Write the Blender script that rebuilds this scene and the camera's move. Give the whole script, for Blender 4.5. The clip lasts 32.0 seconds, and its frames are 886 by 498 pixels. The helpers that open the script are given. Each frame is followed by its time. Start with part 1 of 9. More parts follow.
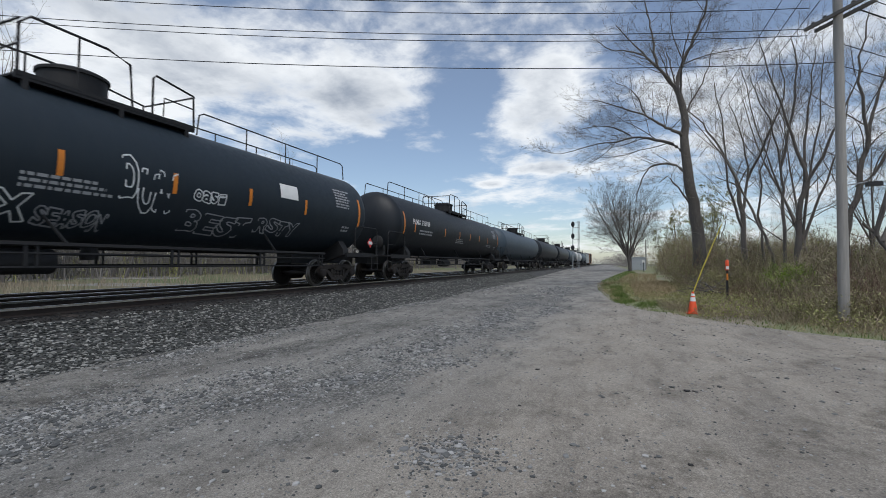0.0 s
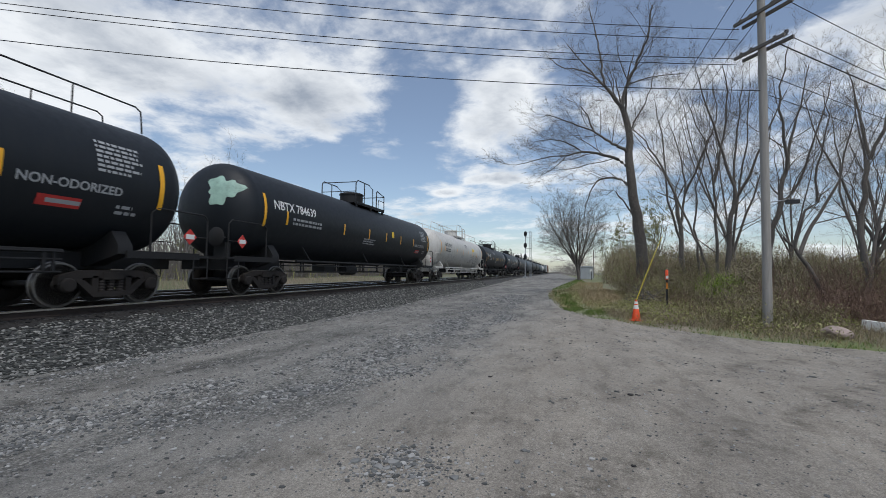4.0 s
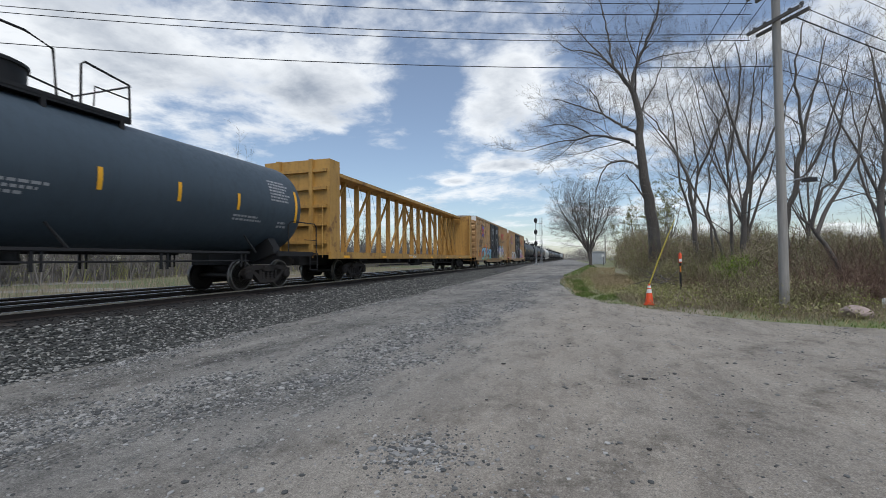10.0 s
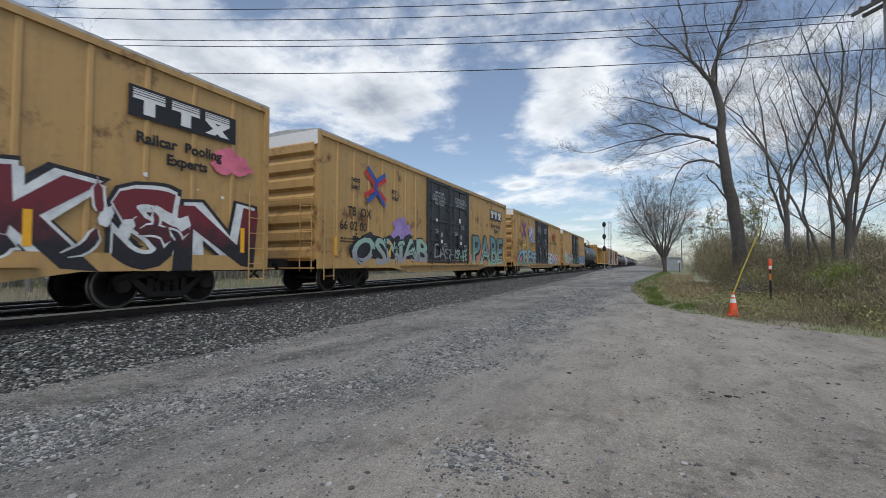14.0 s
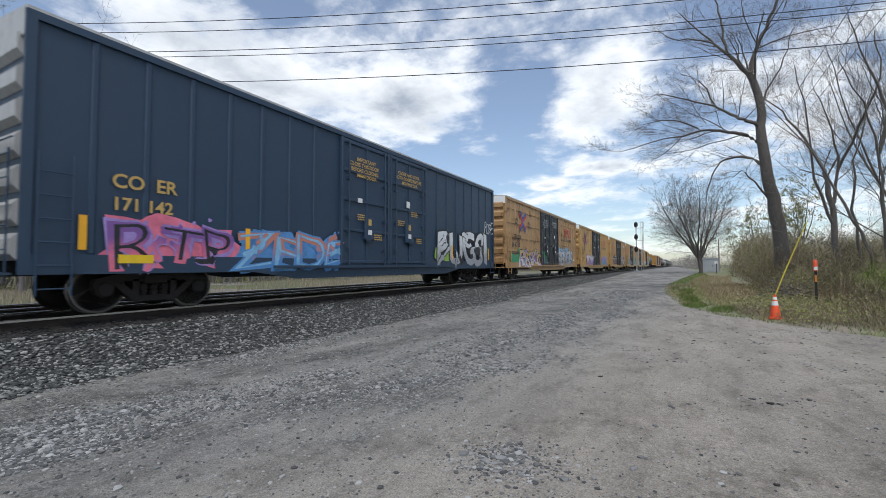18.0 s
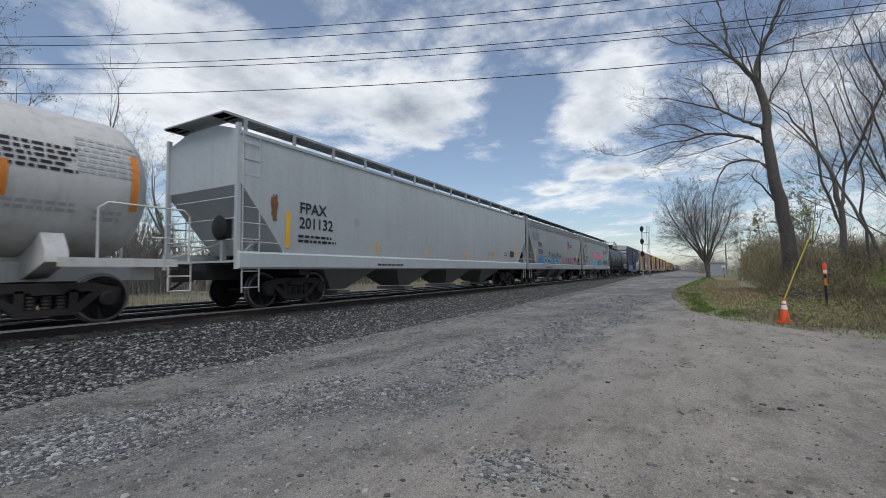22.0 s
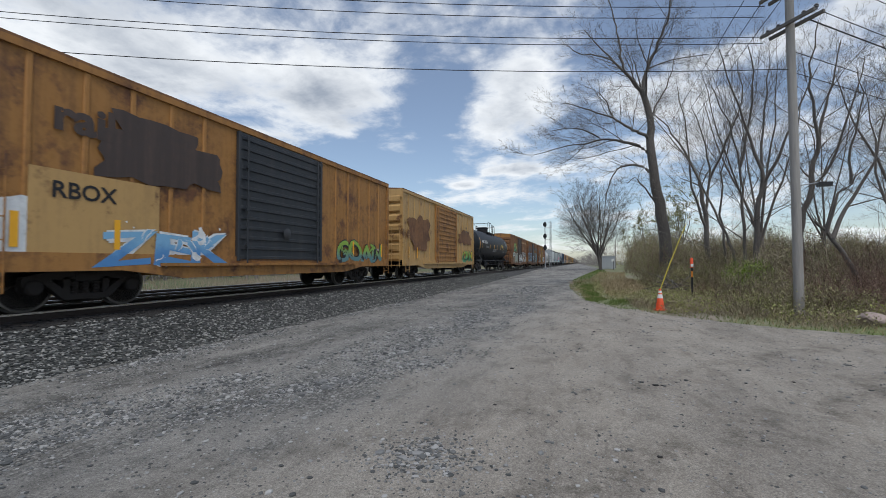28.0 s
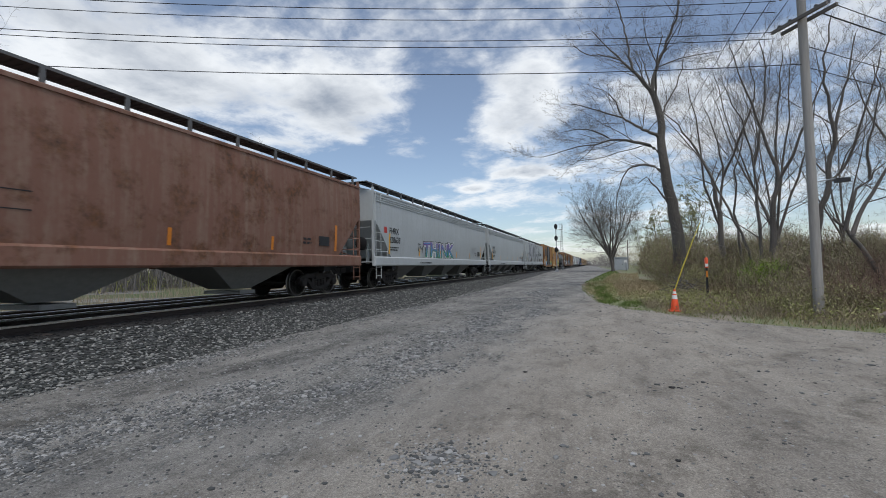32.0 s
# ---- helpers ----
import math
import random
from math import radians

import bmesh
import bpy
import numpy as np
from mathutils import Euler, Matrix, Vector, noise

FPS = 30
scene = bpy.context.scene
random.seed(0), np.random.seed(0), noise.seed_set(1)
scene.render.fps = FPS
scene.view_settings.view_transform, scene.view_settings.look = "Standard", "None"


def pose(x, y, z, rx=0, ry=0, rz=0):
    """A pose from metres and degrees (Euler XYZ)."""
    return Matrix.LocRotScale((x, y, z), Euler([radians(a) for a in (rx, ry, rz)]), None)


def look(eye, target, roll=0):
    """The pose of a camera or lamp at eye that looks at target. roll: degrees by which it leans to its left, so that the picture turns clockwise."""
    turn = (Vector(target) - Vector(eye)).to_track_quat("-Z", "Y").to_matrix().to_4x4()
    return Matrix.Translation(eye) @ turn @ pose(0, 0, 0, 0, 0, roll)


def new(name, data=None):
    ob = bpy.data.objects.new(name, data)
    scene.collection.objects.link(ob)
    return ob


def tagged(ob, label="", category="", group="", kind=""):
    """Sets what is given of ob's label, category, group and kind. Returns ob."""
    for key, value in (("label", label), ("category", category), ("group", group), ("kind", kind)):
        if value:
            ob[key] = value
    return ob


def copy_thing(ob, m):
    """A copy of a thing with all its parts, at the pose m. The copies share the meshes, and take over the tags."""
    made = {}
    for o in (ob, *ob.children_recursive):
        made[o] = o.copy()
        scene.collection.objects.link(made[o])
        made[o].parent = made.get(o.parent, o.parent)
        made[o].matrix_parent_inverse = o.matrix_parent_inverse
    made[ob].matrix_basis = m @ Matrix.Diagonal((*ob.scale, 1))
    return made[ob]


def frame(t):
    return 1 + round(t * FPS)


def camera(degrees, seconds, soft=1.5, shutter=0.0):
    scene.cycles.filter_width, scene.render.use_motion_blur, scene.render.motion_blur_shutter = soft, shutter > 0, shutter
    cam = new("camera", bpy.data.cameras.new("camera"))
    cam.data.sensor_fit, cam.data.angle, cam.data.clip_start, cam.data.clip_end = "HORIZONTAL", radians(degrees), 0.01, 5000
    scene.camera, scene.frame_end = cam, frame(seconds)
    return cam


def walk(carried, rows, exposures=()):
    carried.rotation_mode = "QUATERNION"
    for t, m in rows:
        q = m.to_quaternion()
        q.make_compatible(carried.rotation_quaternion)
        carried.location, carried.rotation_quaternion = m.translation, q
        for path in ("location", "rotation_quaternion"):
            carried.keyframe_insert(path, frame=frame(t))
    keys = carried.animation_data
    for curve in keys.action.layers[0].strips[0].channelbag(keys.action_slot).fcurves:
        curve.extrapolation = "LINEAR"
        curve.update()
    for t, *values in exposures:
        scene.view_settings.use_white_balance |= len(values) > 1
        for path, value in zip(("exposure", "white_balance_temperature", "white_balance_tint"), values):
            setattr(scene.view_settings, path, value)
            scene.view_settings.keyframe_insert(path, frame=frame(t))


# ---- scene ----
cam = camera(91.5, 32.0, soft=0.6, shutter=0.06)
PATH = [
    (0.0, pose(0, 0, 1.65, 91.70, -0.57, 21.50)),
    (0.5, pose(0, 0, 1.65, 91.78, -0.60, 20.94)),
    (1.0, pose(0, 0, 1.65, 91.89, -0.53, 20.42)),
    (1.5, pose(0, 0, 1.65, 92.06, -0.52, 19.88)),
    (2.0, pose(0, 0, 1.65, 92.36, -0.55, 19.32)),
    (2.5, pose(0, 0, 1.65, 92.54, -0.75, 18.61)),
    (3.0, pose(0, 0, 1.65, 92.74, -0.81, 17.74)),
    (3.5, pose(0, 0, 1.65, 92.86, -0.86, 16.68)),
    (4.0, pose(0, 0, 1.65, 92.82, -1.03, 15.53)),
    (4.5, pose(0, 0, 1.65, 92.64, -1.07, 14.61)),
    (6.5, pose(0, 0, 1.65, 91.43, -0.81, 14.77)),
    (7.0, pose(0, 0, 1.65, 91.33, -0.62, 15.23)),
    (7.5, pose(0, 0, 1.65, 91.17, -0.59, 15.48)),
    (8.0, pose(0, 0, 1.65, 91.11, -0.44, 15.56)),
    (8.5, pose(0, 0, 1.65, 91.10, -0.17, 15.54)),
    (9.0, pose(0, 0, 1.65, 91.12, 0.13, 15.65)),
    (9.5, pose(0, 0, 1.65, 91.20, 0.36, 16.03)),
    (10.0, pose(0, 0, 1.65, 91.37, 0.48, 16.94)),
    (10.5, pose(0, 0, 1.65, 91.51, 0.34, 18.26)),
    (11.0, pose(0, 0, 1.65, 91.75, 0.22, 19.84)),
    (11.5, pose(0, 0, 1.65, 91.91, -0.04, 21.27)),
    (12.0, pose(0, 0, 1.65, 92.03, -0.35, 22.41)),
    (12.5, pose(0, 0, 1.65, 92.21, -0.40, 23.31)),
    (13.0, pose(0, 0, 1.65, 92.29, -0.26, 24.06)),
    (13.5, pose(0, 0, 1.65, 92.29, -0.03, 24.75)),
    (14.0, pose(0, 0, 1.65, 92.03, 0.02, 25.28)),
    (14.5, pose(0, 0, 1.65, 91.95, 0.12, 25.70)),
    (16.5, pose(0, 0, 1.65, 92.47, 0.18, 28.02)),
    (17.0, pose(0, 0, 1.65, 92.43, 0.14, 28.50)),
    (17.5, pose(0, 0, 1.65, 92.29, 0.08, 28.75)),
    (18.0, pose(0, 0, 1.65, 92.23, 0.13, 28.92)),
    (18.5, pose(0, 0, 1.65, 92.20, 0.13, 28.99)),
    (19.0, pose(0, 0, 1.65, 92.33, 0.16, 29.10)),
    (19.5, pose(0, 0, 1.65, 92.49, 0.22, 29.22)),
    (20.0, pose(0, 0, 1.65, 92.72, 0.22, 29.34)),
    (20.5, pose(0, 0, 1.65, 92.87, 0.28, 29.41)),
    (21.0, pose(0, 0, 1.65, 93.02, 0.41, 29.53)),
    (21.5, pose(0, 0, 1.65, 92.99, 0.38, 29.60)),
    (22.0, pose(0, 0, 1.65, 93.03, 0.55, 29.61)),
    (22.5, pose(0, 0, 1.65, 93.10, 0.67, 29.53)),
    (23.0, pose(0, 0, 1.65, 93.13, 0.78, 29.38)),
    (23.5, pose(0, 0, 1.65, 93.00, 0.75, 29.35)),
    (24.0, pose(0, 0, 1.65, 92.73, 0.68, 29.33)),
    (24.5, pose(0, 0, 1.65, 92.23, 0.42, 28.54)),
    (25.0, pose(0, 0, 1.65, 91.81, 0.26, 26.52)),
    (25.5, pose(0, 0, 1.65, 91.29, -0.23, 23.66)),
    (26.0, pose(0, 0, 1.65, 91.08, -0.36, 20.72)),
    (26.5, pose(0, 0, 1.65, 90.98, -0.51, 18.76)),
    (28.5, pose(0, 0, 1.65, 92.17, 0.22, 18.18)),
    (29.0, pose(0, 0, 1.65, 92.46, 0.48, 18.49)),
    (29.5, pose(0, 0, 1.65, 92.68, 0.88, 18.86)),
    (30.0, pose(0, 0, 1.65, 92.59, 0.87, 19.09)),
    (30.5, pose(0, 0, 1.65, 92.49, 0.95, 19.22)),
    (31.0, pose(0, 0, 1.65, 92.37, 0.83, 19.29)),
    (31.5, pose(0, 0, 1.65, 92.35, 0.91, 19.39)),
    (32.0, pose(0, 0, 1.65, 92.41, 1.10, 19.54)),
]
walk(cam, PATH, [(0.0, 0.0), (2.0, -0.08), (4.0, -0.04), (7.0, 0.05), (12.0, 0.05), (16.5, 0.12), (18.0, 0.27), (19.0, 0.15), (21.0, -0.05), (22.0, -0.05), (24.0, 0.03), (26.0, 0.05), (29.0, 0.0), (32.0, 0.0)])

# World: pale spring sky with broken cloud; the sun is veiled, high, behind the camera
SUN_EL, SUN_AZ = 60.0, -150.0        # degrees; azimuth from +y towards -x
world = bpy.data.worlds.new("sky")
scene.world = world
world.use_nodes = True
wt = world.node_tree
wt.nodes.clear()


def wnode(node, op=""):
    n = wt.nodes.new(node)
    if op:
        n.operation = op
    return n


def wmath(op, a, b=None, c=None):
    n = wnode("ShaderNodeMath", op=op)
    for i, v in enumerate((a, b, c)):
        if v is None:
            continue
        if isinstance(v, (int, float)):
            n.inputs[i].default_value = v
        else:
            wt.links.new(v, n.inputs[i])
    return n.outputs[0]


sky = wnode("ShaderNodeTexSky")
sky.sky_type = "NISHITA"
sky.sun_disc = False
sky.sun_elevation = radians(SUN_EL)
sky.sun_rotation = radians(-SUN_AZ)
sky.air_density, sky.dust_density, sky.ozone_density = 1.0, 0.8, 2.4
coord = wnode("ShaderNodeTexCoord")
sep = wnode("ShaderNodeSeparateXYZ")
wt.links.new(coord.outputs["Generated"], sep.inputs[0])
up = wmath("ADD", wmath("MAXIMUM", sep.outputs[2], 0.0), 0.16)
flat = wnode("ShaderNodeCombineXYZ")
wt.links.new(wmath("DIVIDE", sep.outputs[0], up), flat.inputs[0])
wt.links.new(wmath("DIVIDE", sep.outputs[1], up), flat.inputs[1])


def cloud_noise(scale, detail, rough, dx, dy, dz):
    m = wnode("ShaderNodeMapping")
    m.inputs["Location"].default_value = (dx, dy, dz)
    wt.links.new(flat.outputs[0], m.inputs["Vector"])
    n = wnode("ShaderNodeTexNoise")
    n.inputs["Scale"].default_value, n.inputs["Detail"].default_value = scale, detail
    n.inputs["Roughness"].default_value, n.inputs["Distortion"].default_value = rough, 0.25
    wt.links.new(m.outputs[0], n.inputs["Vector"])
    return n.outputs["Fac"]


def cloud_bank(x, y, rx, ry, turn):
    """A soft elliptical bank of cloud on the flat cloud layer."""
    m = wnode("ShaderNodeMapping")
    m.vector_type = "TEXTURE"
    m.inputs["Location"].default_value = (x, y, 0)
    m.inputs["Rotation"].default_value = (0, 0, radians(turn))
    m.inputs["Scale"].default_value = (rx, ry, 1)
    wt.links.new(flat.outputs[0], m.inputs["Vector"])
    d = wnode("ShaderNodeVectorMath", op="LENGTH")
    wt.links.new(m.outputs[0], d.inputs[0])
    return wmath("MAXIMUM", wmath("SUBTRACT", 1.0, d.outputs["Value"]), 0.0)


cover = cloud_noise(1.35, 9, 0.6, 3.1, 0.4, 0.0)
fine = cloud_noise(4.6, 8, 0.62, 0.7, 5.0, 2.0)
BANKS = [(cloud_bank(-1.55, 1.1, 0.85, 0.5, 160), 0.28), (cloud_bank(-1.05, 1.55, 0.55, 0.35, 150), 0.3), (cloud_bank(-0.2, 1.65, 0.28, 0.75, 15), 0.3), (cloud_bank(0.33, 1.95, 0.34, 0.2, 0), 0.3),
         (cloud_bank(-2.5, 0.8, 0.8, 0.6, 0), 0.2), (cloud_bank(-0.62, 1.75, 0.2, 0.75, 18), -0.16), (cloud_bank(0.2, 1.5, 0.35, 0.28, 0), -0.14), (cloud_bank(0.55, 1.4, 0.3, 0.3, 0), -0.1), (cloud_bank(0.98, 1.55, 0.5, 0.4, 0), 0.3), (cloud_bank(1.0, 2.3, 0.8, 0.5, 0), 0.2), (cloud_bank(0.1, 2.6, 0.5, 0.4, 0), 0.12),
         (cloud_bank(-0.76, 2.82, 0.16, 0.1, 0), 0.3), (cloud_bank(-0.4, 2.62, 0.22, 0.12, 0), 0.3), (cloud_bank(-1.2, 2.6, 0.5, 0.5, 0), -0.12)]
mass = wmath("ADD", wmath("MULTIPLY_ADD", cover, 0.85, 0.075), wmath("MULTIPLY", wmath("SUBTRACT", fine, 0.5), 0.5))
for bank, weight in BANKS:
    mass = wmath("MULTIPLY_ADD", bank, weight, mass)
amount = wnode("ShaderNodeMapRange")
amount.interpolation_type = "SMOOTHSTEP"
wt.links.new(mass, amount.inputs["Value"])
amount.inputs["From Min"].default_value, amount.inputs["From Max"].default_value = 0.45, 0.70
shade = wnode("ShaderNodeValToRGB")
shade.color_ramp.elements[0].position, shade.color_ramp.elements[0].color = 0.62, (0.93, 0.965, 1.0, 1)
shade.color_ramp.elements[1].position, shade.color_ramp.elements[1].color = 1.0, (0.36, 0.41, 0.49, 1)
wt.links.new(wmath("ADD", mass, wmath("MULTIPLY", wmath("SUBTRACT", cloud_noise(2.2, 6, 0.55, 9.0, 2.0, 4.0), 0.5), 0.9)), shade.inputs["Fac"])
clear = wnode("ShaderNodeVectorMath", op="SCALE")
wt.links.new(sky.outputs[0], clear.inputs[0])
clear.inputs["Scale"].default_value = 0.122
thin = wnode("ShaderNodeMix")
thin.data_type = "RGBA"
wt.links.new(wmath("MULTIPLY_ADD", amount.outputs[0], 0.86, 0.08), thin.inputs["Factor"])
wt.links.new(clear.outputs[0], thin.inputs["A"])
wt.links.new(shade.outputs[0], thin.inputs["B"])
backdrop_light = wnode("ShaderNodeBackground")
wt.links.new(thin.outputs["Result"], backdrop_light.inputs["Color"])
backdrop_light.inputs["Strength"].default_value = 1.0
world_out = wnode("ShaderNodeOutputWorld")
wt.links.new(backdrop_light.outputs[0], world_out.inputs["Surface"])

sun = new("sun", bpy.data.lights.new("sun", "SUN"))
sun.data.energy, sun.data.angle, sun.data.color = 1.95, radians(28.0), (1.0, 0.98, 0.95)
sun_way = Vector((-math.sin(radians(SUN_AZ)) * math.cos(radians(SUN_EL)), math.cos(radians(SUN_AZ)) * math.cos(radians(SUN_EL)), math.sin(radians(SUN_EL))))
sun.matrix_world = look(sun_way * 60, (0, 0, 0))

# ---- materials ----
MATS = {}


def rgb(r, g, b):
    return (r, g, b, 1.0)


class Mat:
    """A small builder for node materials in object space."""

    def __init__(self, name, rough=0.6, metal=0.0):
        self.m = bpy.data.materials.new(name)
        self.m.use_nodes = True
        self.t = self.m.node_tree
        self.b = self.t.nodes["Principled BSDF"]
        self.b.inputs["Roughness"].default_value, self.b.inputs["Metallic"].default_value = rough, metal
        self.c = self.t.nodes.new("ShaderNodeTexCoord").outputs["Object"]
        MATS[name] = self.m

    def link(self, a, b):
        self.t.links.new(a, b)

    def noise(self, scale, detail=5, rough=0.6, stretch=(1, 1, 1), vec=None):
        m = self.t.nodes.new("ShaderNodeMapping")
        m.inputs["Scale"].default_value = stretch
        self.link(vec or self.c, m.inputs["Vector"])
        n = self.t.nodes.new("ShaderNodeTexNoise")
        n.inputs["Scale"].default_value, n.inputs["Detail"].default_value, n.inputs["Roughness"].default_value = scale, detail, rough
        self.link(m.outputs[0], n.inputs["Vector"])
        return n.outputs["Fac"]

    def cells(self, scale, out="Color"):
        n = self.t.nodes.new("ShaderNodeTexVoronoi")
        n.inputs["Scale"].default_value = scale
        self.link(self.c, n.inputs["Vector"])
        return n.outputs[out]

    def ramp(self, fac, *stops):
        r = self.t.nodes.new("ShaderNodeValToRGB")
        el = r.color_ramp.elements
        while len(el) < len(stops):
            el.new(0.5)
        for e, (p, c) in zip(el, stops):
            e.position, e.color = p, c
        self.link(fac, r.inputs["Fac"])
        return r.outputs["Color"]

    def mix(self, fac, a, b, kind="MIX"):
        n = self.t.nodes.new("ShaderNodeMix")
        n.data_type, n.blend_type = "RGBA", kind
        for v, s in ((fac, n.inputs["Factor"]), (a, n.inputs["A"]), (b, n.inputs["B"])):
            if isinstance(v, (int, float, tuple)):
                s.default_value = v
            else:
                self.link(v, s)
        return n.outputs["Result"]

    def math(self, op, a, b):
        n = self.t.nodes.new("ShaderNodeMath")
        n.operation = op
        for i, v in enumerate((a, b)):
            if isinstance(v, (int, float)):
                n.inputs[i].default_value = v
            else:
                self.link(v, n.inputs[i])
        return n.outputs[0]

    def random(self):
        return self.t.nodes.new("ShaderNodeObjectInfo").outputs["Random"]

    def island(self):
        return self.t.nodes.new("ShaderNodeNewGeometry").outputs["Random Per Island"]

    def color(self, c):
        if isinstance(c, tuple):
            self.b.inputs["Base Color"].default_value = c
        else:
            self.link(c, self.b.inputs["Base Color"])
        return self

    def bump(self, height, strength=0.3, dist=0.02):
        n = self.t.nodes.new("ShaderNodeBump")
        n.inputs["Strength"].default_value, n.inputs["Distance"].default_value = strength, dist
        self.link(height, n.inputs["Height"])
        self.link(n.outputs[0], self.b.inputs["Normal"])
        return self


def paint(name, c, dirt=(0.06, 0.05, 0.04), amount=0.5, rough=0.45, rust=0.0, spec=0.5):
    """Weathered rolling-stock paint: blotches, vertical run marks, grime, some rust."""
    m = Mat(name, rough)
    big, fine = m.noise(0.55, 5, 0.6), m.noise(7, 6, 0.65)
    runs = m.noise(1.0, 6, 0.6, (5.0, 5.0, 0.35))
    light = tuple(min(1, v * 1.12 + 0.004) for v in c)
    col = m.mix(big, rgb(*[v * 0.86 for v in c]), rgb(*light))
    k = m.ramp(m.math("MULTIPLY", runs, m.math("ADD", fine, 0.45)), (0.42, rgb(0, 0, 0)), (0.78, rgb(1, 1, 1)))
    col = m.mix(m.math("MULTIPLY", k, amount), col, rgb(*dirt))
    if rust:
        spots = m.ramp(m.math("MULTIPLY", m.noise(1.3, 8, 0.72), m.math("ADD", m.noise(0.35, 3), 0.5)), (0.62 - 0.25 * rust, rgb(0, 0, 0)), (0.76 - 0.2 * rust, rgb(1, 1, 1)))
        col = m.mix(spots, col, m.ramp(fine, (0.3, rgb(0.05, 0.022, 0.012)), (0.75, rgb(0.2, 0.085, 0.035))))
    m.color(col)
    m.link(m.ramp(fine, (0.2, rgb(rough * 0.8, rough * 0.8, rough * 0.8)), (0.9, rgb(min(1, rough * 1.3), min(1, rough * 1.3), min(1, rough * 1.3)))), m.b.inputs["Roughness"])
    m.b.inputs["Specular IOR Level"].default_value = spec
    m.bump(m.noise(1.6, 3, 0.5), 0.04, 0.03)
    return m.m


def plain(name, c, rough=0.6, metal=0.0, vary=0.25, scale=9.0):
    m = Mat(name, rough, metal)
    m.color(m.mix(m.noise(scale, 5), rgb(*[v * (1 - vary) for v in c]), rgb(*[min(1, v * (1 + vary)) for v in c])))
    return m.m


paint("tank_black", (0.009, 0.012, 0.016), (0.022, 0.024, 0.025), 0.3, 0.5, 0.0, 0.3)
paint("tank_blueblack", (0.011, 0.019, 0.027), (0.028, 0.034, 0.038), 0.3, 0.5, 0.0, 0.3)
paint("tank_slate", (0.047, 0.068, 0.088), (0.026, 0.03, 0.034), 0.3, 0.5, 0.0, 0.35)
paint("tank_white", (0.54, 0.53, 0.5), (0.22, 0.17, 0.12), 0.45, 0.45)
paint("box_yellow", (0.46, 0.285, 0.105), (0.2, 0.12, 0.06), 0.4, 0.55, 0.12)
paint("box_tan", (0.42, 0.255, 0.115), (0.16, 0.10, 0.06), 0.4, 0.55, 0.15)
paint("box_rust", (0.22, 0.10, 0.038), (0.045, 0.026, 0.017), 0.9, 0.7, 0.5)
paint("box_orange", (0.34, 0.16, 0.04), (0.09, 0.045, 0.02), 0.6, 0.65, 0.4)
paint("box_blue", (0.018, 0.043, 0.08), (0.045, 0.05, 0.055), 0.35, 0.5)
paint("door_black", (0.02, 0.024, 0.03), (0.07, 0.065, 0.06), 0.5, 0.5)
paint("door_worn_yellow", (0.33, 0.19, 0.03), (0.02, 0.016, 0.012), 1.0, 0.6, 0.2)
paint("door_brown", (0.05, 0.035, 0.03), (0.12, 0.08, 0.06), 0.6, 0.6)
paint("hopper_grey", (0.30, 0.322, 0.325), (0.17, 0.16, 0.14), 0.45, 0.5)
paint("hopper_white", (0.40, 0.425, 0.43), (0.25, 0.24, 0.22), 0.3, 0.45)
paint("hopper_rust", (0.19, 0.09, 0.06), (0.27, 0.2, 0.15), 0.7, 0.7, 0.45)
paint("beam_yellow", (0.43, 0.245, 0.06), (0.11, 0.065, 0.035), 0.6, 0.6, 0.22)
paint("roof_grey", (0.42, 0.42, 0.41), (0.2, 0.18, 0.15), 0.5, 0.5)
paint("board_grey", (0.1, 0.103, 0.105), (0.12, 0.11, 0.1), 0.5, 0.7)
plain("outlet_grey", (0.2, 0.2, 0.19), 0.7)
plain("frame_black", (0.007, 0.007, 0.008), 0.7)
plain("truck_brown", (0.018, 0.014, 0.012), 0.8)
plain("wheel_steel", (0.022, 0.019, 0.017), 0.55, 0.3)
plain("tread_steel", (0.2, 0.19, 0.18), 0.45, 1.0, 0.1)
plain("rail_head", (0.55, 0.55, 0.55), 0.22, 1.0, 0.05, 3)
plain("field_stalk", (0.27, 0.225, 0.16), 0.9, 0, 0.4, 3)
plain("arm_wood", (0.13, 0.12, 0.11), 0.9, 0, 0.3, 5)
plain("rail_rust", (0.03, 0.021, 0.017), 0.85)
plain("tie_wood", (0.045, 0.036, 0.03), 0.9, 0, 0.5, 5)
plain("reflector_yellow", (0.85, 0.42, 0.02), 0.4, 0, 0.1)
plain("reflector_orange", (0.62, 0.2, 0.02), 0.4, 0, 0.15)
plain("white_paint", (0.72, 0.72, 0.70), 0.5, 0, 0.12, 6)
plain("grey_letter", (0.34, 0.35, 0.36), 0.5, 0, 0.15, 6)
plain("black_paint", (0.012, 0.012, 0.014), 0.5)
plain("yellow_paint", (0.75, 0.5, 0.02), 0.5, 0, 0.15)
plain("red_paint", (0.5, 0.035, 0.03), 0.5, 0, 0.2)
plain("blue_paint", (0.03, 0.08, 0.35), 0.5, 0, 0.2)
plain("gold_paint", (0.5, 0.33, 0.1), 0.5, 0, 0.15)
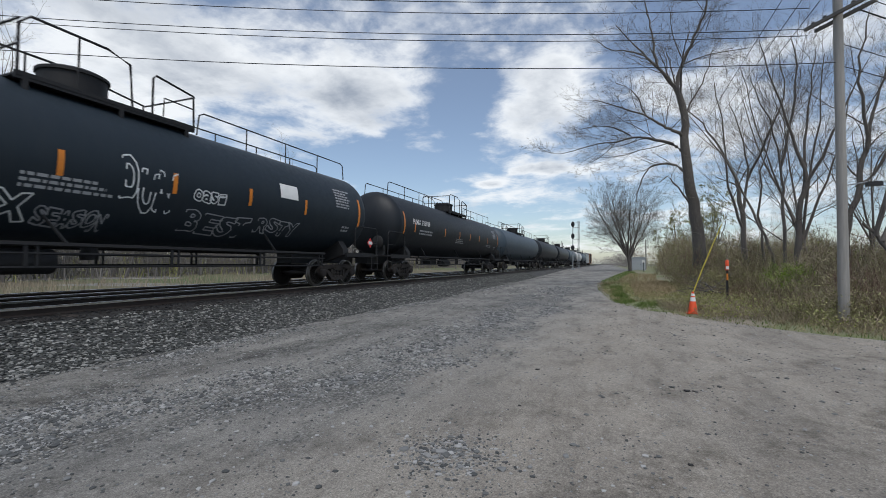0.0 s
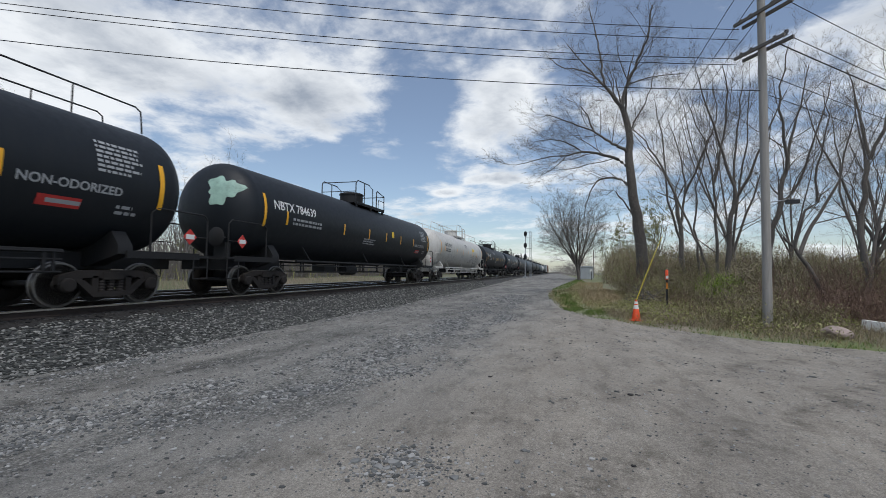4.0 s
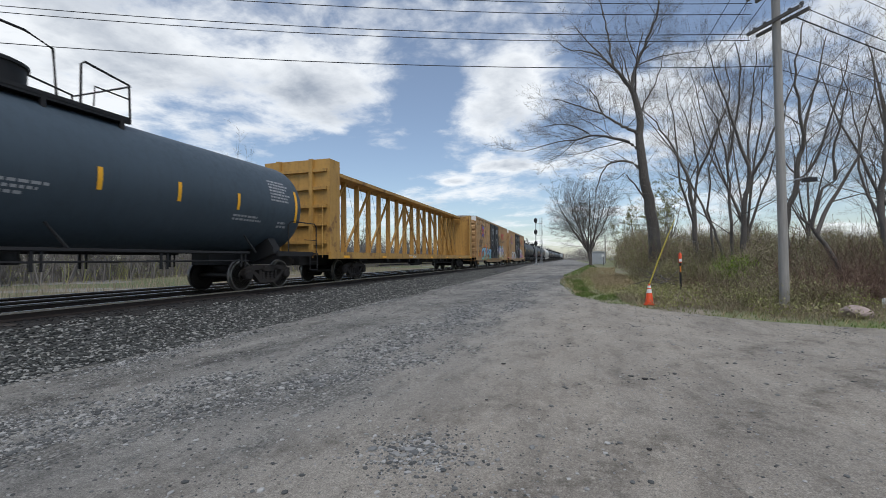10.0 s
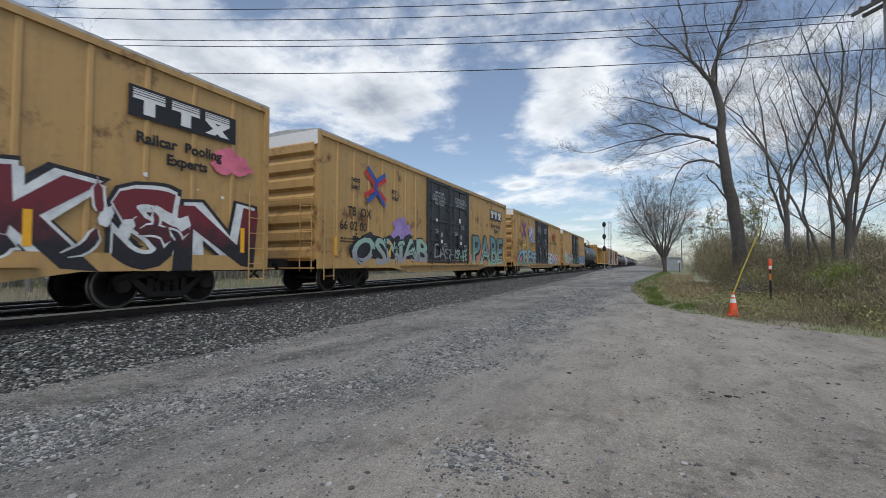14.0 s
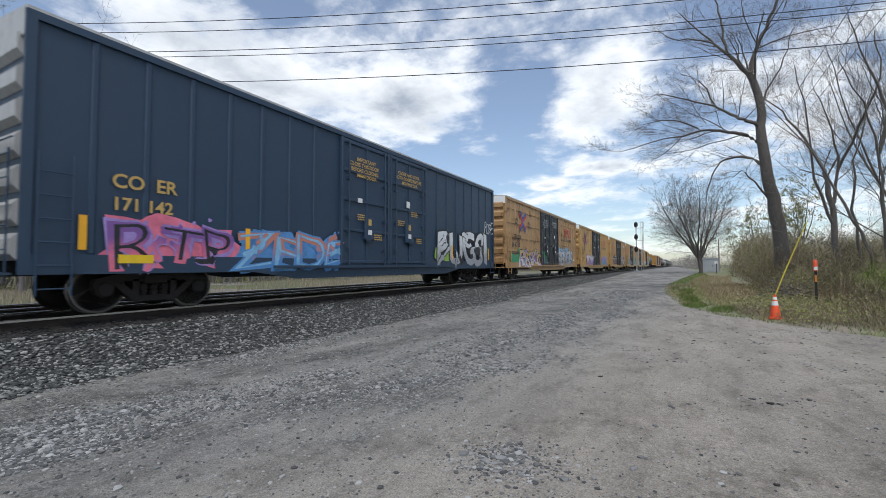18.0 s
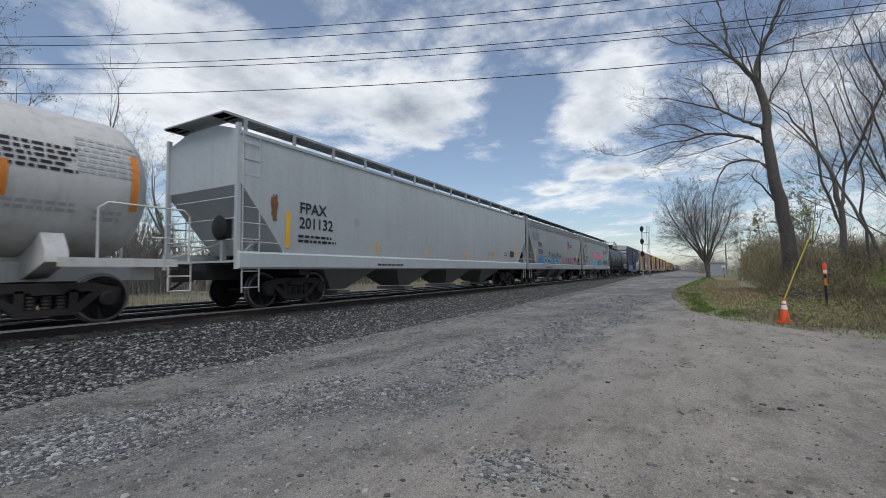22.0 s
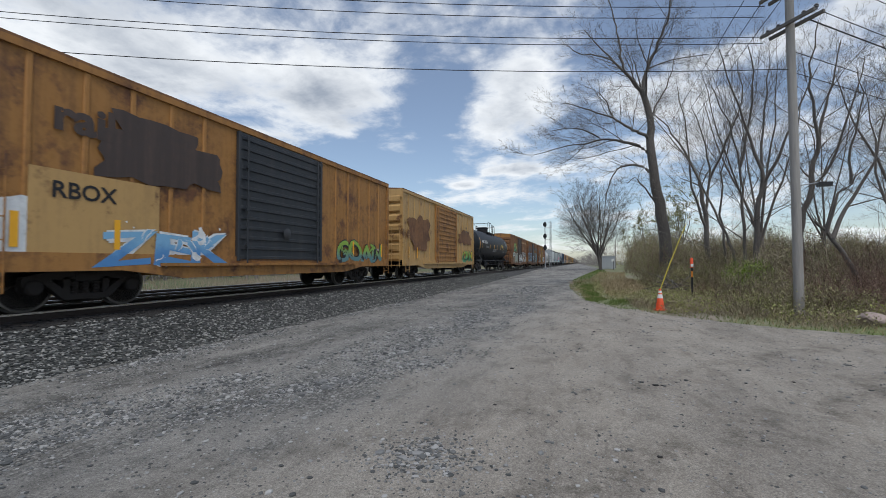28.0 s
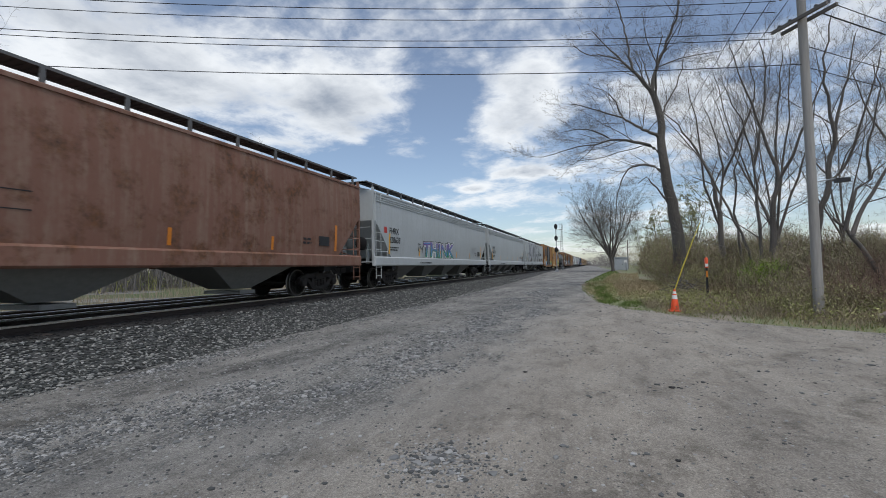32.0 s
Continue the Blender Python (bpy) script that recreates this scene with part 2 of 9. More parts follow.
SPRAYS = dict((("spray_teal", (0.1, 0.22, 0.23)), ("spray_cyan", (0.08, 0.42, 0.55)), ("spray_pink", (0.68, 0.16, 0.24)), ("spray_lilac", (0.32, 0.22, 0.5)),
                  ("spray_white", (0.66, 0.68, 0.68)), ("spray_black", (0.016, 0.016, 0.02)), ("spray_green", (0.04, 0.28, 0.13)), ("spray_maroon", (0.16, 0.02, 0.03)),
                  ("spray_blue", (0.08, 0.24, 0.5)), ("spray_lime", (0.24, 0.4, 0.05)), ("spray_salmon", (0.5, 0.2, 0.15)), ("spray_grey", (0.3, 0.31, 0.33)), ("spray_violet", (0.2, 0.09, 0.3)), ("spray_silver", (0.4, 0.41, 0.46)), ("spray_sky", (0.2, 0.42, 0.62)), ("spray_orange", (0.5, 0.14, 0.03)), ("spray_yellow", (0.55, 0.42, 0.05)), ("spray_mint", (0.3, 0.46, 0.38)), ("spray_sage", (0.22, 0.27, 0.23))))
for gname, gc in SPRAYS.items():
    gm = Mat(gname, 0.5)
    spray = gm.ramp(gm.noise(2.2, 7, 0.7), (0.25, rgb(*[v * 0.55 for v in gc])), (0.5, rgb(*gc)), (0.75, rgb(*[min(1, v * 1.25 + 0.03) for v in gc])))
    gm.color(gm.mix(gm.ramp(gm.noise(9, 5, 0.7), (0.55, rgb(0, 0, 0)), (0.8, rgb(0.35, 0.35, 0.35))), spray, rgb(0.1, 0.09, 0.08)))


def fade(top, low, z0, z1):
    """Spray paint that fades from one colour down into another over a height, with a ragged border."""
    name = "%s_to_%s_%d_%d" % (top, low, round(z0 * 100), round(z1 * 100))
    if name not in MATS:
        m = Mat(name, 0.5)
        sz = m.t.nodes.new("ShaderNodeSeparateXYZ")
        m.link(m.c, sz.inputs[0])
        h = m.math("DIVIDE", m.math("SUBTRACT", sz.outputs[2], z0), z1 - z0)
        h = m.math("ADD", h, m.math("MULTIPLY", m.math("SUBTRACT", m.noise(2.6, 6, 0.7), 0.5), 0.75))
        a, b = SPRAYS[low], SPRAYS[top]
        col = m.ramp(h, (0.3, rgb(*a)), (0.68, rgb(*b)))
        m.color(m.mix(m.ramp(m.noise(9, 5, 0.7), (0.55, rgb(0, 0, 0)), (0.8, rgb(0.3, 0.3, 0.3))), col, rgb(0.1, 0.09, 0.08)))
    return name


plain("orange_plastic", (0.75, 0.085, 0.02), 0.45, 0, 0.12)
plain("sleeve_white", (0.7, 0.7, 0.68), 0.35, 0, 0.1)
plain("rod_yellow", (0.62, 0.5, 0.05), 0.5)
plain("galvanised", (0.36, 0.38, 0.4), 0.45, 0.3, 0.15)
plain("shed_metal", (0.42, 0.45, 0.48), 0.5, 0.2, 0.1, 2)
plain("signal_black", (0.01, 0.01, 0.011), 0.5)
plain("wire_black", (0.014, 0.014, 0.016), 0.6)
plain("insulator", (0.12, 0.12, 0.13), 0.3)
lens_m = Mat("signal_lens", 0.1)
lens_m.color(rgb(0.02, 0.02, 0.02))
pole_m = Mat("pole_wood", 0.85)
pole_m.color(pole_m.mix(pole_m.noise(3.0, 6, 0.6, (6, 6, 0.5)), rgb(0.17, 0.162, 0.15), rgb(0.36, 0.345, 0.32)))
pole_m.bump(pole_m.noise(4, 6, 0.6, (8, 8, 0.4)), 0.4, 0.02)
bark = Mat("bark", 0.9)
bark.color(bark.mix(bark.noise(3.5, 6, 0.6, (4, 4, 0.8)), rgb(0.05, 0.044, 0.039), rgb(0.17, 0.152, 0.135)))
bark.bump(bark.noise(5, 6, 0.6, (5, 5, 0.7)), 0.5, 0.03)
bark2 = Mat("bark_pale", 0.9)
bark2.color(bark2.mix(bark2.noise(3.5, 6, 0.6, (4, 4, 0.8)), rgb(0.075, 0.067, 0.06), rgb(0.21, 0.187, 0.165)))
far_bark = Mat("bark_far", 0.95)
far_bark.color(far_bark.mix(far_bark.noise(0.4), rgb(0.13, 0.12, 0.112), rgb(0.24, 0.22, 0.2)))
for lname, c0, c1 in (("twig_red", (0.09, 0.06, 0.047), (0.27, 0.18, 0.135)), ("twig_tan", (0.13, 0.108, 0.074), (0.38, 0.315, 0.215)), ("twig_brown", (0.085, 0.07, 0.052), (0.25, 0.205, 0.15)), ("leaf_spring", (0.16, 0.2, 0.04), (0.4, 0.44, 0.12)), ("leaf_green", (0.1, 0.17, 0.025), (0.26, 0.36, 0.05)),
                      ("leaf_bud", (0.14, 0.15, 0.055), (0.31, 0.31, 0.14)), ("grass_green", (0.055, 0.1, 0.02), (0.17, 0.22, 0.06)), ("grass_straw", (0.22, 0.17, 0.095), (0.44, 0.36, 0.22)),
                      ("weed_olive", (0.15, 0.16, 0.06), (0.4, 0.38, 0.18))):
    lm = Mat(lname, 0.8)
    lm.color(lm.mix(lm.island(), rgb(*c0), rgb(*c1)))
    lm.b.inputs["Specular IOR Level"].default_value = 0.2
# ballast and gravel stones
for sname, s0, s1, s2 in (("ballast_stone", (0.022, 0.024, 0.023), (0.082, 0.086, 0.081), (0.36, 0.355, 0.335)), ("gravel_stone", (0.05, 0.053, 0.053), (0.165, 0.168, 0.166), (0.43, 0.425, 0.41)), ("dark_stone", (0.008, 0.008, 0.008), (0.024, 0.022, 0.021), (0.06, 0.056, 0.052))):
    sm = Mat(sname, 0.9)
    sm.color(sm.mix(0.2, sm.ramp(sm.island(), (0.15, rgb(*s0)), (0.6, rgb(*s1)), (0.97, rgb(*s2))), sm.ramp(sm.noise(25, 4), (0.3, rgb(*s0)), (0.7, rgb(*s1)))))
bed = Mat("ballast_bed", 0.95)
bed.color(bed.mix(0.6, bed.ramp(bed.cells(17), (0.0, rgb(0.02, 0.02, 0.021)), (0.6, rgb(0.07, 0.07, 0.07)), (1.0, rgb(0.2, 0.2, 0.19))), bed.ramp(bed.noise(0.8, 5), (0.35, rgb(0.03, 0.03, 0.03)), (0.7, rgb(0.08, 0.08, 0.078)))))
bed.bump(bed.cells(15, "Distance"), 0.9, 0.05)
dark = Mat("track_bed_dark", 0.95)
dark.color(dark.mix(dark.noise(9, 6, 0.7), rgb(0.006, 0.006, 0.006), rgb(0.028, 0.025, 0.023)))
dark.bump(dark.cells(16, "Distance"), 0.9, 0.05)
yard = Mat("yard_gravel", 0.93)
yard.b.inputs["Specular IOR Level"].default_value = 0.2
pebble = yard.ramp(yard.cells(70), (0.05, rgb(0.085, 0.083, 0.08)), (0.5, rgb(0.22, 0.214, 0.204)), (0.95, rgb(0.45, 0.44, 0.42)))
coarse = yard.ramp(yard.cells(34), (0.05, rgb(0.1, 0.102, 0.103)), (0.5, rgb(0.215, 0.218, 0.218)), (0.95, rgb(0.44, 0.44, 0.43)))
# shade between the stones, put into the colour: darker towards each cell's edge
gap_shade = yard.ramp(yard.cells(34, "Distance"), (0.38, rgb(1, 1, 1)), (0.66, rgb(0.5, 0.5, 0.5)))
dust = yard.ramp(yard.noise(16, 8, 0.75), (0.3, rgb(0.27, 0.243, 0.213)), (0.72, rgb(0.46, 0.42, 0.372)))
grey_dust = yard.ramp(yard.noise(20, 8, 0.75), (0.3, rgb(0.195, 0.195, 0.192)), (0.72, rgb(0.38, 0.378, 0.37)))
grit = yard.ramp(yard.noise(85, 4, 0.7), (0.32, rgb(0.6, 0.6, 0.59)), (0.66, rgb(1.24, 1.22, 1.18)))
sepx = yard.t.nodes.new("ShaderNodeSeparateXYZ")
yard.link(yard.c, sepx.inputs[0])
# packed brown dirt towards the drive, grey dust and loose stone towards the railway
wob = yard.math("MULTIPLY", yard.math("SUBTRACT", yard.noise(0.33, 5, 0.62), 0.5), 2.4)
drive = yard.t.nodes.new("ShaderNodeMapRange")
drive.interpolation_type = "SMOOTHSTEP"
drive.inputs["From Min"].default_value, drive.inputs["From Max"].default_value = -4.4, -0.8
yard.link(yard.math("ADD", yard.math("SUBTRACT", sepx.outputs[0], yard.math("MULTIPLY", sepx.outputs[1], 0.1)), wob), drive.inputs["Value"])
coarse = yard.mix(1.0, coarse, gap_shade, "MULTIPLY")
# loose stone lies in long drifts between the wheel tracks
drifts = yard.math("SUBTRACT", yard.noise(0.75, 8, 0.72, (1.0, 0.45, 1.0)), yard.math("MULTIPLY", drive.outputs[0], 0.16))
stony = yard.ramp(drifts, (0.44, rgb(0, 0, 0)), (0.56, rgb(0.8, 0.8, 0.8)))
base = yard.mix(yard.math("MULTIPLY", drive.outputs[0], 0.92), grey_dust, dust)
base = yard.mix(yard.math("MULTIPLY", yard.noise(1.1, 6, 0.7), 0.7), base, pebble)
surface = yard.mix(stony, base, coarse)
worn = yard.ramp(yard.noise(0.7, 7, 0.7, (1.0, 0.4, 1.0)), (0.36, rgb(0.78, 0.775, 0.77)), (0.58, rgb(1.05, 1.04, 1.02)))
tracks = yard.ramp(yard.noise(2.4, 6, 0.72, (1.0, 0.4, 1.0)), (0.33, rgb(0.72, 0.71, 0.7)), (0.5, rgb(1.03, 1.03, 1.02)))


def damp_rut(across, along, width, depth):
    """A strip of damp, churned dirt whose line is across * x + along * y = 1 metre scale."""
    u = yard.math("ADD", yard.math("MULTIPLY", sepx.outputs[0], across), yard.math("MULTIPLY", sepx.outputs[1], along[0]))
    u = yard.math("ADD", yard.math("ADD", u, along[1]), yard.math("MULTIPLY", yard.math("SUBTRACT", yard.noise(0.9, 5, 0.65), 0.5), 1.1))
    k = yard.math("MULTIPLY", yard.ramp(yard.math("ABSOLUTE", u, 0.0), (0.0, rgb(1, 1, 1)), (width, rgb(0, 0, 0))), yard.ramp(yard.noise(3.2, 7, 0.75), (0.42, rgb(0, 0, 0)), (0.62, rgb(1, 1, 1))))
    return yard.mix(yard.math("MULTIPLY", k, depth), rgb(1, 1, 1), rgb(0.42, 0.41, 0.4))


surface = yard.mix(1.0, surface, damp_rut(-0.72, (0.68, -2.3), 0.42, 0.9), "MULTIPLY")
surface = yard.mix(1.0, surface, damp_rut(-0.72, (0.68, -3.9), 0.35, 0.6), "MULTIPLY")
surface = yard.mix(1.0, surface, damp_rut(0.97, (-0.15, 6.5), 0.5, 0.9), "MULTIPLY")
surface = yard.mix(1.0, surface, damp_rut(1.0, (0.0, 7.0), 0.55, 0.7), "MULTIPLY")
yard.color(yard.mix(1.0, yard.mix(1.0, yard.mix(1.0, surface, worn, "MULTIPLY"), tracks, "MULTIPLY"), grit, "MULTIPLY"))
relief = yard.math("MULTIPLY", yard.math("MULTIPLY", yard.cells(34, "Distance"), -0.7), stony)
yard.bump(yard.math("ADD", relief, yard.noise(9, 8, 0.75)), 0.9, 0.04)
field = Mat("field_grass", 0.95)
field.color(field.mix(field.ramp(field.noise(0.07, 5, 0.6), (0.42, rgb(0, 0, 0)), (0.6, rgb(1, 1, 1))), field.mix(field.noise(1.7, 6, 0.7), rgb(0.1, 0.083, 0.052), rgb(0.2, 0.168, 0.105)), field.mix(field.noise(1.2, 6, 0.7), rgb(0.055, 0.08, 0.025), rgb(0.11, 0.14, 0.055))))
field.bump(field.noise(6, 6, 0.7), 0.6, 0.08)
verge = Mat("verge_soil", 0.95)
verge.color(verge.mix(verge.ramp(verge.noise(0.5, 5, 0.6), (0.38, rgb(0, 0, 0)), (0.62, rgb(1, 1, 1))), verge.mix(verge.noise(9, 6, 0.7), rgb(0.15, 0.125, 0.095), rgb(0.33, 0.285, 0.22)), verge.mix(verge.noise(8, 6, 0.7), rgb(0.07, 0.11, 0.03), rgb(0.19, 0.24, 0.08))))
verge.bump(verge.noise(10, 6, 0.7), 0.7, 0.05)

# ---- mesh helpers ----


class Shape:
    """Gathers simple solids into one mesh."""

    def __init__(self):
        self.v, self.f, self.k = [], [], []
        self.slot = 0

    def add(self, verts, faces):
        n = len(self.v)
        self.v.extend(verts)
        self.f.extend([tuple(i + n for i in f) for f in faces])
        self.k.extend([self.slot] * len(faces))
        return self

    def box(self, x0, x1, y0, y1, z0, z1):
        return self.add([(x, y, z) for x in (x0, x1) for y in (y0, y1) for z in (z0, z1)],
                        [(0, 1, 3, 2), (4, 6, 7, 5), (0, 4, 5, 1), (2, 3, 7, 6), (0, 2, 6, 4), (1, 5, 7, 3)])

    def slab(self, x0, x1, y0, y1, z0, z1, c=0.01):
        """A box whose near (+x) face is chamfered."""
        a = [(x0, y0, z0), (x0, y1, z0), (x0, y1, z1), (x0, y0, z1)]
        b = [(x1 - c, y0, z0), (x1 - c, y1, z0), (x1 - c, y1, z1), (x1 - c, y0, z1)]
        d = [(x1, y0 + c, z0 + c), (x1, y1 - c, z0 + c), (x1, y1 - c, z1 - c), (x1, y0 + c, z1 - c)]
        f = [(3, 2, 1, 0), (8, 9, 10, 11)]
        for i in range(4):
            j = (i + 1) % 4
            f += [(i, j, 4 + j, 4 + i), (4 + i, 4 + j, 8 + j, 8 + i)]
        return self.add(a + b + d, f)

    def tube(self, pts, r, n=6, r1=None):
        """A round bar along points."""
        pts = [Vector(p) for p in pts]
        base = len(self.v)
        m = len(pts)
        for i, p in enumerate(pts):
            d = (pts[min(i + 1, m - 1)] - pts[max(i - 1, 0)]).normalized()
            a = d.orthogonal().normalized() if abs(d.z) < 0.9 else Vector((1, 0, 0)).cross(d).normalized()
            b = d.cross(a)
            rr = r if r1 is None else r + (r1 - r) * i / max(1, m - 1)
            for k in range(n):
                t = 2 * math.pi * k / n
                self.v.append(tuple(p + a * (rr * math.cos(t)) + b * (rr * math.sin(t))))
        for i in range(m - 1):
            for k in range(n):
                j = (k + 1) % n
                self.f.append((base + i * n + k, base + i * n + j, base + (i + 1) * n + j, base + (i + 1) * n + k))
                self.k.append(self.slot)
        self.f += [tuple(base + k for k in reversed(range(n))), tuple(base + (m - 1) * n + k for k in range(n))]
        self.k += [self.slot] * 2
        return self

    def lathe(self, prof, axis="z", n=24, at=(0, 0, 0)):
        """Turns a profile of (radius, height) round an axis."""
        base, m = len(self.v), len(prof)
        for r, h in prof:
            for k in range(n):
                t = 2 * math.pi * k / n
                c, s = r * math.cos(t), r * math.sin(t)
                p = {"z": (c, s, h), "y": (s, h, c), "x": (h, c, s)}[axis]
                self.v.append((p[0] + at[0], p[1] + at[1], p[2] + at[2]))
        for i in range(m - 1):
            for k in range(n):
                j = (k + 1) % n
                self.f.append((base + i * n + k, base + i * n + j, base + (i + 1) * n + j, base + (i + 1) * n + k))
                self.k.append(self.slot)
        self.f += [tuple(base + k for k in reversed(range(n))), tuple(base + (m - 1) * n + k for k in range(n))]
        self.k += [self.slot] * 2
        return self

    def prism(self, poly, x0, x1, axis="x"):
        """A polygon, given as (y, z) for axis x or (x, z) for axis y, given thickness."""
        n = len(poly)
        pt = (lambda p, h: (h, p[0], p[1])) if axis == "x" else (lambda p, h: (p[0], h, p[1]))
        return self.add([pt(p, x0) for p in poly] + [pt(p, x1) for p in poly],
                        [tuple(reversed(range(n))), tuple(range(n, 2 * n))] + [(i, (i + 1) % n, n + (i + 1) % n, n + i) for i in range(n)])

    def mesh(self, name, smooth=True):
        me = bpy.data.meshes.new(name)
        me.from_pydata(self.v, [], self.f)
        bm = bmesh.new()
        bm.from_mesh(me)
        bmesh.ops.recalc_face_normals(bm, faces=bm.faces)
        bm.to_mesh(me)
        bm.free()
        me.polygons.foreach_set("material_index", self.k)
        if smooth:
            me.polygons.foreach_set("use_smooth", [True] * len(me.polygons))
            me.set_sharp_from_angle(angle=radians(38))
        return me


def part(name, shape, mat, parent=None, label="", at=None):
    """Links a shape, or a finished mesh, as one object under a thing or a part."""
    me = shape.mesh(name) if isinstance(shape, Shape) else shape
    mats = [mat] if isinstance(mat, str) else mat
    if not me.materials:
        for m in mats:
            me.materials.append(MATS[m])
    ob = new(name, me)
    if parent:
        ob.parent = parent
    if at:
        ob.location = at
    if label:
        ob["label"] = label
    return ob


def thing(name, label, category, at=(0, 0, 0), group=""):
    ob = new(name)
    ob.empty_display_size = 0.3
    ob.location = at
    return tagged(ob, label, category, group)


TEXTS = {}


def lettering(text, size, bold=0.0, space=1.0):
    """A word as a flat mesh in its own xy plane, centred across, from the built-in font."""
    key = (text, size, bold, space)
    if key not in TEXTS:
        cu = bpy.data.curves.new("letters", "FONT")
        cu.body, cu.size, cu.offset, cu.space_character = text, size, bold, space
        cu.resolution_u = 3
        cu.align_x = "LEFT"
        ob = bpy.data.objects.new("letters", cu)
        scene.collection.objects.link(ob)
        me = bpy.data.meshes.new_from_object(ob)
        bpy.data.objects.remove(ob)
        TEXTS[key] = np.array([tuple(v.co) for v in me.vertices]) if len(me.vertices) else np.zeros((1, 3)), [tuple(p.vertices) for p in me.polygons]
        bpy.data.meshes.remove(me)
    return TEXTS[key]


def on_side(surface, pts, faces, y, z, proud):
    """A flat mesh of (along, up) points laid on a car's side, whose depth at a height is surface(z)."""
    me = bpy.data.meshes.new("marking")
    me.from_pydata([(surface(z + p[1]) + proud, y + p[0], z + p[1]) for p in pts], [], faces)
    return me


def write(car, text, y, z, size, mat, surface, bold=0.0, wide=1.0, name="lettering", label="", proud=0.012, tall=1.0):
    pts, faces = lettering(text, size, bold)
    q = pts.copy()
    q[:, 0] *= wide
    q[:, 1] *= tall
    return part(name, on_side(surface, q, faces, y, z, proud), mat, car, label)


def bars(car, y, z, width, height, rows, mat, surface, name="lettering", rnd=None):
    """Lines of small print, too small to read: broken bars."""
    rnd = rnd or random.Random(int(abs(y) * 100 + z * 10))
    pts, faces = [], []
    step = height / rows
    for i in range(rows):
        x, end = 0.0, width * rnd.uniform(0.7, 1.0)
        zz = height - (i + 1) * step
        while x < end:
            w = min(rnd.uniform(0.5, 1.6) * step, end - x)
            n = len(pts)
            pts += [(x, zz), (x + w, zz), (x + w, zz + step * 0.55), (x, zz + step * 0.55)]
            faces.append((n, n + 1, n + 2, n + 3))
            x += w + step * 0.35
    ob = part(name, on_side(surface, pts, faces, y, z, 0.01), mat, car)
    ob["kind"] = "stuff"
    return ob


def patch(car, y, z, w, h, mat, surface, name="reflector", label="", proud=0.012, cuts=4):
    pts, faces = [], []
    for i in range(cuts + 1):
        pts += [(0, h * i / cuts), (w, h * i / cuts)]
        if i:
            faces.append((2 * i - 2, 2 * i - 1, 2 * i + 1, 2 * i))
    return part(name, on_side(surface, pts, faces, y, z, proud), mat, car, label)


def blob_paint(car, y, z, w, h, mat, surface, seed, label="", proud=0.009):
    """A sprayed cloud of colour with an uneven, lobed edge."""
    rnd = random.Random(seed)
    n = 40
    ph = [rnd.uniform(0, 6.28) for _ in range(5)]
    pts, faces = [(w / 2, h / 2)], []
    for i in range(n):
        t = 2 * math.pi * i / n
        k = 1 + 0.13 * math.sin(3 * t + ph[0]) + 0.11 * math.sin(7 * t + ph[1]) + 0.08 * math.sin(11 * t + ph[2])
        c, s = math.cos(t), math.sin(t)
        c, s = math.copysign(abs(c) ** 0.8, c), math.copysign(abs(s) ** 0.8, s)
        pts.append((w / 2 + w / 2 * c * k, max(0.0, h / 2 + h / 2 * s * k)))
        faces.append((0, 1 + i, 1 + (i + 1) % n))
    return part("graffiti", on_side(surface, pts, faces, y, z, proud), mat, car, label)


